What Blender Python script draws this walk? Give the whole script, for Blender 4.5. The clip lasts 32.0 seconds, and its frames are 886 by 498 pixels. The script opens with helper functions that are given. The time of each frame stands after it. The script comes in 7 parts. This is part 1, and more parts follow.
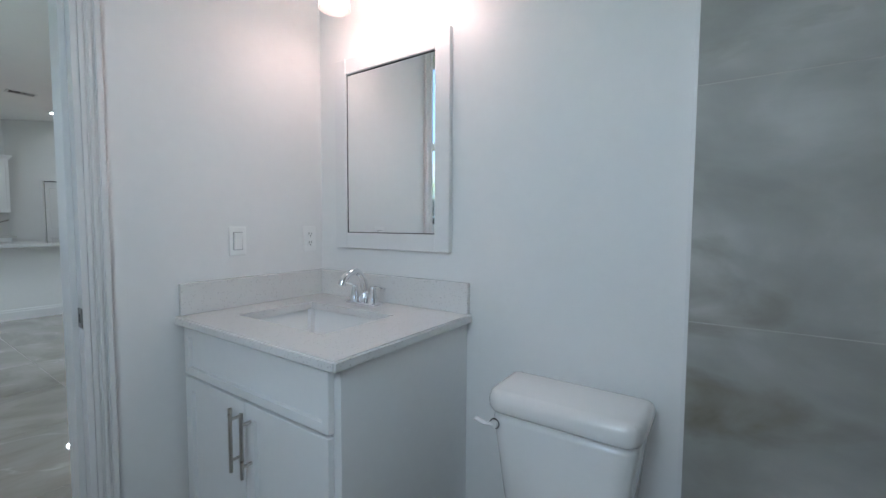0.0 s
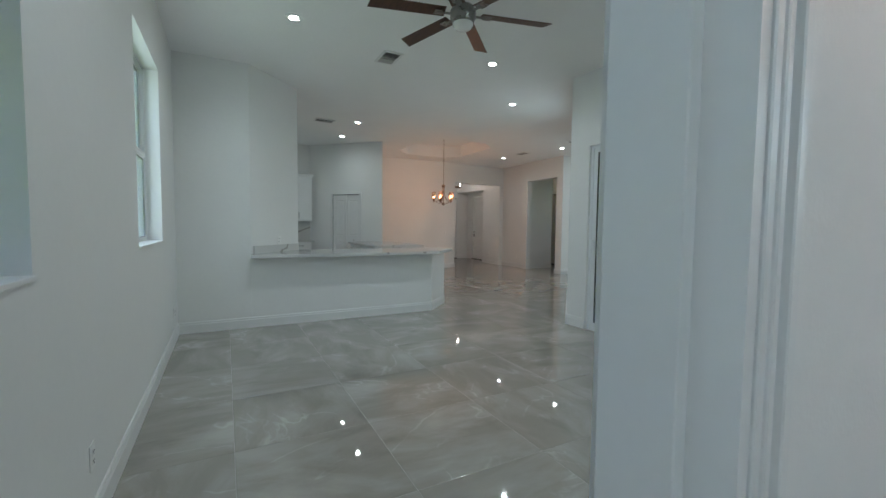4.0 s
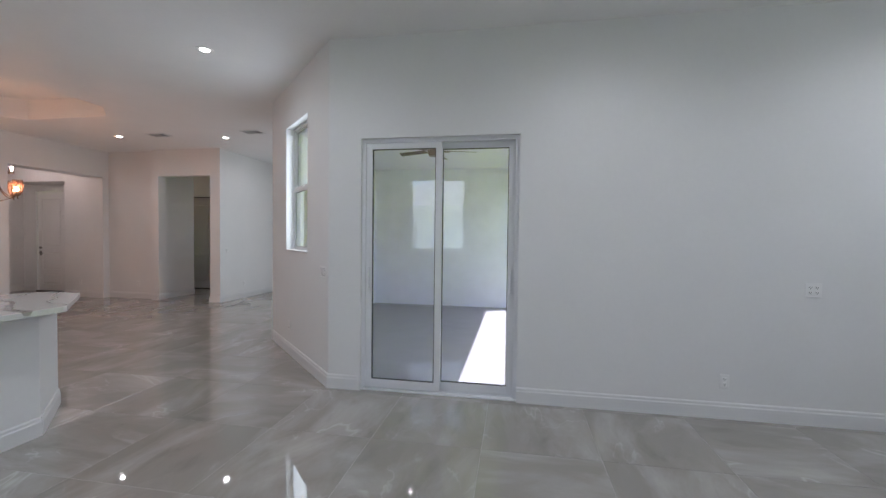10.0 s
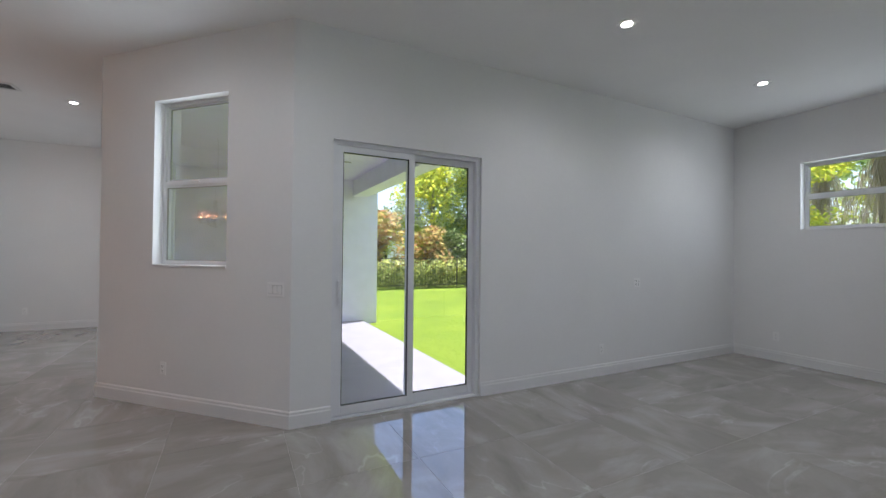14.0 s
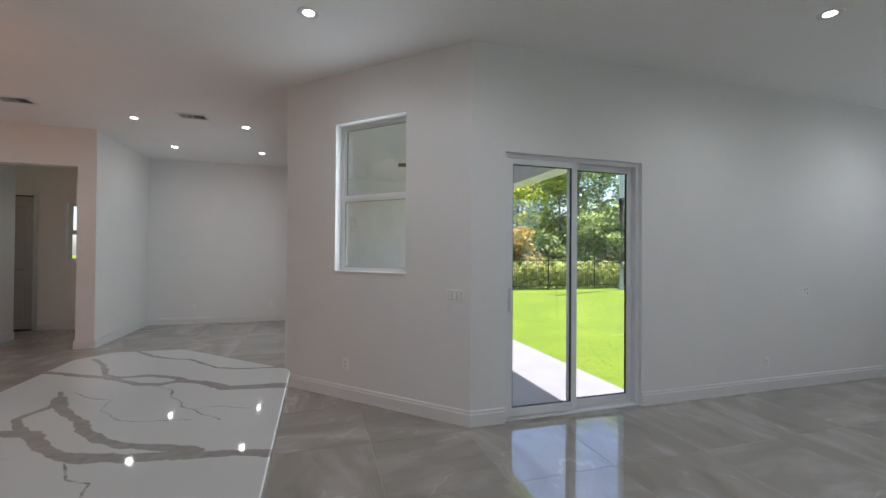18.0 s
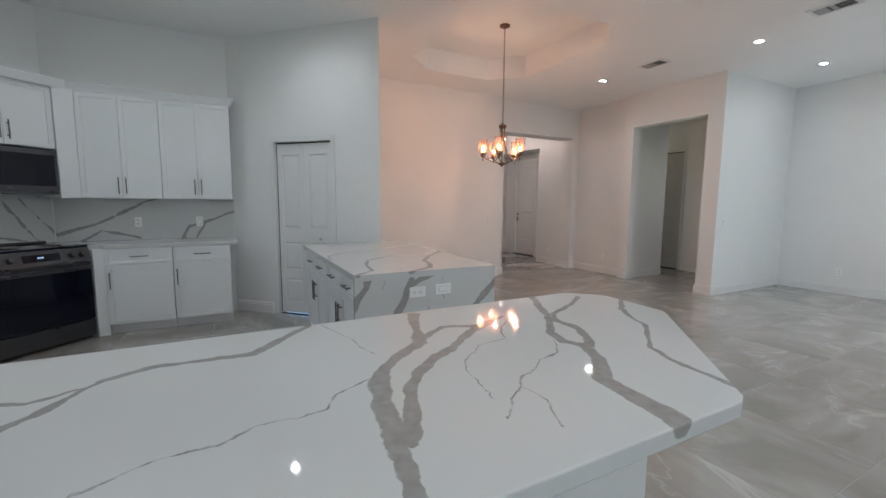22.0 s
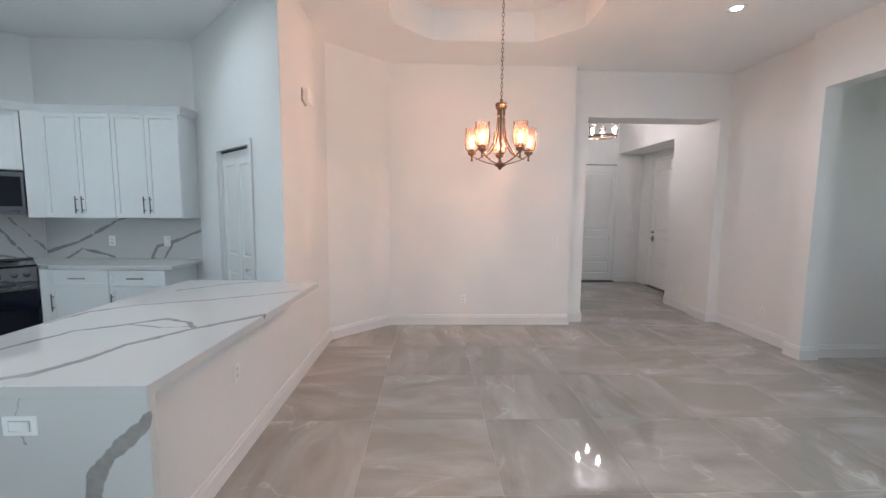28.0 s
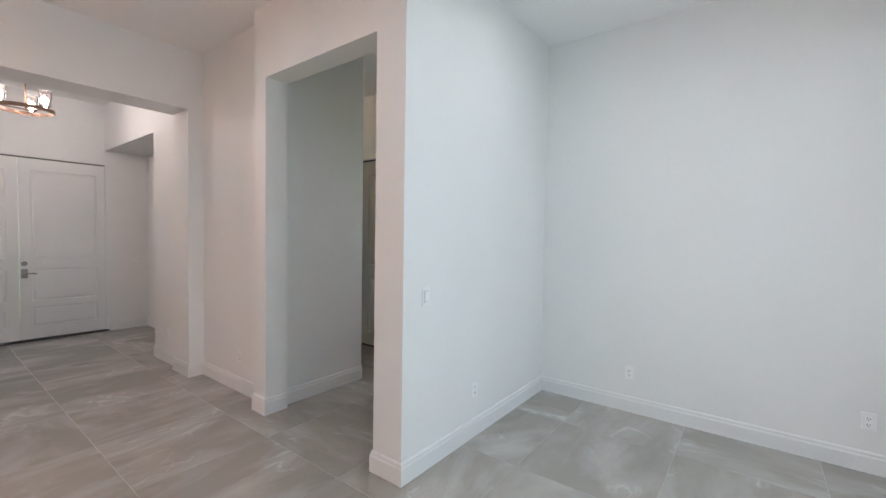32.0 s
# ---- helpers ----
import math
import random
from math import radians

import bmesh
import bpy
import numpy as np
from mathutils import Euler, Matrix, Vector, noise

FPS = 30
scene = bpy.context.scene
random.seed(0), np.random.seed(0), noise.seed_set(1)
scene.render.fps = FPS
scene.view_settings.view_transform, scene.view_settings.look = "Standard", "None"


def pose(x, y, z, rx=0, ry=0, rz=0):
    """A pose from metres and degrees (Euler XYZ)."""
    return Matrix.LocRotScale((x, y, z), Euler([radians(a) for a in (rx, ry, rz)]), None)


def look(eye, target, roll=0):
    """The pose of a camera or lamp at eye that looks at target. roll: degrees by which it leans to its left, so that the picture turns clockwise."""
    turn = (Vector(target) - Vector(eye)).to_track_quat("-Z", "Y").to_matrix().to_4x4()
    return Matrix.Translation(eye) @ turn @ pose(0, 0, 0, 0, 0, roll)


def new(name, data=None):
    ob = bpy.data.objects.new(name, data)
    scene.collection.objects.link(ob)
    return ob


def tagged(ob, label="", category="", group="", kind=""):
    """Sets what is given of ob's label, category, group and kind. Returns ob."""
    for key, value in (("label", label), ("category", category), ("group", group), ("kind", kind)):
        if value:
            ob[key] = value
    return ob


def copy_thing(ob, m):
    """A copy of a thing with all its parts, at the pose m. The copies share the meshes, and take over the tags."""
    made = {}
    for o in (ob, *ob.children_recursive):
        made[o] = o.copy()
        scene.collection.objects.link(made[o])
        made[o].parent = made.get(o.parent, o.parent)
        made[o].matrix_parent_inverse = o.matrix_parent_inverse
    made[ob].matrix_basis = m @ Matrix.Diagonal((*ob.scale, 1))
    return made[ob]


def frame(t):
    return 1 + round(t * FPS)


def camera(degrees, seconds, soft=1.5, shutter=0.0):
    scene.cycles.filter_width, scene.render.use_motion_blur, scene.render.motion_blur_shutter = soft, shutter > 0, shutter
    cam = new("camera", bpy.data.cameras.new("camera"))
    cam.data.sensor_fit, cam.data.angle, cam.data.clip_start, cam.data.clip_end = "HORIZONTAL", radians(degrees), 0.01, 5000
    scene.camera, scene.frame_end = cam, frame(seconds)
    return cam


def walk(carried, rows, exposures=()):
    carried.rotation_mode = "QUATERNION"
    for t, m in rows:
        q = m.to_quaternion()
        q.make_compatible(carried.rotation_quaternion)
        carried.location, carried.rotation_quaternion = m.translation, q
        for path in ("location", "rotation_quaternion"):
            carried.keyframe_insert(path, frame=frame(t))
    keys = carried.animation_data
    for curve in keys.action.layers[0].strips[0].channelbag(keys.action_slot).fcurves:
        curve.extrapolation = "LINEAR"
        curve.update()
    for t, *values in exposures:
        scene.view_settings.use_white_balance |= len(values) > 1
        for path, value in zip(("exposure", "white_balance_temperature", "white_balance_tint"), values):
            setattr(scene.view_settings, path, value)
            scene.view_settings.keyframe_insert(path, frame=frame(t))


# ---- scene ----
cam = camera(94.3, 32.0)
METRES, EYE, TILT, LEAN, TURN = 13.7, 1.19, 0.0, 0.0, 34.5
EXPOSURES = [(0.0, 1.6, 5700, 2), (1.0, 1.27, 5680, 1), (2.0, 1.27, 5750, 0), (3.0, 1.32, 5850, -1), (4.0, 1.3, 5850, -3), (6.5, 1.4, 6150, 13), (9.0, 1.5, 6050, 13), (12.0, 1.33, 6050, 12), (14.0, 1.2, 6150, 13), (17.0, 1.2, 6350, 13), (19.0, 1.15, 6020, 8), (20.3, 1.62, 5750, 5), (23.0, 1.81, 6000, 6), (25.0, 1.92, 5850, 5), (27.0, 2.02, 5600, 2), (28.0, 2.26, 5500, 2), (29.0, 2.33, 5270, 0), (30.0, 2.28, 5030, -2), (31.0, 2.15, 5350, 0), (32.0, 2.23, 5800, 5)]
ROWS = [
    (0.0, 0.0, 0.0, 0.0, 0.02, -3.35, -0.29),
    (0.5, -0.0068, 0.0078, 0.0008, 2.89, -3.64, -0.36),
    (1.0, -0.013, 0.0152, 0.0012, 6.28, -3.78, -0.38),
    (1.5, -0.0201, 0.022, 0.0025, 9.99, -3.97, -0.42),
    (2.0, -0.03, 0.0282, 0.0014, 13.93, -4.0, -0.47),
    (2.5, -0.0442, 0.035, 0.0019, 17.73, -3.93, -0.56),
    (3.0, -0.0574, 0.0414, 0.0033, 21.34, -3.77, -0.65),
    (3.5, -0.0714, 0.0497, 0.0071, 24.75, -3.6, -0.61),
    (4.0, -0.0837, 0.0602, 0.0099, 27.65, -3.27, -0.64),
    (4.5, -0.0952, 0.069, 0.0112, 29.76, -2.96, -0.65),
    (6.5, -0.1216, 0.1113, 0.0163, 24.81, -2.08, -0.59),
    (7.0, -0.1289, 0.1222, 0.0175, 19.53, -2.02, -0.59),
    (7.5, -0.1402, 0.1316, 0.0187, 12.99, -1.87, -0.62),
    (8.0, -0.1527, 0.1411, 0.0179, 5.53, -1.92, -0.65),
    (8.5, -0.1648, 0.152, 0.0168, -2.37, -1.8, -0.68),
    (9.0, -0.1755, 0.1651, 0.0179, -10.14, -1.91, -0.58),
    (9.5, -0.1906, 0.1769, 0.0179, -17.61, -1.77, -0.61),
    (10.0, -0.2089, 0.187, 0.0189, -24.61, -1.59, -0.67),
    (10.5, -0.2256, 0.1994, 0.0183, -30.97, -1.29, -0.83),
    (11.0, -0.2408, 0.2122, 0.0193, -36.24, -0.95, -0.76),
    (11.5, -0.2569, 0.2257, 0.0187, -41.18, -0.52, -0.75),
    (12.0, -0.2736, 0.2385, 0.0192, -45.59, -0.18, -0.68),
    (12.5, -0.2866, 0.2518, 0.0175, -49.72, 0.15, -0.65),
    (13.0, -0.2984, 0.2658, 0.016, -53.87, 0.48, -0.64),
    (13.5, -0.3128, 0.2785, 0.0149, -57.81, 0.72, -0.63),
    (14.0, -0.3299, 0.2868, 0.0155, -61.29, 0.68, -0.58),
    (14.5, -0.3467, 0.2887, 0.0158, -64.21, 0.71, -0.49),
    (16.5, -0.3836, 0.295, 0.0222, -66.59, 0.0, -0.33),
    (17.0, -0.3794, 0.3094, 0.0213, -63.94, 0.17, -0.31),
    (17.5, -0.3757, 0.322, 0.022, -58.85, 0.29, -0.36),
    (18.0, -0.3721, 0.3337, 0.0205, -51.38, 0.53, -0.45),
    (18.5, -0.3673, 0.3432, 0.0187, -41.33, 0.46, -0.52),
    (19.0, -0.3625, 0.351, 0.0155, -29.97, 0.01, -0.63),
    (19.5, -0.3591, 0.3564, 0.011, -18.17, -0.75, -0.69),
    (20.0, -0.3538, 0.3583, 0.0089, -6.64, -1.83, -0.76),
    (20.5, -0.345, 0.3584, 0.0093, 3.94, -2.97, -0.59),
    (21.0, -0.3349, 0.3607, 0.0114, 13.19, -4.26, -0.58),
    (21.5, -0.3222, 0.3688, 0.0132, 21.01, -5.45, -0.53),
    (22.0, -0.3111, 0.3775, 0.0134, 27.88, -6.44, -0.41),
    (22.5, -0.3053, 0.3882, 0.0146, 34.04, -7.21, -0.41),
    (23.0, -0.3002, 0.3996, 0.0177, 39.71, -7.73, -0.31),
    (23.5, -0.2939, 0.4116, 0.0189, 45.11, -8.09, -0.28),
    (24.0, -0.2857, 0.4258, 0.0208, 50.06, -8.26, -0.3),
    (24.5, -0.282, 0.4426, 0.0218, 54.42, -8.29, -0.31),
    (26.5, -0.2742, 0.5237, 0.025, 60.69, -7.64, -0.37),
    (27.0, -0.2727, 0.5429, 0.0242, 59.36, -7.16, -0.42),
    (27.5, -0.2709, 0.5618, 0.0257, 57.06, -6.5, -0.46),
    (28.0, -0.2661, 0.5804, 0.0253, 53.74, -5.85, -0.5),
    (28.5, -0.2588, 0.5996, 0.0259, 49.62, -5.3, -0.54),
    (29.0, -0.2517, 0.6184, 0.0255, 45.01, -4.79, -0.54),
    (29.5, -0.2478, 0.6384, 0.0254, 39.45, -4.44, -0.52),
    (30.0, -0.243, 0.6585, 0.0259, 33.8, -3.99, -0.51),
    (30.5, -0.2366, 0.6785, 0.0253, 27.18, -3.66, -0.53),
    (31.0, -0.2316, 0.6989, 0.0262, 19.63, -3.5, -0.62),
    (31.5, -0.2302, 0.7189, 0.024, 11.58, -2.84, -0.74),
    (32.0, -0.2325, 0.739, 0.0217, 2.87, -1.91, -0.89),
]
walk(cam, [(t, pose(0, 0, EYE, TILT, LEAN, TURN) @ pose(METRES * x, METRES * y, METRES * z, 90 + pitch, roll, yaw)) for t, x, y, z, yaw, pitch, roll in ROWS], EXPOSURES)

# ---- sky, sun, exposure ----
SUN_DIR = Vector((0.42, 0.16, 1.0)).normalized()
world = bpy.data.worlds.new("sky")
scene.world = world
world.use_nodes = True
wt = world.node_tree
sky = wt.nodes.new("ShaderNodeTexSky")
sky.sky_type = "NISHITA"
sky.sun_disc = False
sky.sun_elevation = math.asin(SUN_DIR.z)
sky.sun_rotation = math.atan2(SUN_DIR.x, SUN_DIR.y)
sky.air_density, sky.dust_density = 1.0, 1.5
wt.links.new(sky.outputs[0], wt.nodes["Background"].inputs[0])
wt.nodes["Background"].inputs[1].default_value = 0.15

sun_data = bpy.data.lights.new("sun", "SUN")
sun_data.energy, sun_data.angle, sun_data.color = 4.6, radians(0.53), (1.0, 0.97, 0.92)
sun = new("sun", sun_data)
sun.matrix_basis = Matrix.Translation((0, 0, 30)) @ SUN_DIR.to_track_quat("Z", "Y").to_matrix().to_4x4()


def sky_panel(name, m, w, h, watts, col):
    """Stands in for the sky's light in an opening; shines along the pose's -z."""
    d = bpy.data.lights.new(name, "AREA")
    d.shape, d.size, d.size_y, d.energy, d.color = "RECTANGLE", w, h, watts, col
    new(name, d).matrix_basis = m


DAY = (0.86, 0.94, 1.0)
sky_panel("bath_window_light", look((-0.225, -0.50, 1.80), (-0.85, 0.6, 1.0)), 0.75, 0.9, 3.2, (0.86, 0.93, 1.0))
sky_panel("nook_door_light", look((-7.15, 8.12, 1.30), (-9.0, 8.12, 1.0)), 2.0, 2.2, 7.1, (0.88, 0.96, 1.0))
sky_panel("hall_window_light", look((-10.895, 10.285, 1.80), (-10.895, 8.0, 1.80)), 0.66, 0.95, 0.35, DAY)
sky_panel("side_window_light", look((-5.42, -0.585, 1.93), (-5.42, 1.0, 1.93)), 1.06, 1.42, 2.3, DAY)
sky_panel("kitchen_window_light", look((-10.405, -0.585, 1.68), (-10.405, 1.0, 1.68)), 0.80, 0.76, 1.0, DAY)
sky_panel("east_window_light", look((0.685, 2.775, 2.20), (-1.0, 2.775, 2.20)), 1.04, 0.76, 2.6, DAY)
sky_panel("angle_window_light", look((-6.268, 4.980, 2.025), (-7.268, 3.980, 2.025)), 0.76, 1.38, 3.0, DAY)

CEIL = 3.29       # ceiling height
TRAY = 3.60       # raised ceiling over the dining place
CAN_W, BULB_W = 15.5, 4.5


# ---- mesh helpers ----
def join(*bms):
    out = bmesh.new()
    for b in bms:
        me = bpy.data.meshes.new("tmp")
        b.to_mesh(me)
        out.from_mesh(me)
        bpy.data.meshes.remove(me)
        b.free()
    return out


def box(x0, x1, y0, y1, z0, z1, bev=0.0, seg=2):
    bm = bmesh.new()
    bmesh.ops.create_cube(bm, size=1.0)
    for v in bm.verts:
        v.co = Vector(((x0 + x1) / 2 + v.co.x * (x1 - x0), (y0 + y1) / 2 + v.co.y * (y1 - y0), (z0 + z1) / 2 + v.co.z * (z1 - z0)))
    if bev:
        bmesh.ops.bevel(bm, geom=bm.edges[:], offset=bev, segments=seg, affect="EDGES", profile=0.5)
    return bm


def prism(pts, z0, z1, bev=0.0, seg=2):
    """Upright prism over a plan outline."""
    bm = bmesh.new()
    n = len(pts)
    lo = [bm.verts.new((x, y, z0)) for x, y in pts]
    hi = [bm.verts.new((x, y, z1)) for x, y in pts]
    bm.faces.new(hi)
    bm.faces.new(lo[::-1])
    for i in range(n):
        bm.faces.new((lo[i], lo[(i + 1) % n], hi[(i + 1) % n], hi[i]))
    bmesh.ops.recalc_face_normals(bm, faces=bm.faces[:])
    if bev:
        bmesh.ops.bevel(bm, geom=bm.edges[:], offset=bev, segments=seg, affect="EDGES", profile=0.5)
    return bm


def lathe(profile, seg=24, at=(0, 0, 0), axis="Z"):
    """Turn a profile of (radius, height) pairs about an axis through at."""
    bm = bmesh.new()
    rings = []
    for r, h in profile:
        ring = []
        for k in range(seg):
            a = 2 * math.pi * k / seg
            p = (r * math.cos(a), r * math.sin(a), h)
            if axis == "X":
                p = (p[2], p[0], p[1])
            elif axis == "Y":
                p = (p[1], p[2], p[0])
            ring.append(bm.verts.new(Vector(at) + Vector(p)))
        rings.append(ring)
    for a, b in zip(rings, rings[1:]):
        for k in range(seg):
            bm.faces.new((a[k], a[(k + 1) % seg], b[(k + 1) % seg], b[k]))
    if profile[0] != profile[-1]:
        bm.faces.new(rings[0][::-1])
        bm.faces.new(rings[-1])
    bmesh.ops.remove_doubles(bm, verts=bm.verts[:], dist=1e-5)
    bmesh.ops.recalc_face_normals(bm, faces=bm.faces[:])
    return bm


def tube(points, radius, seg=10, flat=1.0):
    """Round bar along a path; radius may be a list."""
    bm = bmesh.new()
    pts = [Vector(p) for p in points]
    rad = radius if isinstance(radius, (list, tuple)) else [radius] * len(pts)
    rings, up = [], Vector((0, 0, 1))
    for i, p in enumerate(pts):
        d = (pts[min(i + 1, len(pts) - 1)] - pts[max(i - 1, 0)]).normalized()
        side = d.cross(up)
        if side.length < 1e-3:
            side = d.cross(Vector((1, 0, 0)))
        side.normalize()
        top = side.cross(d).normalized()
        rings.append([bm.verts.new(p + (side * math.cos(2 * math.pi * k / seg) + top * flat * math.sin(2 * math.pi * k / seg)) * rad[i]) for k in range(seg)])
    for a, b in zip(rings, rings[1:]):
        for k in range(seg):
            bm.faces.new((a[k], a[(k + 1) % seg], b[(k + 1) % seg], b[k]))
    bm.faces.new(rings[0][::-1])
    bm.faces.new(rings[-1])
    bmesh.ops.recalc_face_normals(bm, faces=bm.faces[:])
    return bm


def smoothed(points, n=6):
    """Catmull-Rom curve through points."""
    p = [Vector(q) for q in points]
    p = [2 * p[0] - p[1]] + p + [2 * p[-1] - p[-2]]
    out = []
    for i in range(1, len(p) - 2):
        for k in range(n):
            t = k / n
            out.append(0.5 * ((2 * p[i]) + (p[i + 1] - p[i - 1]) * t + (2 * p[i - 1] - 5 * p[i] + 4 * p[i + 1] - p[i + 2]) * t * t + (3 * p[i] - p[i - 1] - 3 * p[i + 1] + p[i + 2]) * t ** 3))
    out.append(p[-2])
    return out


def holed_slab(x0, x1, y0, y1, hx0, hx1, hy0, hy1, z0, z1):
    """Slab with a rectangular cut-out, in one piece."""
    bm = bmesh.new()
    ring = lambda a, b, c, d, z: [bm.verts.new(p) for p in ((a, c, z), (b, c, z), (b, d, z), (a, d, z))]
    rows = [ring(x0, x1, y0, y1, z0), ring(x0, x1, y0, y1, z1), ring(hx0, hx1, hy0, hy1, z1), ring(hx0, hx1, hy0, hy1, z0)]
    for r0, r1 in zip(rows, rows[1:] + rows[:1]):
        for k in range(4):
            bm.faces.new((r0[k], r0[(k + 1) % 4], r1[(k + 1) % 4], r1[k]))
    bmesh.ops.recalc_face_normals(bm, faces=bm.faces[:])
    return bm


def moved(bm, m):
    bmesh.ops.transform(bm, matrix=m, verts=bm.verts[:])
    return bm


def as_mesh(name, bm, material, smooth=False):
    me = bpy.data.meshes.new(name)
    bm.to_mesh(me)
    bm.free()
    if material:
        me.materials.append(material)
    if smooth:
        me.polygons.foreach_set("use_smooth", [True] * len(me.polygons))
        me.set_sharp_from_angle(angle=radians(38))
    return me


def part(name, bm, material, parent, label="", smooth=False):
    ob = new(name, as_mesh(name, bm, material, smooth))
    ob.parent = parent
    if label:
        ob["label"] = label
    return ob


def thing(name, label, category, m=None, group="", kind=""):
    ob = tagged(new(name), label, category, group, kind)
    ob.empty_display_size = 0.1
    if m is not None:
        ob.matrix_basis = m
    return ob


def solid(name, bm, material, label, category, group="", kind="", smooth=False):
    return tagged(new(name, as_mesh(name, bm, material, smooth)), label, category, group, kind)


def structure(name, bm, material, label, smooth=False):
    return solid(name, bm, material, label, name.split("_")[0], kind="structure", smooth=smooth)


# ---- materials ----
def nodes_of(name):
    m = bpy.data.materials.new(name)
    m.use_nodes = True
    return m, m.node_tree, m.node_tree.nodes["Principled BSDF"]


def put(nt, kind, **values):
    n = nt.nodes.new(kind)
    for k, v in values.items():
        n.inputs[k.replace("_", " ")].default_value = v
    return n


def ramp(nt, source, stops):
    r = nt.nodes.new("ShaderNodeValToRGB")
    e = r.color_ramp.elements
    while len(e) < len(stops):
        e.new(0.5)
    for el, (p, c) in zip(e, stops):
        el.position = p
        el.color = (*c, 1) if len(c) == 3 else (c[0], c[0], c[0], 1)
    nt.links.new(source, r.inputs[0])
    return r.outputs[0]


def mathn(nt, op, a, b=None, c=None):
    n = nt.nodes.new("ShaderNodeMath")
    n.operation = op
    for i, v in enumerate((a, b, c)):
        if v is None:
            continue
        if isinstance(v, (int, float)):
            n.inputs[i].default_value = v
        else:
            nt.links.new(v, n.inputs[i])
    return n.outputs[0]


def mixc(nt, f, a, b):
    n = nt.nodes.new("ShaderNodeMix")
    n.data_type = "RGBA"
    for i, v in ((0, f), (6, a), (7, b)):
        if isinstance(v, (int, float)):
            n.inputs[i].default_value = v
        elif isinstance(v, tuple):
            n.inputs[i].default_value = (*v, 1)
        else:
            nt.links.new(v, n.inputs[i])
    return n.outputs[2]


def plain(name, col, rough=0.5, metal=0.0, scale=6.0, var=0.06, bump=0.0, bump_scale=250.0, coat=0.0, spec=0.5, stretch=None, rand=0.0):
    """Painted, metal or plastic surface with slight variation at two scales."""
    m, nt, b = nodes_of(name)
    tc = nt.nodes.new("ShaderNodeTexCoord").outputs["Object"]
    if stretch:
        mp = nt.nodes.new("ShaderNodeMapping")
        mp.inputs["Scale"].default_value = stretch
        nt.links.new(tc, mp.inputs[0])
        tc = mp.outputs[0]
    n1 = put(nt, "ShaderNodeTexNoise", Scale=scale, Detail=4.0)
    n2 = put(nt, "ShaderNodeTexNoise", Scale=scale * 14, Detail=2.0)
    nt.links.new(tc, n1.inputs["Vector"])
    nt.links.new(tc, n2.inputs["Vector"])
    f = mathn(nt, "ADD", mathn(nt, "MULTIPLY", n1.outputs[0], 0.65), mathn(nt, "MULTIPLY", n2.outputs[0], 0.35))
    if rand:
        oi = nt.nodes.new("ShaderNodeObjectInfo").outputs["Random"]
        f = mathn(nt, "ADD", f, mathn(nt, "MULTIPLY", mathn(nt, "SUBTRACT", oi, 0.5), rand))
    lo, hi = tuple(max(0, c * (1 - var)) for c in col), tuple(min(1, c * (1 + var)) for c in col)
    nt.links.new(ramp(nt, f, [(0.3, lo), (0.7, hi)]), b.inputs["Base Color"])
    b.inputs["Metallic"].default_value = metal
    nt.links.new(ramp(nt, n1.outputs[0], [(0.3, (max(0.02, rough * 0.88),)), (0.7, (min(1, rough * 1.12),))]), b.inputs["Roughness"])
    b.inputs["Specular IOR Level"].default_value = spec
    b.inputs["Coat Weight"].default_value = coat
    b.inputs["Coat Roughness"].default_value = 0.08
    if bump:
        nb = put(nt, "ShaderNodeTexNoise", Scale=bump_scale, Detail=3.0)
        nt.links.new(tc, nb.inputs["Vector"])
        bp = put(nt, "ShaderNodeBump", Strength=bump, Distance=0.004)
        nt.links.new(nb.outputs[0], bp.inputs["Height"])
        nt.links.new(bp.outputs[0], b.inputs["Normal"])
    return m


def glowing(name, col, strength):
    m, nt, b = nodes_of(name)
    b.inputs["Base Color"].default_value = (0.9, 0.9, 0.9, 1)
    b.inputs["Emission Color"].default_value = (*col, 1)
    b.inputs["Emission Strength"].default_value = strength
    return m


def glass(name, tint=(1, 1, 1), rough=0.0, ior=1.62):
    m, nt, b = nodes_of(name)
    b.inputs["Base Color"].default_value = (*tint, 1)
    b.inputs["Roughness"].default_value = rough
    b.inputs["Transmission Weight"].default_value = 1.0
    b.inputs["IOR"].default_value = ior
    return m


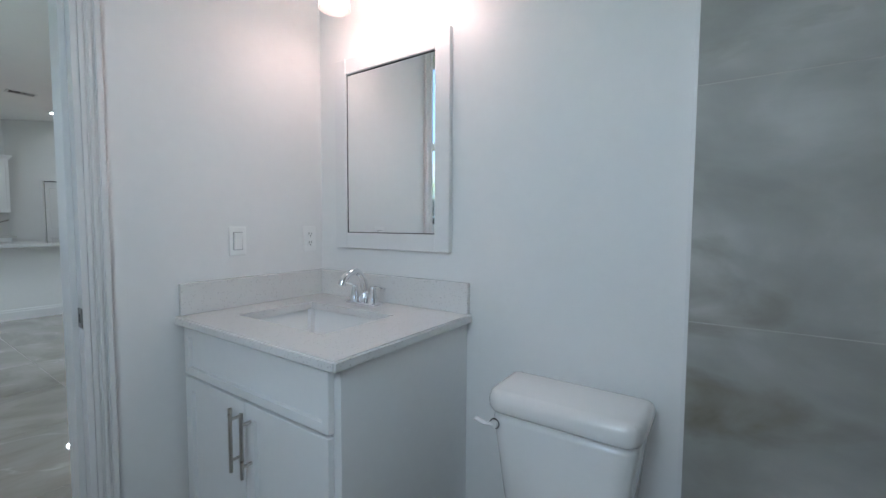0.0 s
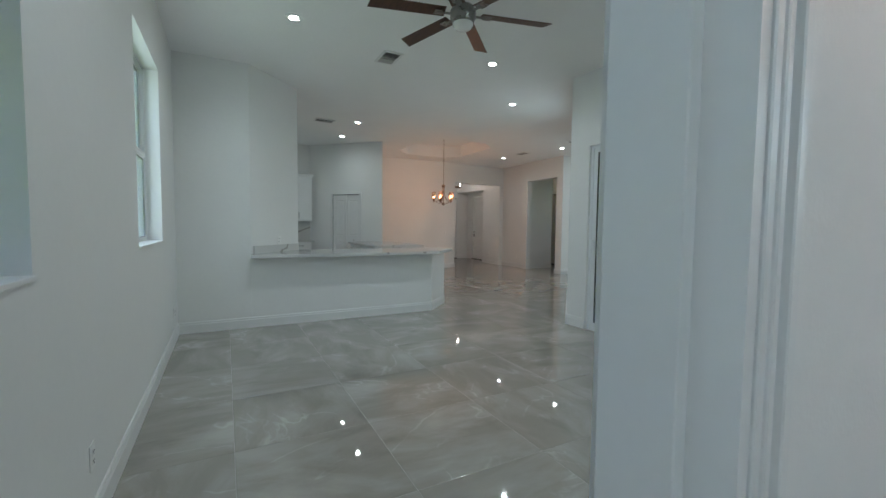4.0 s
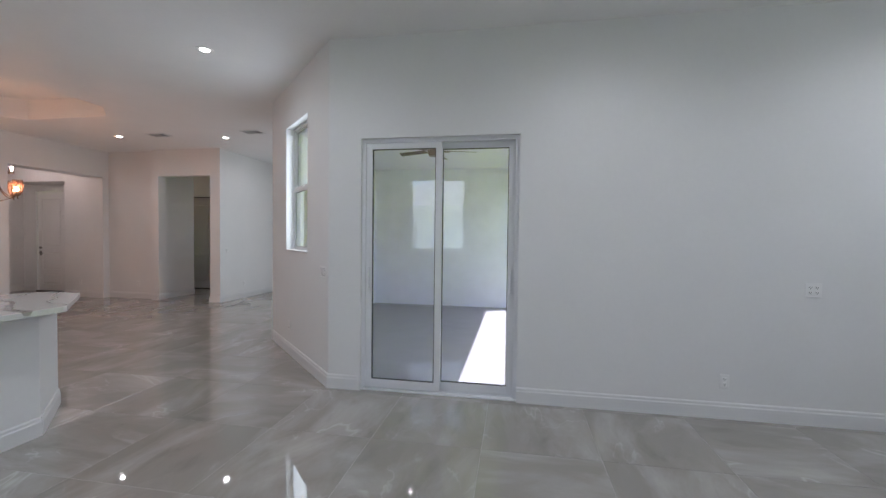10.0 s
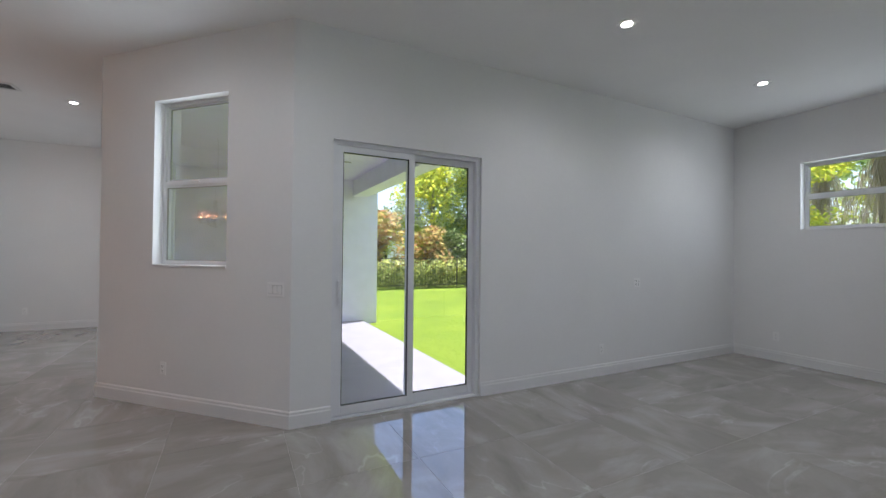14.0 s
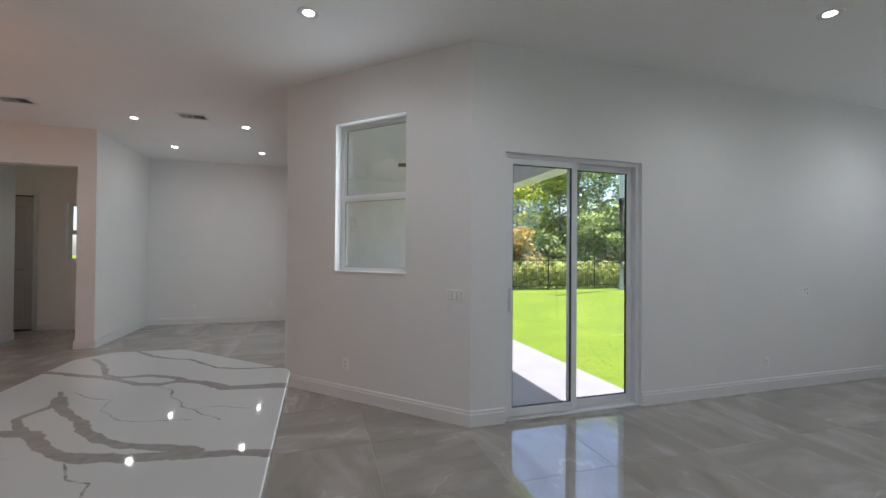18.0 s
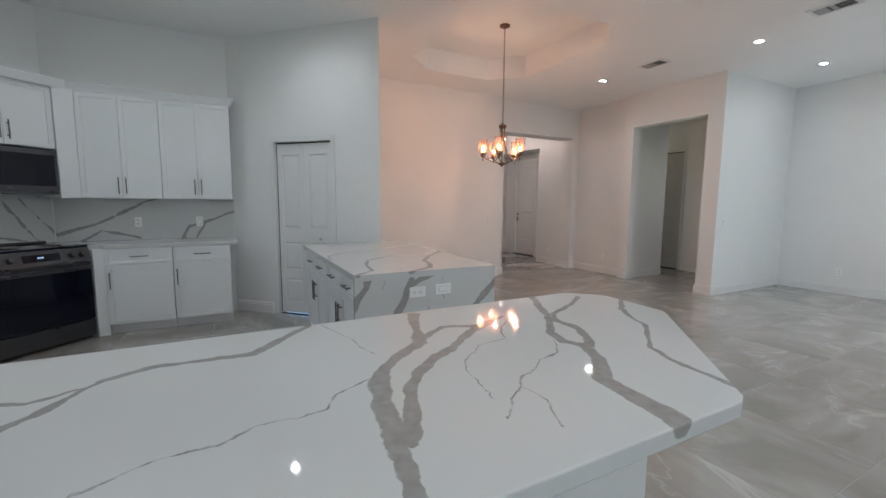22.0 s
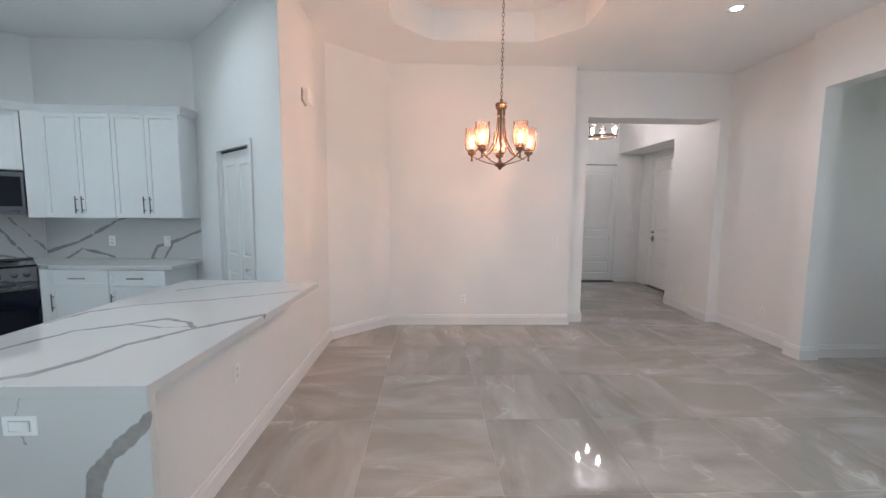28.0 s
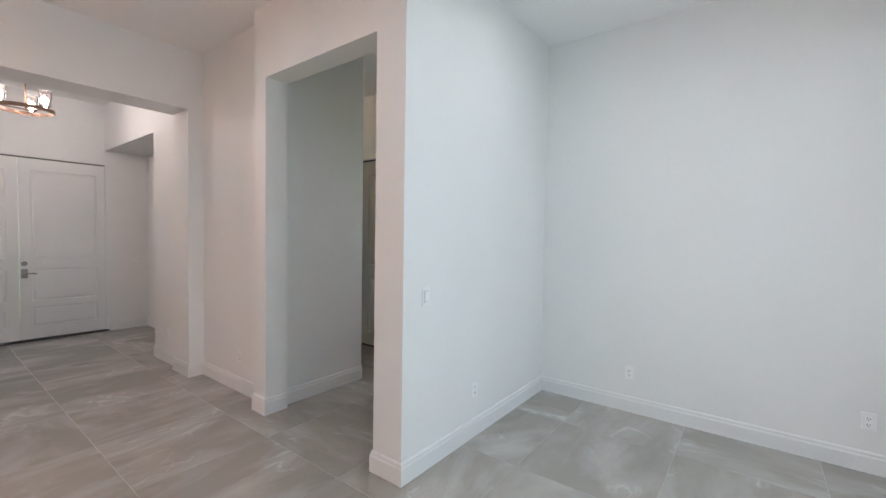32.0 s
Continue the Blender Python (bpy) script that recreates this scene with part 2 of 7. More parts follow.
def marble_tile(name, base, light, dark, rough):
    """Polished porcelain: even ground, soft pale clouds and threads, a few dark smears, turned from tile to tile."""
    m, nt, b = nodes_of(name)
    vec = nt.nodes.new("ShaderNodeTexCoord").outputs["Object"]
    oi = nt.nodes.new("ShaderNodeObjectInfo").outputs["Random"]
    rot = nt.nodes.new("ShaderNodeVectorRotate")
    rot.rotation_type = "Z_AXIS"
    nt.links.new(vec, rot.inputs["Vector"])
    nt.links.new(mathn(nt, "MULTIPLY", mathn(nt, "FLOOR", mathn(nt, "MULTIPLY", oi, 7.99)), 1.5708), rot.inputs["Angle"])
    comb = nt.nodes.new("ShaderNodeCombineXYZ")
    nt.links.new(mathn(nt, "MULTIPLY", oi, 91.0), comb.inputs[0])
    nt.links.new(mathn(nt, "MULTIPLY", oi, 57.0), comb.inputs[1])
    add = nt.nodes.new("ShaderNodeVectorMath")
    nt.links.new(rot.outputs[0], add.inputs[0])
    nt.links.new(comb.outputs[0], add.inputs[1])
    vec = add.outputs[0]

    def streaks(turn, along_, across, shift):
        mp = nt.nodes.new("ShaderNodeMapping")
        mp.inputs["Scale"].default_value = (along_, across, 1.2)
        mp.inputs["Rotation"].default_value = (0, 0, turn)
        mp.inputs["Location"].default_value = (shift, shift * 0.7, shift * 1.3)
        nt.links.new(vec, mp.inputs[0])
        return mp.outputs[0]

    cloud = put(nt, "ShaderNodeTexNoise", Scale=1.5, Detail=6.0, Roughness=0.55, Distortion=0.7)
    feather = put(nt, "ShaderNodeTexNoise", Scale=1.4, Detail=7.0, Roughness=0.62, Distortion=0.9)
    thread = put(nt, "ShaderNodeTexNoise", Scale=1.1, Detail=4.0, Roughness=0.5, Distortion=0.9)
    smear = put(nt, "ShaderNodeTexNoise", Scale=1.6, Detail=5.0, Roughness=0.6, Distortion=0.4)
    grain = put(nt, "ShaderNodeTexNoise", Scale=60.0, Detail=3.0)
    for n, way in ((cloud, streaks(0.5, 0.7, 1.5, 0.0)), (feather, streaks(0.9, 0.55, 2.2, 4.1)), (thread, streaks(0.6, 0.8, 1.5, 2.3)), (smear, streaks(0.3, 0.9, 2.2, 7.3)), (grain, vec)):
        nt.links.new(way, n.inputs["Vector"])
    c1 = ramp(nt, cloud.outputs[0], [(0.45, (0.0,)), (0.58, (0.34,)), (0.72, (0.7,))])
    c2 = mathn(nt, "MULTIPLY", ramp(nt, feather.outputs[0], [(0.47, (0.0,)), (0.56, (0.35,)), (0.70, (0.7,))]), ramp(nt, cloud.outputs[0], [(0.38, (0.12,)), (0.58, (0.8,))]))
    line = ramp(nt, mathn(nt, "ABSOLUTE", mathn(nt, "SUBTRACT", thread.outputs[0], 0.5)), [(0.0, (1.0,)), (0.012, (0.5,)), (0.045, (0.0,))])
    gate = ramp(nt, cloud.outputs[0], [(0.45, (0.0,)), (0.62, (1.0,))])
    col = mixc(nt, mathn(nt, "MAXIMUM", mathn(nt, "MAXIMUM", c1, c2), mathn(nt, "MULTIPLY", line, gate)), base, light)
    col = mixc(nt, ramp(nt, smear.outputs[0], [(0.56, (0.0,)), (0.64, (0.18,)), (0.76, (0.55,))]), col, dark)
    col = mixc(nt, mathn(nt, "MULTIPLY", grain.outputs[0], 0.10), col, dark)
    nt.links.new(col, b.inputs["Base Color"])
    nt.links.new(ramp(nt, cloud.outputs[0], [(0.3, (rough * 0.8,)), (0.7, (rough * 1.3,))]), b.inputs["Roughness"])
    b.inputs["Specular IOR Level"].default_value = 0.8
    b.inputs["IOR"].default_value = 1.75
    return m


def shower_marble():
    """Satin grey wall tile: soft slanting clouds and a few brown smudges."""
    m, nt, b = nodes_of("shower_tile")
    lay = nt.nodes.new("ShaderNodeSeparateXYZ")
    nt.links.new(nt.nodes.new("ShaderNodeTexCoord").outputs["Object"], lay.inputs[0])
    flat = nt.nodes.new("ShaderNodeCombineXYZ")
    nt.links.new(mathn(nt, "ADD", lay.outputs[0], lay.outputs[1]), flat.inputs[0])
    nt.links.new(lay.outputs[2], flat.inputs[1])
    found = []
    for turn, stretch, shift, scale in ((0.75, 1.5, 0.0, 2.0), (0.45, 2.2, 5.3, 2.0), (0.6, 1.5, 2.1, 5.0)):
        mp = nt.nodes.new("ShaderNodeMapping")
        mp.inputs["Rotation"].default_value = (0, 0, turn)
        mp.inputs["Scale"].default_value = (1.0, stretch, 1.0)
        mp.inputs["Location"].default_value = (shift, shift * 0.6, 0)
        nt.links.new(flat.outputs[0], mp.inputs[0])
        n = put(nt, "ShaderNodeTexNoise", Scale=scale, Detail=6.0, Roughness=0.5, Distortion=0.5)
        nt.links.new(mp.outputs[0], n.inputs["Vector"])
        found.append(n.outputs[0])
    col = ramp(nt, mathn(nt, "ADD", mathn(nt, "MULTIPLY", found[0], 0.75), mathn(nt, "MULTIPLY", found[2], 0.25)), [(0.36, (0.30, 0.295, 0.27)), (0.5, (0.385, 0.38, 0.355)), (0.62, (0.50, 0.495, 0.475))])
    col = mixc(nt, ramp(nt, found[1], [(0.58, (0.0,)), (0.66, (0.35,)), (0.76, (0.8,))]), col, (0.17, 0.14, 0.095))
    nt.links.new(col, b.inputs["Base Color"])
    b.inputs["Roughness"].default_value = 0.42
    b.inputs["Specular IOR Level"].default_value = 0.3
    return m


def quartz(name, veins=(), base=(0.63, 0.63, 0.62), fleck=0.0, wander=0.05, within=(1, 1, 1)):
    """White quartz with grey veins. A vein: half width, then the places that it runs through; thin ones are dark hairlines."""
    m, nt, b = nodes_of(name)
    vec = nt.nodes.new("ShaderNodeTexCoord").outputs["Object"]
    warp = put(nt, "ShaderNodeTexNoise", Scale=9.0, Detail=6.0, Roughness=0.68)
    wide = put(nt, "ShaderNodeTexNoise", Scale=7.0, Detail=2.0)
    fine = put(nt, "ShaderNodeTexNoise", Scale=30.0, Detail=3.0)
    cloud = put(nt, "ShaderNodeTexNoise", Scale=1.3, Detail=4.0)
    for n in (warp, wide, fine, cloud):
        nt.links.new(vec, n.inputs["Vector"])

    def vm(op, a, b2=None, sc=None):
        n = nt.nodes.new("ShaderNodeVectorMath")
        n.operation = op
        for i, v in enumerate((a, b2)):
            if v is None:
                continue
            if isinstance(v, (tuple, Vector)):
                n.inputs[i].default_value = v
            else:
                nt.links.new(v, n.inputs[i])
        if sc is not None:
            if isinstance(sc, (int, float)):
                n.inputs["Scale"].default_value = sc
            else:
                nt.links.new(sc, n.inputs["Scale"])
        return n.outputs["Value"] if op in ("DOT_PRODUCT", "LENGTH") else n.outputs[0]

    p = vm("ADD", vec, vm("SCALE", vm("MULTIPLY", vm("SUBTRACT", warp.outputs["Color"], (0.5, 0.5, 0.5)), within), sc=wander))
    swell = mathn(nt, "ADD", mathn(nt, "MULTIPLY", wide.outputs[0], 1.9), 0.05)
    broad = hairs = None
    for half, *pts in veins:
        pts = [Vector(q) for q in pts]
        d = None
        for a, c in zip(pts, pts[1:]):
            ba = c - a
            pa = vm("SUBTRACT", p, a)
            h = nt.nodes.new("ShaderNodeMath")
            h.operation, h.use_clamp = "MULTIPLY", True
            nt.links.new(vm("DOT_PRODUCT", pa, ba), h.inputs[0])
            h.inputs[1].default_value = 1 / max(1e-6, ba.length_squared)
            k = vm("SCALE", ba, sc=h.outputs[0])
            e = vm("LENGTH", vm("SUBTRACT", pa, k))
            d = e if d is None else mathn(nt, "MINIMUM", d, e)
        edge = nt.nodes.new("ShaderNodeMapRange")
        edge.interpolation_type = "SMOOTHSTEP"
        nt.links.new(mathn(nt, "DIVIDE", d, mathn(nt, "MULTIPLY", swell, half)), edge.inputs[0])
        for i, v in ((1, 0.88), (2, 1.12), (3, 1.0), (4, 0.0)):
            edge.inputs[i].default_value = v
        if half > 0.006:
            broad = edge.outputs[0] if broad is None else mathn(nt, "MAXIMUM", broad, edge.outputs[0])
        else:
            hairs = edge.outputs[0] if hairs is None else mathn(nt, "MAXIMUM", hairs, edge.outputs[0])
    col = ramp(nt, cloud.outputs[0], [(0.35, tuple(c * 0.965 for c in base)), (0.65, base)])
    if broad is not None:
        col = mixc(nt, mathn(nt, "MULTIPLY", broad, 0.95), col, ramp(nt, fine.outputs[0], [(0.3, (0.27, 0.255, 0.24)), (0.7, (0.35, 0.335, 0.315))]))
    if hairs is not None:
        col = mixc(nt, mathn(nt, "MULTIPLY", hairs, ramp(nt, fine.outputs[0], [(0.36, (0.18,)), (0.62, (0.85,))])), col, (0.20, 0.18, 0.16))
    if fleck:
        vo = put(nt, "ShaderNodeTexVoronoi", Scale=135.0)
        nt.links.new(vec, vo.inputs["Vector"])
        size = put(nt, "ShaderNodeTexNoise", Scale=210.0, Detail=2.0)
        nt.links.new(vec, size.inputs["Vector"])
        fl = mathn(nt, "MULTIPLY", mathn(nt, "LESS_THAN", vo.outputs["Distance"], mathn(nt, "SUBTRACT", mathn(nt, "MULTIPLY", size.outputs[0], 1.5), 0.47)), ramp(nt, vo.outputs["Color"], [(0.58, (0.0,)), (0.70, (fleck,))]))
        col = mixc(nt, fl, col, (0.30, 0.28, 0.27))
    nt.links.new(col, b.inputs["Base Color"])
    nt.links.new(ramp(nt, cloud.outputs[0], [(0.3, (0.03,)), (0.7, (0.055,))]), b.inputs["Roughness"])
    b.inputs["Specular IOR Level"].default_value = 0.55
    return m


def seeded_glass(name, low, scale=64.0, high=1.0, glow=0.006, tint=(1.0, 0.62, 0.50)):
    """Wavy clear shade glass that lets the bulb's light through in streaks."""
    m, nt, b = nodes_of(name)
    nt.nodes.remove(b)
    out = nt.nodes["Material Output"]
    vec = nt.nodes.new("ShaderNodeTexCoord").outputs["Object"]
    mp = nt.nodes.new("ShaderNodeMapping")
    mp.inputs["Scale"].default_value = (1, 1, 0.35)
    nt.links.new(vec, mp.inputs[0])
    n1 = put(nt, "ShaderNodeTexNoise", Scale=scale, Detail=2.5, Distortion=2.4)
    nt.links.new(mp.outputs[0], n1.inputs["Vector"])
    tr = nt.nodes.new("ShaderNodeBsdfTransparent")
    nt.links.new(ramp(nt, n1.outputs[0], [(0.44, (low, low * 0.92, low * 0.88)), (0.49, ((low + high) * 0.5, (low + high) * 0.485, (low + high) * 0.475)), (0.54, (high, high * 0.98, high * 0.95))]), tr.inputs[0])
    gl = nt.nodes.new("ShaderNodeBsdfGlossy")
    gl.inputs["Roughness"].default_value = 0.05
    tl = nt.nodes.new("ShaderNodeBsdfTranslucent")
    tl.inputs[0].default_value = (*tint, 1)
    fr = nt.nodes.new("ShaderNodeFresnel")
    fr.inputs["IOR"].default_value = 1.18
    m1, m2 = nt.nodes.new("ShaderNodeMixShader"), nt.nodes.new("ShaderNodeMixShader")
    m1.inputs[0].default_value = glow
    nt.links.new(tr.outputs[0], m1.inputs[1])
    nt.links.new(tl.outputs[0], m1.inputs[2])
    nt.links.new(fr.outputs[0], m2.inputs[0])
    nt.links.new(m1.outputs[0], m2.inputs[1])
    nt.links.new(gl.outputs[0], m2.inputs[2])
    nt.links.new(m2.outputs[0], out.inputs[0])
    return m


WALL = plain("wall_paint", (0.82, 0.82, 0.81), 0.55, scale=2.0, var=0.02, bump=0.10, bump_scale=130.0, spec=0.35)
CEILING = plain("ceiling_paint", (0.90, 0.90, 0.89), 0.75, scale=2.0, var=0.02, bump=0.16, bump_scale=70.0, spec=0.25)
TRIM = plain("trim_paint", (0.79, 0.79, 0.785), 0.36, scale=3.0, var=0.02, bump=0.02, bump_scale=40.0)
CABINET = plain("cabinet_lacquer", (0.80, 0.81, 0.81), 0.35, scale=3.0, var=0.02, bump=0.015, bump_scale=60.0)
DOORP = plain("door_paint", (0.79, 0.79, 0.78), 0.38, scale=3.0, var=0.025, bump=0.03, bump_scale=90.0)
VINYL = plain("window_vinyl", (0.80, 0.81, 0.82), 0.40, scale=5.0, var=0.03)
ALU = plain("slider_aluminium", (0.80, 0.81, 0.83), 0.42, scale=5.0, var=0.04)
# slider gaskets, and solid strips that stand in for shade in door gaps
DARK_GAP = plain("gasket_and_gap_shade", (0.03, 0.03, 0.032), 0.6)
SINK_STEEL = plain("sink_steel", (0.16, 0.16, 0.165), 0.38, metal=0.9, scale=10.0, var=0.08)
FAN_NICKEL = plain("fan_nickel", (0.26, 0.25, 0.24), 0.28, metal=1.0, scale=8.0, var=0.05)
PLATE = plain("plate_plastic", (0.88, 0.88, 0.87), 0.35, scale=20.0, var=0.02)
GAP_GREY = plain("shadow_gap_grey", (0.42, 0.42, 0.42), 0.6)
VENT_GREY = plain("vent_slat_grey", (0.40, 0.385, 0.37), 0.5)
# white hall door: its shade and warm light are mixed into this taupe
SHADED_DOOR = plain("shaded_door_paint", (0.60, 0.55, 0.52), 0.4, scale=3.0, var=0.04, bump=0.03, bump_scale=90.0)
SLOT = plain("slot_dark", (0.05, 0.05, 0.05), 0.6)
NICKEL = plain("brushed_nickel", (0.52, 0.50, 0.47), 0.30, metal=1.0, scale=8.0, var=0.06, stretch=(1, 1, 12))
STEEL_PULL = plain("pull_steel", (0.20, 0.19, 0.18), 0.36, metal=1.0, scale=12.0, var=0.08)
CHROME = plain("chrome", (0.82, 0.83, 0.85), 0.06, metal=1.0, var=0.02)
BRONZE = plain("chandelier_bronze", (0.20, 0.13, 0.09), 0.36, metal=0.9, scale=20.0, var=0.25)
BLACK_STEEL = plain("black_stainless", (0.095, 0.094, 0.10), 0.30, metal=0.9, scale=6.0, var=0.03)
BLACK_GLASS = plain("black_glass", (0.003, 0.004, 0.012), 0.05, var=0.05, spec=0.35)
WALNUT = plain("walnut_blade", (0.075, 0.032, 0.018), 0.36, scale=4.0, var=0.45, stretch=(1.5, 14, 14), bump=0.04, bump_scale=60.0)
PORCELAIN = plain("porcelain", (0.82, 0.82, 0.81), 0.08, var=0.015, coat=0.6)
MIRROR = plain("mirror_silver", (0.90, 0.92, 0.92), 0.015, metal=1.0, var=0.005)
LENS = glowing("lamp_lens", (1.0, 0.95, 0.88), 22.0)
BULB_WARM = glowing("warm_bulb", (1.0, 0.56, 0.28), 18.0)
# glow of the unseen dome that is added behind the hall
FILL_DOME = glowing("fill_dome", (1.0, 0.62, 0.44), 1.2)
BULB_SOFT = glowing("soft_bulb", (1.0, 0.84, 0.78), 9.0)
OPAL = plain("opal_glass", (0.82, 0.82, 0.80), 0.25, var=0.02)
PANE = glass("window_glass", (0.91, 0.935, 1.0), ior=1.65)
TINTED_PANE = glass("tinted_glass", (0.16, 0.18, 0.18), ior=1.45)
SHADE = seeded_glass("seeded_shade_glass", 0.84, 70.0, 1.0, 0.018, (1.0, 0.60, 0.44))
# added filter over each bulb, shapes the light that goes up to the tray
TRAY_FILTER = seeded_glass("tray_filter_glass", 0.45, 150.0, 1.0, 0.010)
# mottling added to the bulb glass to break its light into wall streaks
STREAK_BULB = seeded_glass("streak_bulb_glass", 0.10, 150.0, 1.0, 0.008)
CLEAR_SHADE = seeded_glass("clear_shade_glass", 0.85, glow=0.004, tint=(1.0, 0.92, 0.88))
FROSTED = seeded_glass("frosted_shade_glass", 0.20, 40.0, 0.26, 0.85, (1.0, 0.94, 0.91))
TILE = marble_tile("floor_tile", (0.315, 0.292, 0.265), (0.55, 0.53, 0.50), (0.20, 0.178, 0.156), 0.03)
SHOWER = shower_marble()
GROUT = plain("tile_grout", (0.47, 0.45, 0.42), 0.8, scale=30.0, var=0.1)
VANITY_TOP = quartz("speckled_vanity_quartz", base=(0.74, 0.735, 0.72), fleck=0.37)
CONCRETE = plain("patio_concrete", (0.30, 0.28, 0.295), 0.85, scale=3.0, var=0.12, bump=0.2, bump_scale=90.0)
PATIO_PAINT = plain("pale_blue_patio_paint", (0.83, 0.77, 0.95), 0.7, scale=3.0, var=0.03, bump=0.15, bump_scale=60.0)
STUCCO = plain("stucco", (0.85, 0.82, 0.94), 0.85, scale=4.0, var=0.05, bump=0.5, bump_scale=60.0)
ROOFING = plain("grey_roof", (0.24, 0.235, 0.23), 0.8, scale=6.0, var=0.25, bump=0.3, bump_scale=20.0)
BLACK_METAL = plain("black_fence_paint", (0.02, 0.02, 0.02), 0.45)
BARK = plain("bark", (0.26, 0.22, 0.18), 0.9, scale=9.0, var=0.45, bump=0.8, bump_scale=30.0, stretch=(1, 1, 0.25))
SOIL = plain("mulch", (0.10, 0.07, 0.05), 0.95, scale=10.0, var=0.4, bump=0.6, bump_scale=60.0)
RUBBER = plain("tyre_rubber", (0.02, 0.02, 0.02), 0.8)
BIN_GREEN = plain("bin_plastic", (0.02, 0.30, 0.20), 0.5, var=0.1)
CAR_WHITE = plain("car_paint", (0.75, 0.76, 0.78), 0.2, coat=0.7)
ASPHALT = plain("asphalt", (0.055, 0.055, 0.056), 0.9, scale=20.0, var=0.25, bump=0.4, bump_scale=120.0)


def leaves(name, cols):
    m, nt, b = nodes_of(name)
    g = nt.nodes.new("ShaderNodeNewGeometry")
    n = len(cols)
    c = ramp(nt, g.outputs["Random Per Island"], [(i / max(1, n - 1), k) for i, k in enumerate(cols)])
    nt.links.new(c, b.inputs["Base Color"])
    b.inputs["Roughness"].default_value = 0.6
    b.inputs["Specular IOR Level"].default_value = 0.12
    tl = nt.nodes.new("ShaderNodeBsdfTranslucent")
    nt.links.new(c, tl.inputs[0])
    mx = nt.nodes.new("ShaderNodeMixShader")
    mx.inputs[0].default_value = 0.72
    nt.links.new(b.outputs[0], mx.inputs[1])
    nt.links.new(tl.outputs[0], mx.inputs[2])
    nt.links.new(mx.outputs[0], nt.nodes["Material Output"].inputs[0])
    return m


LEAF = leaves("tree_leaves", [(0.16, 0.22, 0.08), (0.30, 0.40, 0.13), (0.46, 0.55, 0.19), (0.66, 0.70, 0.32)])
LEAF_LIGHT = leaves("sunny_leaves", [(0.34, 0.42, 0.06), (0.60, 0.64, 0.08), (0.80, 0.72, 0.10)])
LEAF_RED = leaves("red_shrub_leaves", [(0.44, 0.22, 0.10), (0.55, 0.36, 0.14), (0.42, 0.42, 0.12), (0.62, 0.46, 0.14)])
HEDGE = leaves("hedge_leaves", [(0.16, 0.20, 0.08), (0.34, 0.40, 0.12), (0.66, 0.68, 0.20), (0.85, 0.85, 0.42)])
DRY_FROND = leaves("dry_fronds", [(0.40, 0.32, 0.26), (0.60, 0.50, 0.44), (0.26, 0.24, 0.12)])
BLADES = leaves("grass_blades", [(0.13, 0.215, 0.014), (0.17, 0.255, 0.016), (0.215, 0.295, 0.020)])


def lawn_material():
    m, nt, b = nodes_of("lawn")
    vec = nt.nodes.new("ShaderNodeTexCoord").outputs["Object"]
    n1 = put(nt, "ShaderNodeTexNoise", Scale=0.7, Detail=5.0)
    n2 = put(nt, "ShaderNodeTexNoise", Scale=34.0, Detail=4.0)
    for n in (n1, n2):
        nt.links.new(vec, n.inputs["Vector"])
    f = mathn(nt, "ADD", mathn(nt, "MULTIPLY", n1.outputs[0], 0.5), mathn(nt, "MULTIPLY", n2.outputs[0], 0.5))
    nt.links.new(ramp(nt, f, [(0.35, (0.13, 0.195, 0.02)), (0.5, (0.175, 0.245, 0.024)), (0.65, (0.235, 0.293, 0.029))]), b.inputs["Base Color"])
    b.inputs["Roughness"].default_value = 0.9
    b.inputs["Specular IOR Level"].default_value = 0.1
    bp = put(nt, "ShaderNodeBump", Strength=0.35, Distance=0.02)
    nt.links.new(n2.outputs[0], bp.inputs["Height"])
    nt.links.new(bp.outputs[0], b.inputs["Normal"])
    return m


LAWN = lawn_material()


# ---- building shell ----
def wall(name, p0, p1, thick, z0=-0.1, z1=CEIL, holes=(), label="white painted drywall wall", material=None):
    """Wall whose visible face runs from p0 to p1; its thickness lies to the right of that way. holes: (from, to, bottom, top) along it."""
    a, b = Vector((*p0, 0)), Vector((*p1, 0))
    d = (b - a).normalized()
    nrm = Vector((d.y, -d.x, 0))
    length = (b - a).length
    ss = sorted({0.0, length, *[h[i] for h in holes for i in (0, 1)]})
    zs = sorted({z0, z1, *[h[i] for h in holes for i in (2, 3)]})

    def full(i, j):
        if not (0 <= i < len(ss) - 1 and 0 <= j < len(zs) - 1):
            return False
        s, z = (ss[i] + ss[i + 1]) / 2, (zs[j] + zs[j + 1]) / 2
        return not any(h[0] < s < h[1] and h[2] < z < h[3] for h in holes)

    bm = bmesh.new()
    cache = {}

    def vert(s, z, back):
        key = (s, z, back)
        if key not in cache:
            q = a + d * s + nrm * (thick if back else 0)
            cache[key] = bm.verts.new((q.x, q.y, z))
        return cache[key]

    for i in range(len(ss) - 1):
        for j in range(len(zs) - 1):
            if not full(i, j):
                continue
            s0, s1, za, zb = ss[i], ss[i + 1], zs[j], zs[j + 1]
            for back in (0, 1):
                bm.faces.new([vert(s0, za, back), vert(s1, za, back), vert(s1, zb, back), vert(s0, zb, back)])
            for di, dj, q in ((-1, 0, ((s0, za), (s0, zb))), (1, 0, ((s1, za), (s1, zb))), (0, -1, ((s0, za), (s1, za))), (0, 1, ((s0, zb), (s1, zb)))):
                if not full(i + di, j + dj):
                    bm.faces.new([vert(*q[0], 0), vert(*q[1], 0), vert(*q[1], 1), vert(*q[0], 1)])
    bmesh.ops.recalc_face_normals(bm, faces=bm.faces[:])
    return structure(name, bm, material or WALL, label)


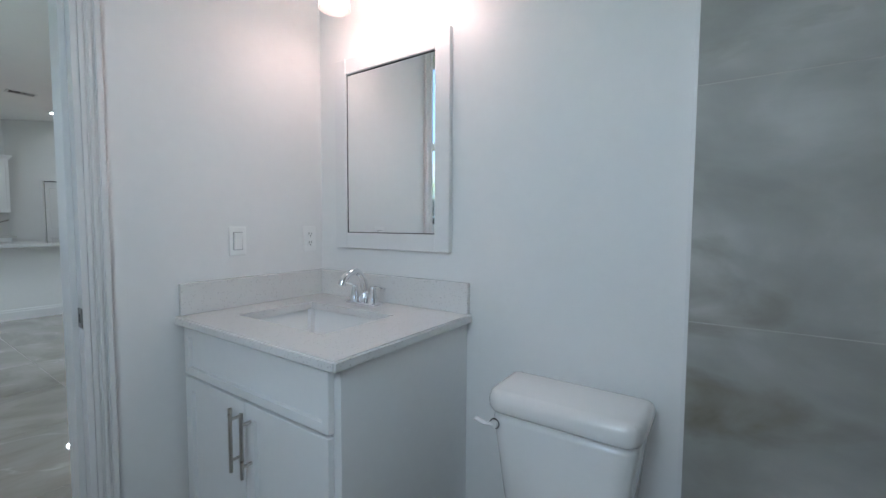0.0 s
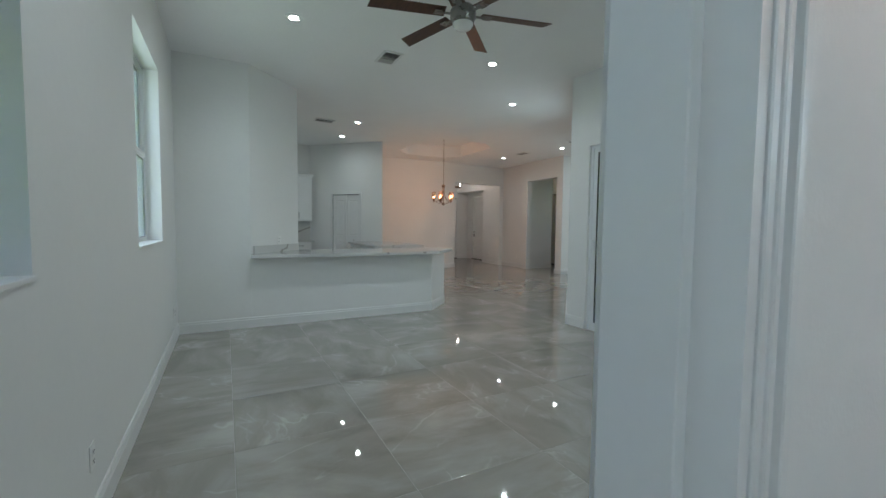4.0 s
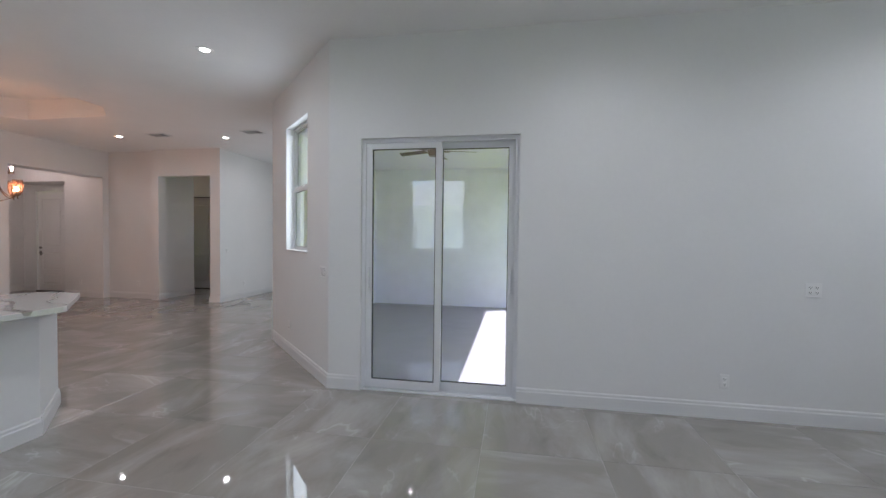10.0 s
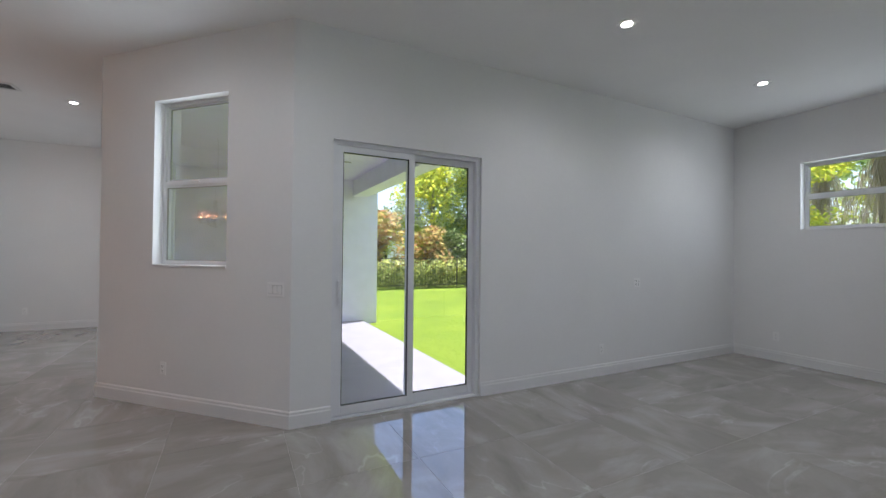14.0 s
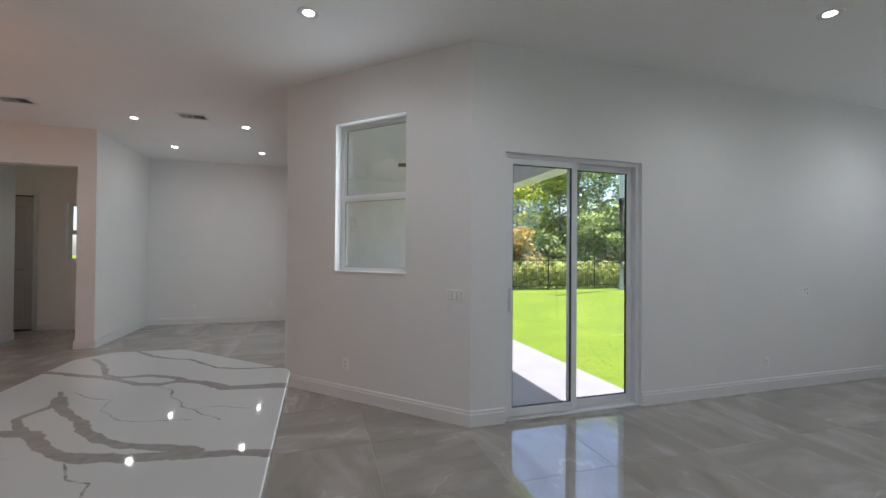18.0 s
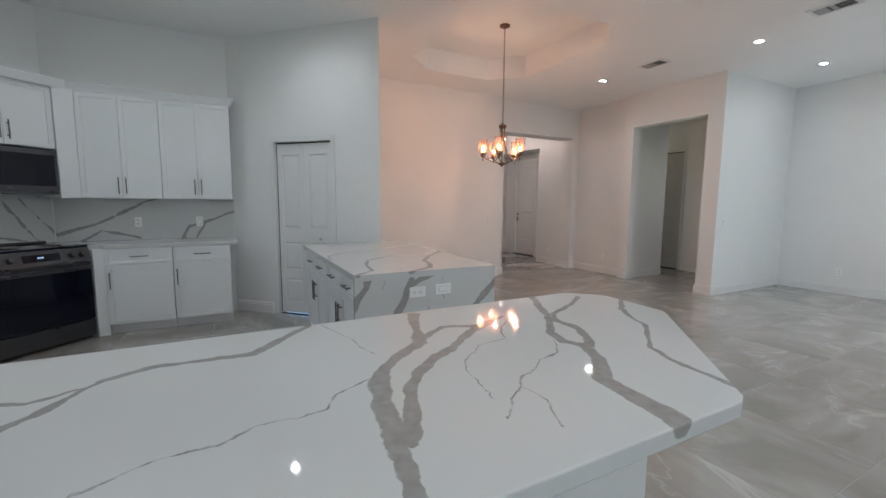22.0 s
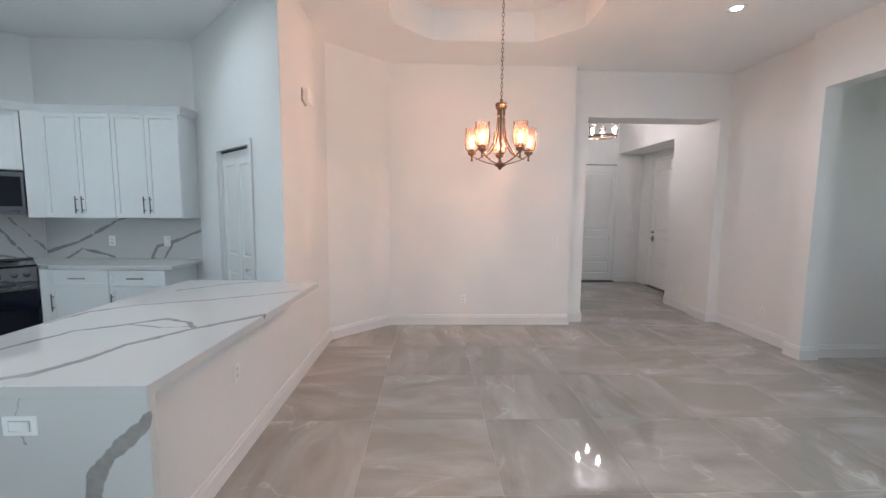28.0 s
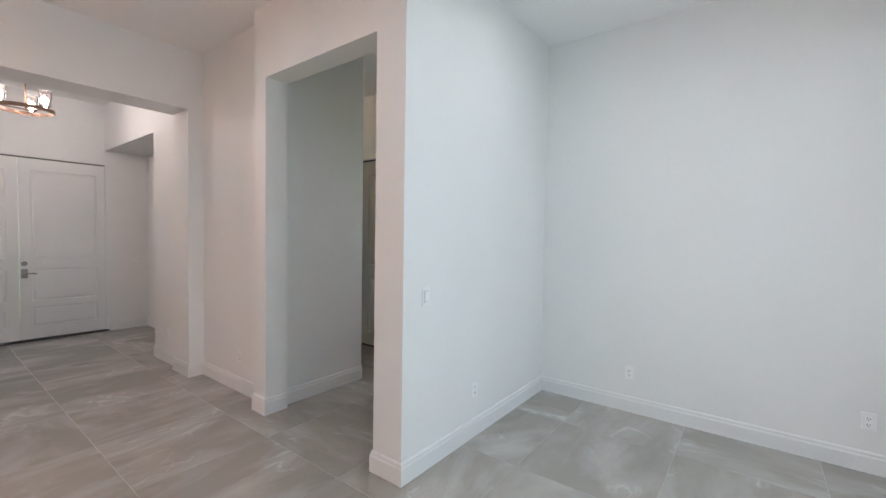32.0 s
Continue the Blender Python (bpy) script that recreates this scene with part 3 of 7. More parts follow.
BASE_H = 0.135


def baseboard(points, name="baseboard"):
    """Stepped skirting along a run of wall; the room lies to the left of the way."""
    pr = ((0.0, 0.0), (0.016, 0.0), (0.016, BASE_H - 0.035), (0.011, BASE_H - 0.024), (0.011, BASE_H - 0.010), (0.005, BASE_H), (0.0, BASE_H))
    pts = [Vector((*p, 0)) for p in points]
    bm = bmesh.new()
    rings = []
    for i, p in enumerate(pts):
        d0 = (p - pts[i - 1]).normalized() if i else (pts[1] - p).normalized()
        d1 = (pts[i + 1] - p).normalized() if i < len(pts) - 1 else d0
        n0, n1 = Vector((-d0.y, d0.x, 0)), Vector((-d1.y, d1.x, 0))
        mit = (n0 + n1) / max(0.2, 1 + n0.dot(n1))
        rings.append([bm.verts.new(p + mit * u + Vector((0, 0, v))) for u, v in pr])
    for r0, r1 in zip(rings, rings[1:]):
        for k in range(len(pr)):
            bm.faces.new((r0[k], r0[(k + 1) % len(pr)], r1[(k + 1) % len(pr)], r1[k]))
    bm.faces.new(rings[0])
    bm.faces.new(rings[-1][::-1])
    bmesh.ops.recalc_face_normals(bm, faces=bm.faces[:])
    return structure(name, bm, TRIM, "white painted baseboard along the wall foot")


# south outer wall: living windows and kitchen window
wall("wall_south", (-12.4, -0.49), (0.8, -0.49), 0.20, holes=[
    (12.4 - 10.86, 12.4 - 9.95, 1.25, 2.11),
    (12.4 - 6.01, 12.4 - 4.83, 1.155, 2.70),
    (12.4 - 3.09, 12.4 - 2.00, 1.155, 2.70), (11.75, 12.60, 1.30, 2.30)], label="white painted wall with window openings")
# living west wall with the solid angle behind the bar
wall("wall_west_living", (-7.13, 0.31), (-7.13, -0.49), 0.72)
structure("wall_kitchen_angle", prism([(-7.13, 0.31), (-7.81, 0.98), (-7.93, 0.98), (-7.93, 0.80), (-7.85, 0.315), (-7.13, 0.309)], -0.1, CEIL), WALL, "white painted angled wall beside the bar")
# kitchen corner, west wall and pantry front
wall("wall_kitchen_corner", (-12.28, 0.30), (-11.40, -0.58), 0.15)
wall("wall_kitchen_west", (-12.2, 1.99), (-12.2, 0.10), 0.15)
pantry = wall("wall_pantry", (-10.775, 3.339), (-12.26, 1.854), 0.12, holes=[(0.601, 1.366, -0.2, 2.065)])
for v in pantry.data.vertices:
    if v.co.y > 3.34:
        v.co.x, v.co.y = v.co.x - 0.085, v.co.y - 0.085
structure("wall_dining_south", prism([(-12.165, 3.34), (-10.776, 3.34), (-10.896, 3.22), (-12.165, 3.22)], -0.1, CEIL), WALL, "white painted dining wall")
wall("wall_dining_angle", (-12.78, 3.97), (-12.165, 3.34), 0.15)
wall("wall_dining_west", (-12.78, 6.31), (-12.78, 3.97), 0.51)
wall("wall_entry_pier", (-12.92, 6.53), (-12.92, 6.31), 0.37)
wall("wall_entry_right", (-12.92, 8.43), (-12.92, 8.28), 0.37)
structure("wall_entry_header", box(-13.29, -12.92, 6.53, 8.28, 2.71, CEIL), WALL, "white painted header over the foyer opening")
wall("wall_north_dining", (-11.67, 8.42), (-12.92, 8.42), 0.15)
# hall opening
wall("wall_hall", (-9.99, 8.30), (-11.67, 8.30), 0.19, holes=[(0.24, 1.51, -0.2, 2.72)], label="white painted wall with a cased hall opening")
wall("wall_nook_west", (-9.99, 10.29), (-9.99, 8.49), 0.22)
wall("wall_nook_north", (-6.95, 10.29), (-10.21, 10.29), 0.15)
wall("wall_nook_east", (-7.13, 5.72), (-7.13, 10.29), 0.18, holes=[(1.33, 3.48, -0.05, 2.48)], label="white painted wall with a wide sliding door opening")
# angled window wall and the wall with the patio door
DIAG_A, DIAG_B = Vector((-5.55, 4.15)), Vector((-7.13, 5.73))
wall("wall_window_angle", DIAG_A, DIAG_B, 0.18, holes=[(0.665, 1.525, 1.275, 2.775)], label="white painted angled wall with a window")
wall("wall_north_living", (0.8, 4.15), (-5.55, 4.15), 0.18, holes=[(4.575, 6.03, -0.05, 2.36)], label="white painted wall with a patio door opening")
wall("wall_east", (0.60, 1.30), (0.60, 4.15), 0.20, holes=[(0.90, 2.05, 1.765, 2.63)], label="white painted wall with a high window")
# bathroom
wall("wall_bath_north", (-1.72, 1.42), (0.60, 1.42), 0.12)
wall("wall_bath_west", (-1.60, 1.30), (-1.60, -0.49), 0.12, holes=[(0.89, 1.69, -0.2, 2.46)], label="white painted wall with a door opening")
wall("wall_bath_east", (0.50, -0.49), (0.50, 1.30), 0.10)
# foyer
wall("wall_foyer_front", (-15.95, 9.1), (-15.95, 5.9), 0.2, holes=[(0.74, 2.58, -0.2, 2.43)])
wall("wall_foyer_south", (-16.0, 6.2), (-13.29, 6.2), 0.1)
wall("wall_foyer_north", (-13.29, 8.33), (-16.0, 8.33), 0.52, holes=[(0.73, 2.659, -0.2, 2.64)])
wall("wall_foyer_niche", (-13.6, 8.852), (-15.949, 8.852), 0.12, holes=[(1.13, 1.95, -0.2, 2.47)])
# hall behind
wall("wall_hall_left", (-11.56, 9.375), (-11.56, 8.49), 0.12)
wall("wall_hall_right", (-10.21, 10.10), (-10.21, 10.24), 0.1)
wall("wall_hall_far", (-10.11, 10.24), (-13.4, 10.24), 0.16, holes=[(0.40, 1.17, 1.26, 2.34), (1.665, 2.46, -0.2, 2.46)], label="white painted hall wall with a door and a window")
wall("wall_side_room", (-13.4, 9.2), (-13.4, 10.4), 0.1)

# ceilings
TX0, TX1, TY0, TY1, TC = -12.06, -9.74, 4.12, 5.98, 0.40     # tray with clipped corners
structure("ceiling", join(
    box(-16.2, TX0, 3.0, 12.0, CEIL, CEIL + 0.12), box(TX0, TX1, TY1, 12.0, CEIL, CEIL + 0.12), box(TX0, TX1, -0.7, TY0, CEIL, CEIL + 0.12),
    prism([(TX0, TY0), (TX0 + TC, TY0), (TX0, TY0 + TC)], CEIL, CEIL + 0.12), prism([(TX1, TY0), (TX1, TY0 + TC), (TX1 - TC, TY0)], CEIL, CEIL + 0.12),
    prism([(TX1, TY1), (TX1 - TC, TY1), (TX1, TY1 - TC)], CEIL, CEIL + 0.12), prism([(TX0, TY1), (TX0, TY1 - TC), (TX0 + TC, TY1)], CEIL, CEIL + 0.12),
    box(TX1, 0.8, -0.7, 4.33, CEIL, CEIL + 0.12), box(TX1, -6.95, 4.33, 12.0, CEIL, CEIL + 0.12), prism([(-6.95, 4.33), (-5.44, 4.33), (-6.95, 5.84)], CEIL, CEIL + 0.12), box(-12.6, TX0, -0.7, 3.0, CEIL, CEIL + 0.12)), CEILING, "flat white painted ceiling")


def tray():
    """Eight-sided raised ceiling: upright faces and a lid, open below."""
    bm = bmesh.new()
    ring = [(TX0 + TC, TY0), (TX1 - TC, TY0), (TX1, TY0 + TC), (TX1, TY1 - TC), (TX1 - TC, TY1), (TX0 + TC, TY1), (TX0, TY1 - TC), (TX0, TY0 + TC)]
    cx, cy = (TX0 + TX1) / 2, (TY0 + TY1) / 2
    rows = []
    for z, grow in ((CEIL + 0.121, 1.0), (TRAY, 1.0), (TRAY + 0.1, 1.06), (CEIL + 0.121, 1.06)):
        rows.append([bm.verts.new((cx + (x - cx) * grow, cy + (y - cy) * grow, z)) for x, y in ring])
    for r0, r1 in ((rows[0], rows[1]), (rows[2], rows[3]), (rows[3], rows[0])):
        for k in range(8):
            bm.faces.new((r0[k], r0[(k + 1) % 8], r1[(k + 1) % 8], r1[k]))
    bm.faces.new(rows[1])
    bm.faces.new(rows[2])
    bmesh.ops.recalc_face_normals(bm, faces=bm.faces[:])
    return bm


structure("ceiling_tray", tray(), CEILING, "raised white tray ceiling over the dining place")

# baseboards
baseboard([(-7.13, 2.86), (-7.13, -0.49), (-1.72, -0.49)])
baseboard([(-1.72, 0.47), (-1.72, 1.42), (0.60, 1.42), (0.60, 4.15), (-3.775, 4.15)])
baseboard([(-5.23, 4.15), (-5.55, 4.15), (-7.13, 5.73), (-7.13, 7.05)])
baseboard([(-7.13, 9.20), (-7.13, 10.29), (-9.99, 10.29), (-9.99, 8.30), (-10.23, 8.30), (-10.23, 8.49)])
baseboard([(-11.56, 9.375), (-11.56, 8.49)])
baseboard([(-10.21, 10.24), (-11.70, 10.24)])
baseboard([(-11.50, 8.49), (-11.50, 8.30), (-11.67, 8.30), (-11.67, 8.42), (-12.92, 8.42), (-12.92, 8.28), (-13.29, 8.28), (-13.29, 8.33), (-14.02, 8.33)])
baseboard([(-13.29, 6.53), (-12.92, 6.53), (-12.92, 6.31), (-12.78, 6.31), (-12.78, 3.97), (-12.165, 3.34), (-8.905, 3.34)])
baseboard([(-10.87, 3.24), (-11.14, 2.97)])
baseboard([(-11.80, 2.31), (-12.18, 1.93)])
baseboard([(-14.02, 8.852), (-14.68, 8.852)])
baseboard([(-15.60, 8.852), (-15.95, 8.852), (-15.95, 8.37)])

# bathroom shower tiles on the wall beside the toilet
shower = thing("shower_wall", "large grey marbled porcelain tiles lining the shower", "wall", kind="structure")
part("backing", box(-0.075, 0.4875, 1.2797, 1.2995, 0, CEIL - 0.01), GROUT, shower, "pale grout")
part("trim_strip", box(-0.085, -0.075, 1.284, 1.2995, 0, CEIL - 0.01, 0.001), TRIM, shower, "white edge strip")
for k, zt in enumerate((-0.31, 0.312, 0.934, 1.556, 2.178, 2.80)):
    z0, z1 = max(0.0, zt), min(zt + 0.6205, CEIL - 0.01)
    part("tile", box(-0.0745, 0.499, 1.279, 1.288, z0 + 0.001, z1, 0.001, 1), SHOWER, shower)
    part("tile", box(0.488, 0.4995, -0.48, 1.278, z0 + 0.001, z1, 0.001, 1), SHOWER, shower)

# casing of the bathroom door
dc = thing("door_1", "white painted door frame with fluted casing and open doorway", "door frame", kind="structure")
part("jamb", box(-1.735, -1.585, 0.395, 0.410, 0, 2.46), TRIM, dc)
part("jamb", box(-1.735, -1.585, -0.390, -0.372, 0, 2.46), TRIM, dc)
part("head_jamb", box(-1.735, -1.585, -0.39, 0.41, 2.442, 2.46), TRIM, dc)
part("stop", box(-1.715, -1.628, 0.378, 0.395, 0, 2.442, 0.002), TRIM, dc)
part("stop", box(-1.70, -1.66, -0.372, -0.360, 0, 2.442, 0.002), TRIM, dc)


def casing(x_face, sgn):
    bms = []
    for y0, y1, t in ((0.400, 0.411, 0.013), (0.4115, 0.424, 0.018), (0.427, 0.431, 0.013), (0.434, 0.444, 0.017), (0.447, 0.450, 0.013), (0.452, 0.466, 0.021)):
        a, c = sorted((x_face, x_face + sgn * t))
        bms.append(box(a, c, y0, y1, 0, 2.55, 0.0015, 1))
    a, c = sorted((x_face, x_face + sgn * 0.011))
    bms.append(box(a, c, 0.402, 0.464, 0, 2.55))
    return join(*bms)


part("casing", casing(-1.60, 1), TRIM, dc)
part("casing", casing(-1.72, -1), TRIM, dc)
for xf, sg in ((-1.60, 1), (-1.72, -1)):
    a, c = sorted((xf, xf + sg * 0.017))
    part("head_casing", box(a, c, -0.45, 0.464, 2.462, 2.55, 0.003), TRIM, dc)
    part("casing", box(a, c, -0.455, -0.379, 0, 2.461, 0.003), TRIM, dc)
strike = part("strike_plate", box(-1.6255, -1.590, 0.3925, 0.3955, 0.872, 0.932, 0.001), FAN_NICKEL, dc, "dark nickel strike plate")
part("latch_hole", box(-1.617, -1.603, 0.3918, 0.3927, 0.888, 0.914), SLOT, strike)


# ---- windows and glazed doors ----
def window(m, w, h, label, depth=0.20, single_hung=True):
    """Single-hung vinyl window; local x along the wall, y outward, z up from the sill."""
    ob = thing("window", label, "window", m, kind="structure")
    y0, y1 = depth - 0.085, depth - 0.02
    f = 0.024
    part("window_frame", join(box(0, f, y0, y1, 0, h), box(w - f, w, y0, y1, 0, h), box(f, w - f, y0, y1, 0, f), box(f, w - f, y0, y1, h - f, h)), VINYL, ob)
    mid = h * 0.5
    part("meeting_rail", box(f, w - f, y0 - 0.006, y1 - 0.01, mid - 0.018, mid + 0.018, 0.003), VINYL, ob)
    for z0, z1, yy in ((f, mid - 0.018, y0 + 0.012), (mid + 0.018, h - f, y0 + 0.034)):
        s = 0.018
        sash = part("sash", join(box(f, f + s, yy - 0.01, yy + 0.02, z0, z1), box(w - f - s, w - f, yy - 0.01, yy + 0.02, z0, z1), box(f + s, w - f - s, yy - 0.01, yy + 0.02, z0, z0 + s), box(f + s, w - f - s, yy - 0.01, yy + 0.02, z1 - s, z1)), VINYL, ob)
        part("gasket", join(box(f + s, f + s + 0.005, yy - 0.004, yy + 0.010, z0 + s, z1 - s), box(w - f - s - 0.005, w - f - s, yy - 0.004, yy + 0.010, z0 + s, z1 - s), box(f + s + 0.005, w - f - s - 0.005, yy - 0.004, yy + 0.010, z0 + s, z0 + s + 0.005), box(f + s + 0.005, w - f - s - 0.005, yy - 0.004, yy + 0.010, z1 - s - 0.005, z1 - s)), GAP_GREY, sash)
        g = part("pane", box(f + s - 0.004, w - f - s + 0.004, yy + 0.001, yy + 0.007, z0 + s - 0.004, z1 - s + 0.004), PANE, sash)
        g.visible_shadow = False
    part("window_sill", box(0.0, w, -0.012, y0, -0.012, 0.006, 0.003), TRIM, ob, "white sill")
    part("latch", box(w / 2 - 0.03, w / 2 + 0.03, y0 - 0.022, y0 - 0.006, mid + 0.005, mid + 0.02, 0.003), VINYL, ob)
    return ob


def along(p, q, z, s=0.0):
    """Pose whose x runs from p to q, with y to the right of that way turned outward."""
    d = Vector((q[0] - p[0], q[1] - p[1], 0)).normalized()
    return Matrix.Translation((p[0] + d.x * s, p[1] + d.y * s, z)) @ Matrix.Rotation(math.atan2(d.y, d.x), 4, "Z")


def facing(x, y, z, rz):
    return pose(x, y, z, 0, 0, rz)


# local +y of a window points out of the room
window(facing(-4.83, -0.49, 1.155, 180), 1.18, 1.545, "white single-hung window in the side wall").name = "window_1"
window(facing(-2.00, -0.49, 1.155, 180), 1.09, 1.545, "white single-hung window nearest the bathroom door").name = "window_2"
window(facing(-9.95, -0.49, 1.25, 180), 0.91, 0.86, "white single-hung window over the kitchen sink").name = "window_3"
window(facing(0.20, -0.49, 1.30, 180), 0.85, 1.0, "white single-hung window in the bathroom").name = "window_6"
dd = (DIAG_A - DIAG_B).normalized()
ws = DIAG_A - dd * 1.525
window(Matrix.Translation((ws.x, ws.y, 1.275)) @ Matrix.Rotation(math.atan2(dd.y, dd.x), 4, "Z"), 0.86, 1.50, "tall white single-hung window looking on the patio", 0.18).name = "window_4"
window(facing(0.60, 3.35, 1.765, -90), 1.15, 0.865, "high white window showing palms outside").name = "window_5"


def slider(m, w, h, leaves_n, label, dark=False, depth=0.18):
    """Sliding glass door; local x along the wall, y outward."""
    ob = thing("door", label, "sliding door", m, kind="structure")
    fr = VINYL if dark else ALU
    y0, y1 = 0.035, 0.145
    f = 0.036
    part("frame", join(box(0, f, y0, y1, 0, h), box(w - f, w, y0, y1, 0, h), box(f, w - f, y0, y1, h - f, h)), fr, ob)
    part("track", join(box(0, w, y0 - 0.02, y1 + 0.02, -0.03, 0.012), box(f, w - f, y0 + 0.030, y0 + 0.036, 0.012, 0.026), box(f, w - f, y0 + 0.075, y0 + 0.081, 0.012, 0.026)), ALU, ob, "metal sill track")
    lw = (w - 2 * f + 0.06 * (leaves_n - 1)) / leaves_n
    for k in range(leaves_n):
        x0 = f + k * (lw - 0.06)
        yy = y0 + 0.012 + 0.048 * (k % 2)
        st, rb, rt = 0.058, 0.078, 0.056
        leaf = part("leaf", join(box(x0, x0 + st, yy, yy + 0.04, 0.02, h - f, 0.003, 1), box(x0 + lw - st, x0 + lw, yy, yy + 0.04, 0.02, h - f, 0.003, 1),
                                 box(x0 + st, x0 + lw - st, yy, yy + 0.04, 0.02, 0.02 + rb, 0.003, 1), box(x0 + st, x0 + lw - st, yy, yy + 0.04, h - f - rt, h - f, 0.003, 1)), fr, ob)
        part("gasket", join(box(x0 + st, x0 + st + 0.006, yy + 0.006, yy + 0.03, 0.02 + rb, h - f - rt), box(x0 + lw - st - 0.006, x0 + lw - st, yy + 0.006, yy + 0.03, 0.02 + rb, h - f - rt),
                            box(x0 + st, x0 + lw - st, yy + 0.006, yy + 0.03, 0.02 + rb, 0.026 + rb), box(x0 + st, x0 + lw - st, yy + 0.006, yy + 0.03, h - f - rt - 0.006, h - f - rt)), DARK_GAP, leaf)
        g = part("pane", box(x0 + st + 0.003, x0 + lw - st - 0.003, yy + 0.014, yy + 0.021, 0.023 + rb, h - f - rt - 0.003), TINTED_PANE if dark else PANE, leaf)
        g.visible_shadow = False
        if k in (0, leaves_n - 1):
            hx = x0 + 0.03 if k == 0 else x0 + lw - 0.03
            part("pull", join(box(hx - 0.014, hx + 0.014, yy - 0.012, yy, 0.94, 1.18, 0.004), box(hx - 0.010, hx + 0.010, yy - 0.035, yy - 0.010, 0.96, 1.16, 0.006)), fr, leaf, "painted pull handle")
    return ob


slider(facing(-5.23, 4.15, 0.0, 0), 1.455, 2.36, 2, "grey aluminium sliding patio door with two glass leaves").name = "door_2"
slider(facing(-7.13, 9.20, 0.0, -90) , 2.15, 2.48, 3, "white sliding door with three glass leaves to the patio", True).name = "door_3"


# ---- panelled doors ----
def panel_leaf(w, h, rows, cols=1, t=0.04, margin=0.0):
    """Moulded door leaf, x across, front at y=0 towards -y; each panel is sunk and raised again."""
    margin = margin or (0.11 if cols == 1 else 0.07)
    cw = (w - margin * (cols + 1)) / cols
    xs = [0.0] + [v for c in range(cols) for v in (margin + c * (cw + margin), margin + c * (cw + margin) + cw)] + [w]
    zs = [0.0] + [v for r in rows for v in r] + [h]
    bm = bmesh.new()
    g = [[bm.verts.new((x, 0.0, z)) for z in zs] for x in xs]
    panels = []
    for i in range(len(xs) - 1):
        for j in range(len(zs) - 1):
            f = bm.faces.new((g[i][j], g[i + 1][j], g[i + 1][j + 1], g[i][j + 1]))
            if i % 2 and j % 2:
                panels.append(f)
    rim = [e for e in bm.edges if e.is_boundary]
    side = [v for v in bmesh.ops.extrude_edge_only(bm, edges=rim)["geom"] if isinstance(v, bmesh.types.BMVert)]
    for v in side:
        v.co.y = t
    bm.normal_update()
    bmesh.ops.inset_individual(bm, faces=panels, thickness=0.014, depth=-0.011)
    bmesh.ops.inset_individual(bm, faces=panels, thickness=0.010, depth=0.0)
    bmesh.ops.inset_individual(bm, faces=panels, thickness=0.030, depth=0.009)
    return bm


def lever(ob, x, z, flip=1):
    h = part("handle", join(box(x - 0.032, x + 0.032, -0.014, 0, z - 0.06, z + 0.06, 0.006), tube([(x, -0.01, z), (x, -0.05, z)], 0.010),
                            tube(smoothed([(x, -0.048, z), (x + flip * 0.05, -0.052, z), (x + flip * 0.115, -0.046, z - 0.004)]), 0.008)), FAN_NICKEL, ob, "brushed nickel lever", True)
    part("deadbolt", join(lathe([(0.030, 0), (0.030, -0.012), (0.022, -0.020)], 20, (x, 0, z + 0.13), "Y"), box(x - 0.006, x + 0.006, -0.040, -0.018, z + 0.112, z + 0.148, 0.003)), FAN_NICKEL, h, "", True)


# front double door, facing +x
fd = thing("door_4", "white double front door with raised panels and nickel lever", "front door", facing(-15.985, 6.52, 0, 90), kind="structure")
for k in range(2):
    part("leaf", moved(panel_leaf(0.905, 2.39, ((0.16, 0.42), (0.50, 0.93), (1.06, 2.24))), Matrix.Translation((0.012 + 0.91 * k, 0, 0.024))), DOORP, fd)
lever(fd, 0.965, 0.90, 1)
part("threshold", box(0, 1.84, -0.05, 0.10, 0, 0.022, 0.004), SLOT, fd, "dark threshold")
part("head_reveal", box(0, 1.84, -0.005, 0.05, 2.42, 2.43), DARK_GAP, fd)
# side door in the foyer niche
sd = thing("door_5", "white panelled side door with nickel knob set in a niche", "door", facing(-15.545, 8.88, 0, 0), kind="structure")
part("leaf", moved(panel_leaf(0.79, 2.44, ((0.16, 0.42), (0.52, 0.95), (1.08, 2.28))), Matrix.Translation((0.01, 0, 0.02))), DOORP, sd)
part("threshold", box(0, 0.80, -0.07, 0.08, 0, 0.02, 0.004), SLOT, sd, "dark threshold")
part("casing", join(box(-0.05, 0.0, -0.042, -0.028, 0, 2.52, 0.003), box(0.81, 0.86, -0.042, -0.028, 0, 2.52, 0.003), box(0.0, 0.81, -0.042, -0.028, 2.47, 2.52, 0.003)), TRIM, sd)
lever(sd, 0.08, 0.95, 1)
# pantry bifold door
pm = along((-11.74, 2.37), (-11.20, 2.91), 0, 0) @ Matrix.Translation((0, 0.035, 0))
pd = thing("door_6", "white panelled bifold pantry door in a painted frame", "door", pm, kind="structure")
for k in range(2):
    leaf = part("leaf", moved(panel_leaf(0.368, 2.012, ((0.13, 0.42), (0.52, 0.86), (1.02, 1.89)), 1, 0.035, 0.06), Matrix.Translation((0.014 + 0.373 * k, 0, 0.03))), DOORP, pd)
    if k == 1:
        part("knob", lathe([(0.006, 0), (0.006, -0.018), (0.015, -0.024), (0.015, -0.034), (0.006, -0.040)], 16, (0.60, 0, 0.94), "Y"), NICKEL, leaf, "", True)
# near-black strips in place of the shade round the bifold leaves
part("top_gap", box(0.0, 0.765, 0.0, 0.03, 2.044, 2.06), DARK_GAP, pd, "dark track shadow gap")
part("side_gap", box(0.0, 0.012, 0.004, 0.03, 0.03, 2.022), DARK_GAP, pd)
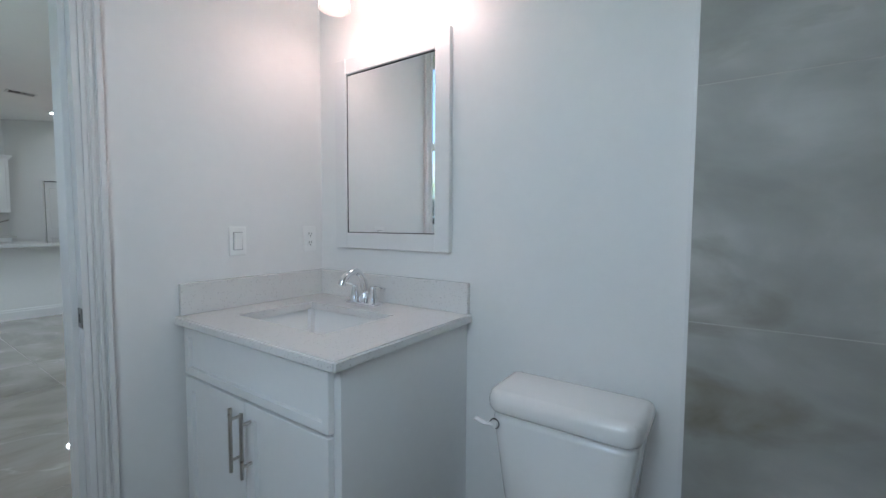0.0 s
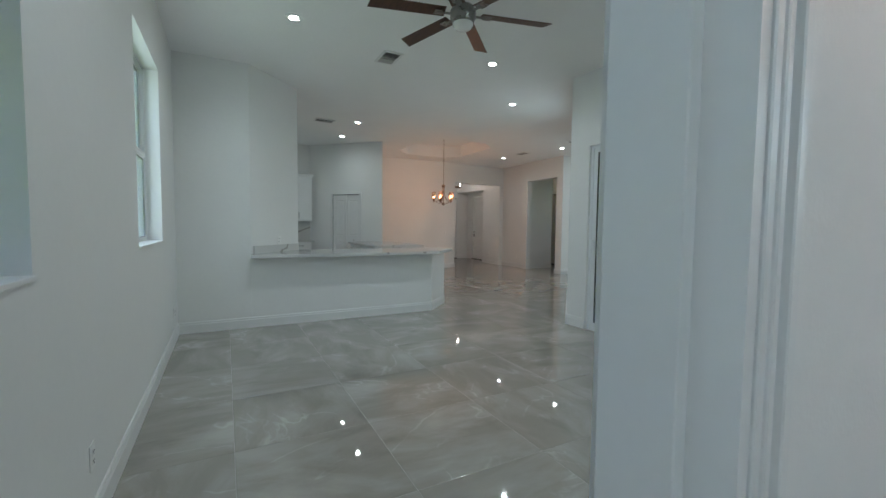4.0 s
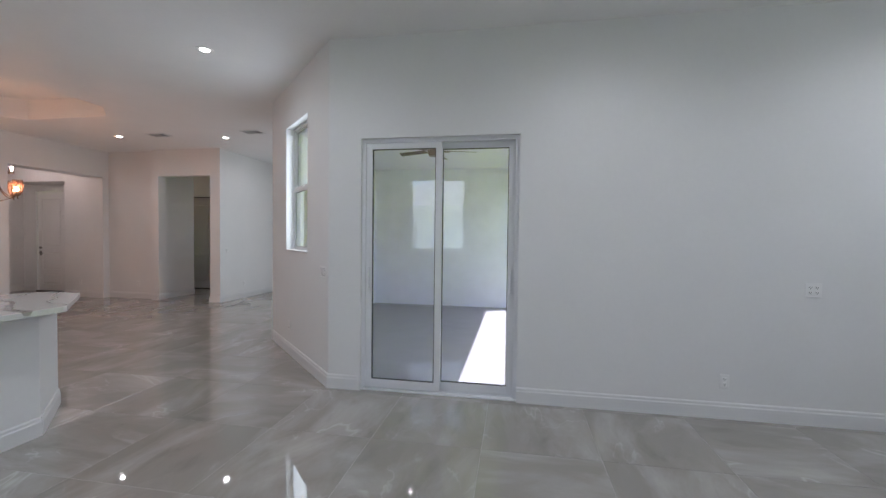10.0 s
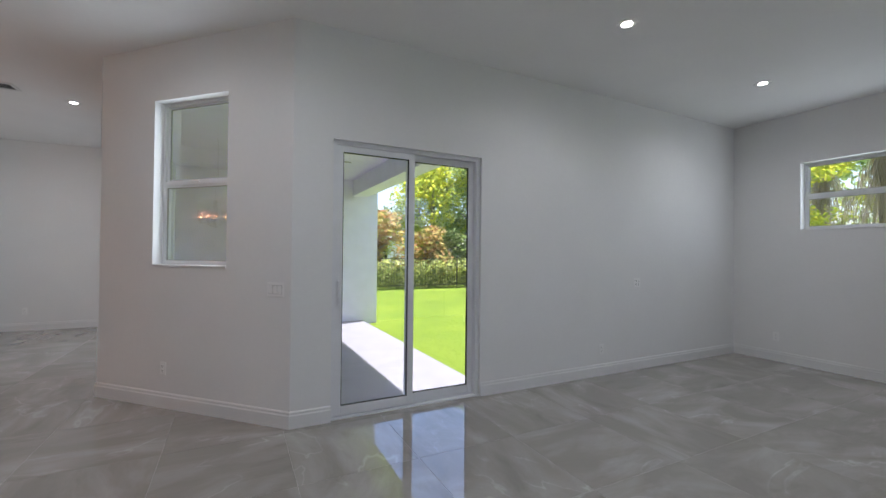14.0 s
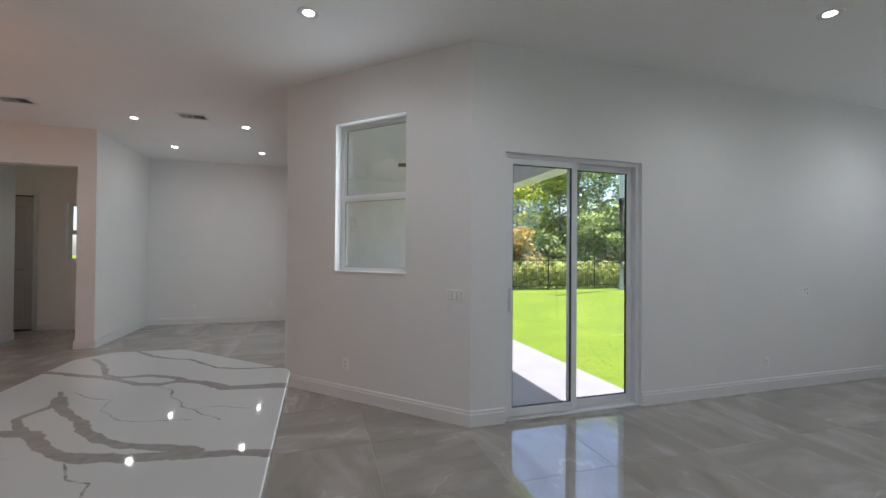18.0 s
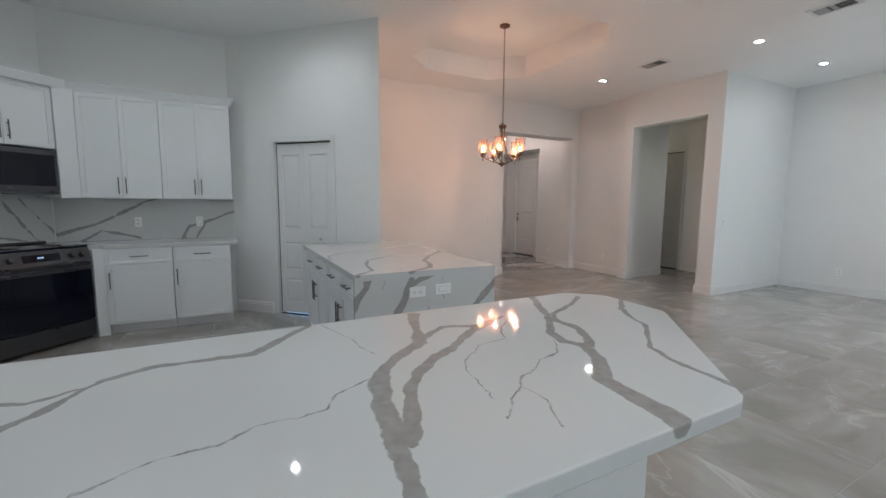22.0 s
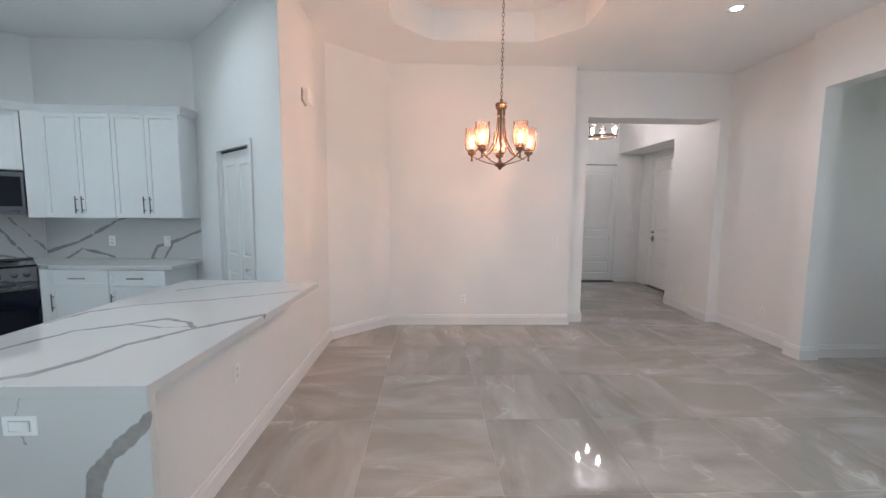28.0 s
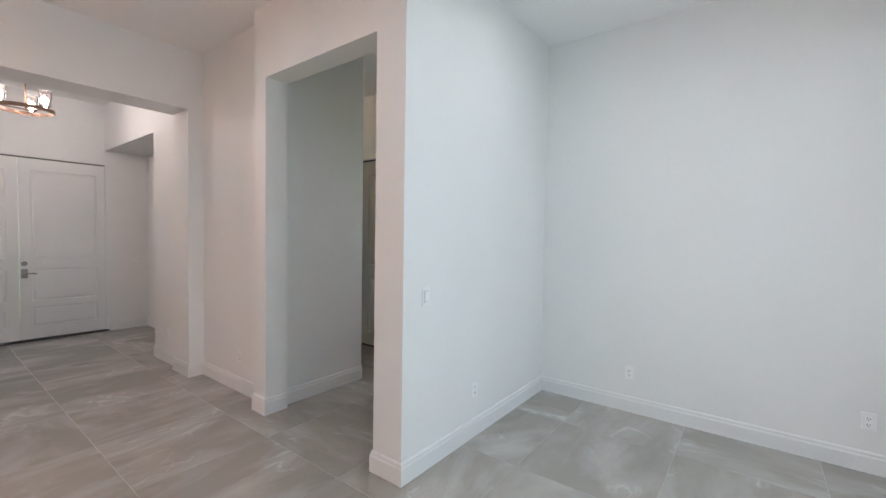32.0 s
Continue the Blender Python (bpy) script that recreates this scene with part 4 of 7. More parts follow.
part("casing", join(box(-0.055, 0.0, -0.050, -0.036, 0, 2.115, 0.003), box(0.765, 0.82, -0.050, -0.036, 0, 2.115, 0.003), box(0.0, 0.765, -0.050, -0.036, 2.06, 2.115, 0.003)), TRIM, pd)
part("floor_gap", box(0.0, 0.765, 0.0, 0.03, 0.0, 0.012), DARK_GAP, pd)
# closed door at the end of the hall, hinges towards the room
hd = thing("door_7", "white hall door, closed, with warm shade put into its taupe colour", "door", facing(-12.57, 10.27, 0, 0), kind="structure")
part("leaf", moved(panel_leaf(0.775, 2.42, ((0.16, 0.90), (1.06, 2.24))), Matrix.Translation((0.0, 0, 0.02))), SHADED_DOOR, hd)
# near-black strips fill the gaps round the leaf as their shade
part("hinge_gap", box(0.777, 0.795, -0.004, 0.03, 0.02, 2.44), DARK_GAP, hd, "near-black strip for the shade in the hinge gap")
part("floor_gap", box(0.0, 0.795, -0.004, 0.03, 0.0, 0.018), DARK_GAP, hd)
part("head_gap", box(0.0, 0.795, 0.0, 0.03, 2.441, 2.462), DARK_GAP, hd)
for z in (0.28, 0.86, 1.44, 2.06):
    part("hinge", box(0.770, 0.800, -0.012, 0.0, z - 0.05, z + 0.05, 0.003), TRIM, hd)
part("casing", join(box(-0.06, 0.0, -0.044, -0.031, 0, 2.52, 0.003), box(0.796, 0.856, -0.044, -0.031, 0, 2.52, 0.003), box(0.0, 0.796, -0.044, -0.031, 2.46, 2.52, 0.003)), TRIM, hd)
window(facing(-11.28, 10.24, 1.26, 0), 0.77, 1.08, "white single-hung window at the end of the hall", 0.16).name = "window_7"


# ---- kitchen ----
def level(half, *xy):
    """Vein on a counter top, through (x, y) places."""
    return (half, *[(x, y, 0.93) for x, y in xy])


def on_x(x, half, *yz):
    """Vein on an upright slab that faces along x."""
    return (half, *[(x, y, z) for y, z in yz])


def on_y(y, half, *xz):
    """Vein on an upright slab that faces along y."""
    return (half, *[(x, y, z) for x, z in xz])


def slant(half, *xz):
    """Vein on the corner slab, on which x + y stays the same."""
    return (half, *[(x, -11.96 - x, z) for x, z in xz])


bar_veins = [level(0.014, (-7.0, 1.22), (-7.3, 1.35), (-7.45, 1.41), (-7.56, 1.49), (-7.68, 1.57), (-7.73, 1.67), (-7.72, 1.78), (-7.72, 1.90), (-7.81, 1.98), (-7.92, 2.08))]
bar_veins += [level(0.010, (-7.75, 1.2), (-7.64, 1.36), (-7.61, 1.45), (-7.65, 1.54))]
bar_veins += [level(0.021, (-6.9, 2.06), (-7.01, 2.09), (-7.21, 2.12), (-7.34, 2.15), (-7.42, 2.18), (-7.51, 2.26), (-7.59, 2.37), (-7.71, 2.41), (-7.90, 2.48))]
bar_veins += [level(0.016, (-7.1, 2.13), (-7.24, 2.19), (-7.31, 2.22), (-7.37, 2.26), (-7.43, 2.32), (-7.50, 2.42), (-7.59, 2.54), (-7.65, 2.63), (-7.69, 2.71))]
bar_veins += [level(0.007, (-7.69, 2.70), (-7.72, 2.78)), level(0.011, (-7.59, 2.37), (-7.66, 2.44), (-7.70, 2.50), (-7.68, 2.56), (-7.66, 2.62))]
bar_veins += [level(0.017, (-7.92, 3.09), (-7.78, 3.01), (-7.65, 2.94), (-7.58, 2.89), (-7.48, 2.81), (-7.40, 2.78), (-7.34, 2.81))]
bar_veins += [level(0.011, (-7.84, 3.30), (-7.78, 3.22), (-7.70, 3.07), (-7.66, 2.98), (-7.60, 2.94)), level(0.019, (-7.62, 2.93), (-7.53, 2.93), (-7.46, 2.92), (-7.39, 2.87), (-7.33, 2.82))]
bar_veins += [level(0.025, (-7.35, 2.81), (-7.25, 2.77), (-7.19, 2.72), (-7.14, 2.66), (-7.0, 2.65), (-6.9, 2.64))]
bar_veins += [level(0.010, (-7.72, 3.45), (-7.60, 3.30), (-7.49, 3.22), (-7.40, 3.18), (-7.31, 3.07), (-7.23, 2.98), (-7.14, 2.94), (-6.94, 2.92))]
bar_veins += [level(0.003, (-7.21, 1.62), (-7.25, 1.73), (-7.25, 1.82), (-7.29, 1.88), (-7.29, 1.96), (-7.30, 2.02), (-7.36, 2.06), (-7.41, 2.16))]
bar_veins += [level(0.003, (-7.10, 2.34), (-7.16, 2.40), (-7.20, 2.46), (-7.24, 2.49), (-7.27, 2.56), (-7.31, 2.61), (-7.33, 2.70), (-7.42, 2.76))]
bar_veins += [level(0.0022, (-7.18, 2.36), (-7.27, 2.38), (-7.37, 2.40), (-7.42, 2.45), (-7.48, 2.52), (-7.50, 2.63), (-7.61, 2.69), (-7.68, 2.77))]
bar_veins += [level(0.0022, (-7.91, 2.13), (-7.72, 2.18), (-7.55, 2.21)), level(0.0025, (-7.05, 1.3), (-7.12, 1.5), (-7.0, 1.75)), level(0.0022, (-7.20, 2.46), (-7.12, 2.47), (-7.02, 2.42))]


def band(veins, y0, y1):
    """The runs of the veins that cross a band of the slab."""
    out = []
    for half, *pts in veins:
        run = []
        for a, b in zip(pts, pts[1:]):
            if max(a[1], b[1]) > y0 - 0.08 and min(a[1], b[1]) < y1 + 0.08:
                run = run + [b] if run else [a, b]
            elif run:
                out.append((half, *run))
                run = []
        if run:
            out.append((half, *run))
    return out


bar_veins = [(half, *[(x + 0.01, y - 0.002, 0.937) for x, y, z in run]) for half, *run in bar_veins]
BAR_CUTS = (0.0, 1.95, 2.24, 2.58, 2.88, 4.0)
QUARTZ_BAR = [quartz("veined_bar_quartz", band(bar_veins, lo, hi), wander=0.05, within=(1, 1, 0)) for lo, hi in zip(BAR_CUTS, BAR_CUTS[1:])]
island_veins = [level(0.013, (-8.87, 2.53), (-9.00, 2.67), (-9.23, 2.70), (-9.47, 2.78), (-9.59, 2.95), (-9.70, 3.08), (-9.63, 3.24), (-9.53, 3.32)), level(0.018, (-8.86, 2.88), (-8.96, 3.06), (-9.11, 3.14), (-9.28, 3.18), (-9.52, 3.33), (-9.78, 3.56))]
island_veins += [level(0.011, (-9.6, 2.53), (-9.84, 2.57), (-10.0, 2.72), (-10.16, 3.11), (-10.43, 3.55)), level(0.01, (-10.44, 2.7), (-10.66, 2.91), (-10.76, 3.08), (-10.86, 3.4)), level(0.008, (-9.59, 2.95), (-9.53, 3.17), (-9.56, 3.31))]
island_veins += [on_x(-8.86, 0.022, (2.6, 0.94), (2.59, 0.85), (2.52, 0.76), (2.48, 0.69)), on_x(-8.86, 0.024, (2.89, 0.88), (2.85, 0.8), (2.82, 0.71), (2.76, 0.62), (2.74, 0.54), (2.76, 0.45), (2.72, 0.34), (2.66, 0.2), (2.6, 0))]
island_veins += [on_x(-8.86, 0.018, (3.11, 0.95), (3.06, 0.91), (2.94, 0.87), (2.88, 0.83)), on_x(-8.86, 0.014, (2.88, 0.94), (2.89, 0.88)), on_x(-8.86, 0.016, (2.91, 0.43), (2.94, 0.35), (2.94, 0.27), (2.91, 0.21), (2.94, 0))]
island_veins += [on_x(-8.86, 0.024, (3.55, 0.82), (3.41, 0.69), (3.35, 0.6), (3.33, 0.48), (3.28, 0.36), (3.2, 0.23), (3.14, 0)), on_x(-8.86, 0.004, (2.7, 0.93), (2.7, 0.86), (2.69, 0.83)), on_x(-8.86, 0.004, (3.15, 0.92), (3.12, 0.87), (3.1, 0.81), (3.13, 0.72))]
island_veins += [on_x(-8.86, 0.004, (2.93, 0.6), (2.9, 0.55), (2.85, 0.53)), on_x(-8.86, 0.003, (2.67, 0.6), (2.67, 0.51), (2.63, 0.42)), on_x(-8.86, 0.003, (3.02, 0.69), (2.98, 0.59), (2.95, 0.5))]
QUARTZ_ISL, QUARTZ_END = quartz("veined_island_quartz", island_veins[:5]), quartz("veined_waterfall_quartz", island_veins[5:], within=(0, 1, 1))
splash_veins = [on_x(-12.19, 0.015, (0.24, 1), (0.6, 1.12), (1.01, 1.35), (1.16, 1.4)), on_x(-12.19, 0.014, (0.44, 0.93), (0.63, 1.04), (0.96, 0.95)), on_x(-12.19, 0.015, (1.37, 0.93), (1.44, 1.08), (1.56, 1.1), (1.95, 1.26))]
splash_veins += [on_x(-12.19, 0.011, (1.5, 0.93), (1.6, 1.09)), slant(0.015, (-11.88, 1.42), (-12, 1.13), (-12.1, 0.92)), slant(0.011, (-12, 1.38), (-12.2, 1))]
splash_veins += [slant(0.014, (-11.47, 0.93), (-11.57, 1.08), (-11.84, 1.02), (-12.03, 0.95)), on_y(-0.48, 0.016, (-9.4, 1.2), (-9.78, 1.19), (-9.96, 1.05), (-10.04, 0.94)), on_y(-0.48, 0.012, (-9.96, 1.05), (-10.13, 1.07), (-10.19, 0.94))]
splash_veins += [on_y(-0.48, 0.018, (-11, 0.93), (-11.2, 1.09), (-11.32, 1.33)), level(0.014, (-11.62, 1), (-11.9, 1.15), (-12.18, 1.4)), level(0.012, (-10.6, 0.12), (-10.9, -0.05), (-11.2, -0.4))]
splash_veins += [level(0.012, (-8.9, 0.12), (-9.3, -0.2), (-9.5, -0.48))]
QUARTZ_WALL = quartz("veined_splash_quartz", splash_veins)
QUARTZ_UP = quartz("veined_upstand_quartz", [(0.020, (-7.62, 0.80, 1.04), (-7.60, 0.78, 0.99), (-7.53, 0.71, 0.96), (-7.50, 0.68, 0.92)), (0.004, (-7.4, 0.58, 1.03), (-7.3, 0.48, 0.93))])

BAR_TOP = [(-6.905, 0.30), (-6.905, 2.85), (-6.92, 2.885), (-7.465, 3.41), (-7.49, 3.425), (-7.78, 3.44), (-7.82, 3.42), (-7.915, 3.32), (-7.925, 3.29), (-7.925, 0.985), (-7.82, 0.985), (-7.135, 0.312)]
bar = thing("bar_peninsula", "white knee-wall bar with veined quartz top and grey veins", "breakfast bar")
part("knee_wall", prism([(-7.13, 0.3105), (-7.13, 2.86), (-7.60, 3.33), (-7.72, 3.33), (-7.27, 2.82), (-7.27, 0.3105)], 0.0, 0.895), WALL, bar, "white painted knee wall")
part("cabinet_body", box(-7.86, -7.272, 1.0, 2.80, 0.10, 0.895), CABINET, bar)
part("toe_kick", box(-7.80, -7.272, 1.0, 2.80, 0.0, 0.10), CABINET, bar)
slab = prism(BAR_TOP, 0.897, 0.937, 0.004)
for cut in BAR_CUTS[1:-1]:
    bmesh.ops.bisect_plane(slab, geom=slab.verts[:] + slab.edges[:] + slab.faces[:], plane_co=(0, cut, 0), plane_no=(0, 1, 0))
for f in slab.faces:
    f.material_index = sum(f.calc_center_median().y > cut for cut in BAR_CUTS[1:-1])
top_part = part("countertop", slab, QUARTZ_BAR[0], bar, "white quartz top with grey veins")
for q in QUARTZ_BAR[1:]:
    top_part.data.materials.append(q)
part("upstand", moved(box(0.02, 0.93, 0.0, 0.02, 0.938, 1.037, 0.002), along((-7.815, 0.985), (-7.13, 0.315), 0) @ Matrix.Translation((0, 0.003, 0))), QUARTZ_UP, bar, "low quartz upstand")
for y in (0.9, 2.2):
    part("bracket", box(-7.13, -6.98, y - 0.03, y + 0.03, 0.879, 0.895, 0.002), WALL, bar)
baseboard([(-7.60, 3.33), (-7.13, 2.86)], "baseboard")


def shaker(w, h, t=0.02):
    """Shaker front: frame with a recessed flat panel; front towards -y."""
    r = 0.058 if h > 0.25 else 0.036
    bm = box(0, w, -t, 0, 0, h, 0.0015, 1)
    bm.normal_update()
    face = [f for f in bm.faces if f.normal.y < -0.99]
    bmesh.ops.inset_individual(bm, faces=face, thickness=r, depth=0.0)
    bmesh.ops.inset_individual(bm, faces=face, thickness=0.0006, depth=-0.013)
    return bm


def bar_pull(x, z, length, upright=True):
    r = 0.006
    o = length * 0.32
    if upright:
        return join(tube([(x, -0.050, z - length / 2), (x, -0.050, z + length / 2)], r), tube([(x, -0.020, z - o), (x, -0.050, z - o)], 0.005), tube([(x, -0.020, z + o), (x, -0.050, z + o)], 0.005))
    return join(tube([(x - length / 2, -0.050, z), (x + length / 2, -0.050, z)], r), tube([(x - o, -0.020, z), (x - o, -0.050, z)], 0.005), tube([(x + o, -0.020, z), (x + o, -0.050, z)], 0.005))


def cabinet(name, m, w, d, z0, z1, fronts, label, toe=False, group="", well=None):
    """Cabinet box; local x across, front at y=0, back at y=d. fronts: (x0, x1, z0, z1, kind, pull side)."""
    ob = thing(name, label, "cabinet", m, group)
    low = z0 + (0.10 if toe else 0)
    if well:
        part("body", box(0, w, 0.0, d, low, 0.69), CABINET, ob)
        part("sink_rim", holed_slab(0, w, 0.0, d, *well, 0.6905, z1), CABINET, ob)
    else:
        part("body", box(0, w, 0.0, d, low, z1, 0.001, 1), CABINET, ob)
    if toe:
        part("toe_kick", box(0, w, 0.055, d, 0, 0.10), CABINET, ob)
    for x0, x1, a, b, kind, side in fronts:
        g = 0.002
        f = part(kind, moved(shaker(x1 - x0 - 2 * g, b - a - 2 * g), Matrix.Translation((x0 + g, -0.001, a + g))), CABINET, ob)
        if side == "h":
            part("handle", bar_pull((x0 + x1) / 2, (a + b) / 2, min(0.16, (x1 - x0) * 0.45), False), STEEL_PULL, f, "brushed steel bar pull", True)
        elif side in ("l", "r"):
            px = x0 + 0.032 if side == "l" else x1 - 0.032
            pz = (a + 0.13) if not toe else (b - 0.16)
            part("handle", bar_pull(px, pz, 0.17), STEEL_PULL, f, "brushed steel bar pull", True)
    return ob


# base cabinets: west run (fronts face +x, x local along +y reversed)
def west(y, z=0.0):
    return pose(-11.64, y, z, 0, 0, 90)


def base_fronts(w, n=1, first="r"):
    cw = w / n
    out = []
    for k in range(n):
        side = ("r", "l")[k % 2] if n > 1 else first
        out += [(k * cw, (k + 1) * cw, 0.725, 0.885, "drawer_front", "h"), (k * cw, (k + 1) * cw, 0.105, 0.725, "cabinet_door", side)]
    return out


cabinet("base_cabinet", west(0.74), 0.57, 0.54, 0, 0.888, base_fronts(0.57, 1, "l"), "white shaker base cabinet with drawer beside the range", True, "kitchen base cabinets")
cabinet("base_cabinet", west(1.315), 0.545, 0.54, 0, 0.888, base_fronts(0.545, 1, "l"), "white shaker base cabinet with drawer beside the pantry", True, "kitchen base cabinets")
part("filler", prism([(-11.640, 0.738), (-11.620, 0.650), (-11.72, 0.55), (-12.1, 0.738)], 0.0, 0.888), CABINET, thing("cabinet_filler", "white filler panel beside the range", "cabinet"))
# south run (fronts face +y)
def south(x, z=0.0):
    return pose(x, 0.10, z, 0, 0, 180)


cabinet("base_cabinet", south(-9.945), 0.885, 0.56, 0, 0.888, [(0, 0.885, 0.725, 0.885, "drawer_front", ""), (0, 0.4425, 0.105, 0.725, "cabinet_door", "r"), (0.4425, 0.885, 0.105, 0.725, "cabinet_door", "l")], "white shaker sink base cabinet with two doors", True, "kitchen base cabinets", (0.015, 0.675, 0.08, 0.46))
cabinet("base_cabinet", south(-8.70), 0.62, 0.56, 0, 0.888, base_fronts(0.60), "white shaker base cabinet beside the dishwasher", True, "kitchen base cabinets")
part("filler", prism([(-10.832, 0.10), (-10.832, -0.3), (-11.2, -0.3), (-11.075, 0.055), (-10.93, 0.10)], 0.10, 0.888), CABINET, thing("cabinet_filler", "white angled filler panel beside the range", "cabinet"))
DISHWASHER_BLACK = plain("dishwasher_black", (0.016, 0.017, 0.022), 0.22, scale=6.0, var=0.05, spec=0.4)
dwm = thing("dishwasher", "black built-in dishwasher under the counter", "dishwasher", south(-9.325))
part("body", box(0, 0.60, 0.0, 0.55, 0.10, 0.885), BLACK_STEEL, dwm)
part("door", box(0.004, 0.596, -0.025, 0.0, 0.115, 0.80, 0.004), DISHWASHER_BLACK, dwm)
part("control_strip", box(0.004, 0.596, -0.028, 0.0, 0.805, 0.882, 0.004), BLACK_STEEL, dwm)
part("pocket_handle", box(0.06, 0.54, -0.029, -0.020, 0.808, 0.826), DARK_GAP, dwm)
part("toe_panel", box(0.0, 0.60, 0.05, 0.5, 0.0, 0.10), BLACK_STEEL, dwm)

# counters and splashbacks
ctr = thing("kitchen_counter", "white quartz kitchen counter with undermount sink", "countertop")
part("countertop", prism([(-12.197, 1.935), (-12.197, 0.225), (-11.90, -0.075), (-11.645, 0.695), (-11.615, 0.745), (-11.615, 1.935)], 0.89, 0.93, 0.003), QUARTZ_WALL, ctr, "white quartz slab")
SX0, SX1, SY0, SY1 = -10.60, -9.98, -0.34, 0.0
for bx in ((-8.10, SX1, -0.487, 0.125), (SX1, SX0, SY1, 0.125), (SX1, SX0, -0.487, SY0)):
    a, c = sorted(bx[:2])
    part("countertop", box(a, c, bx[2], bx[3], 0.89, 0.93), QUARTZ_WALL, ctr)
part("countertop", prism([(SX0, 0.125), (-10.915, 0.125), (-11.085, 0.045), (-11.56, -0.415), (-11.47, -0.487), (SX0, -0.487)], 0.89, 0.93), QUARTZ_WALL, ctr)
sink = part("sink", join(box(SX0 - 0.01, SX1 + 0.01, SY0 - 0.01, SY1 + 0.01, 0.70, 0.706), box(SX0 - 0.012, SX0, SY0, SY1, 0.70, 0.889), box(SX1, SX1 + 0.012, SY0, SY1, 0.70, 0.889), box(SX0, SX1, SY0 - 0.012, SY0, 0.70, 0.889), box(SX0, SX1, SY1, SY1 + 0.012, 0.70, 0.889)), SINK_STEEL, ctr, "stainless undermount sink")
part("drain", lathe([(0.045, 0.706), (0.045, 0.709), (0.03, 0.7095)], 20, (-10.29, -0.2, 0)), CHROME, sink, "", True)
spl = thing("splashback", "white quartz splashback with grey veins behind the counter", "splashback")
part("slab", box(-12.199, -12.185, 0.235, 1.94, 0.931, 1.392), QUARTZ_WALL, spl)
part("slab", moved(box(0.0, 1.10, -0.016, -0.002, 0.931, 1.45), along((-12.19, 0.22), (-11.48, -0.49), 0)), QUARTZ_WALL, spl)
part("slab", box(-11.47, -7.95, -0.4885, -0.476, 0.931, 1.25), QUARTZ_WALL, spl)
part("slab", box(-11.47, -10.87, -0.4885, -0.476, 1.25, 1.392), QUARTZ_WALL, spl)
part("slab", box(-9.94, -7.95, -0.4885, -0.476, 1.25, 1.392), QUARTZ_WALL, spl)
fc = thing("kitchen_faucet", "brushed steel gooseneck pull-down faucet at the sink", "faucet", pose(-10.36, -0.40, 0.93))
part("base", lathe([(0.028, 0.0), (0.028, 0.006), (0.022, 0.012), (0.020, 0.09), (0.016, 0.10)], 20), NICKEL, fc, "", True)
part("spout", tube(smoothed([(0, 0, 0.09), (0, 0, 0.28), (0.0, 0.05, 0.375), (0.0, 0.125, 0.39), (0.0, 0.185, 0.33), (0.0, 0.20, 0.29)]), 0.012), NICKEL, fc, "", True)
part("spray_head", tube([(0, 0.20, 0.295), (0, 0.212, 0.235), (0, 0.215, 0.20)], [0.014, 0.019, 0.018], 16), NICKEL, fc, "", True)
part("lever", tube(smoothed([(0.018, 0, 0.07), (0.05, 0, 0.085), (0.075, 0, 0.13)]), [0.010] * 6 + [0.006] * 7), NICKEL, fc, "", True)

# range, at 45 degrees in the corner
rm = along((-11.635, 0.645), (-11.065, 0.075), 0)
rg = thing("range", "black stainless slide-in range with dark oven window", "range", rm @ pose(0.806, 0, 0, 0, 0, 180) @ Matrix.Translation((0.02, 0, 0)))
RW = 0.766
part("body", box(0, RW, 0.03, 0.66, 0.03, 0.905), BLACK_STEEL, rg)
part("oven_door", box(0.004, RW - 0.004, -0.012, 0.03, 0.205, 0.775, 0.004), BLACK_STEEL, rg)
part("oven_window", box(0.010, RW - 0.010, -0.016, -0.010, 0.212, 0.700, 0.002), BLACK_GLASS, rg)
part("door_handle", join(tube([(0.04, -0.06, 0.735), (RW - 0.04, -0.06, 0.735)], 0.013), tube([(0.07, -0.012, 0.735), (0.07, -0.06, 0.735)], 0.009), tube([(RW - 0.07, -0.012, 0.735), (RW - 0.07, -0.06, 0.735)], 0.009)), BLACK_STEEL, rg, "dark steel bar handle", True)
part("storage_drawer", box(0.004, RW - 0.004, -0.010, 0.03, 0.03, 0.195, 0.004), BLACK_STEEL, rg)
pan = bmesh.new()
vs = [pan.verts.new(p) for p in ((0, -0.02, 0.785), (RW, -0.02, 0.785), (RW, 0.03, 0.915), (0, 0.03, 0.915), (0, 0.07, 0.785), (RW, 0.07, 0.785), (RW, 0.07, 0.915), (0, 0.07, 0.915))]
for q in ((0, 1, 2, 3), (5, 4, 7, 6), (4, 0, 3, 7), (1, 5, 6, 2), (3, 2, 6, 7), (4, 5, 1, 0)):
    pan.faces.new([vs[i] for i in q])
bmesh.ops.recalc_face_normals(pan, faces=pan.faces[:])
cp = part("control_panel", pan, BLACK_STEEL, rg)
tilt = Matrix.Translation((0, 0.005, 0.85)) @ Matrix.Rotation(radians(-21), 4, "X")
for x in (0.07, 0.155, 0.61, 0.695):
    part("knob", moved(lathe([(0.027, 0.0), (0.025, -0.012), (0.021, -0.034), (0.019, -0.037)], 20, (x, 0, 0), "Y"), tilt), BLACK_STEEL, cp, "dark metal knob", True)
part("display", moved(box(0.24, 0.52, -0.003, 0.002, -0.032, 0.036, 0.001, 1), tilt), BLACK_GLASS, cp)
part("clock_digits", moved(join(*[box(0.35 + 0.012 * i, 0.357 + 0.012 * i, -0.0036, -0.003, -0.002, 0.012) for i in range(4)]), tilt), glowing("clock_blue", (0.35, 0.6, 1.0), 0.25), cp, "small blue clock digits")
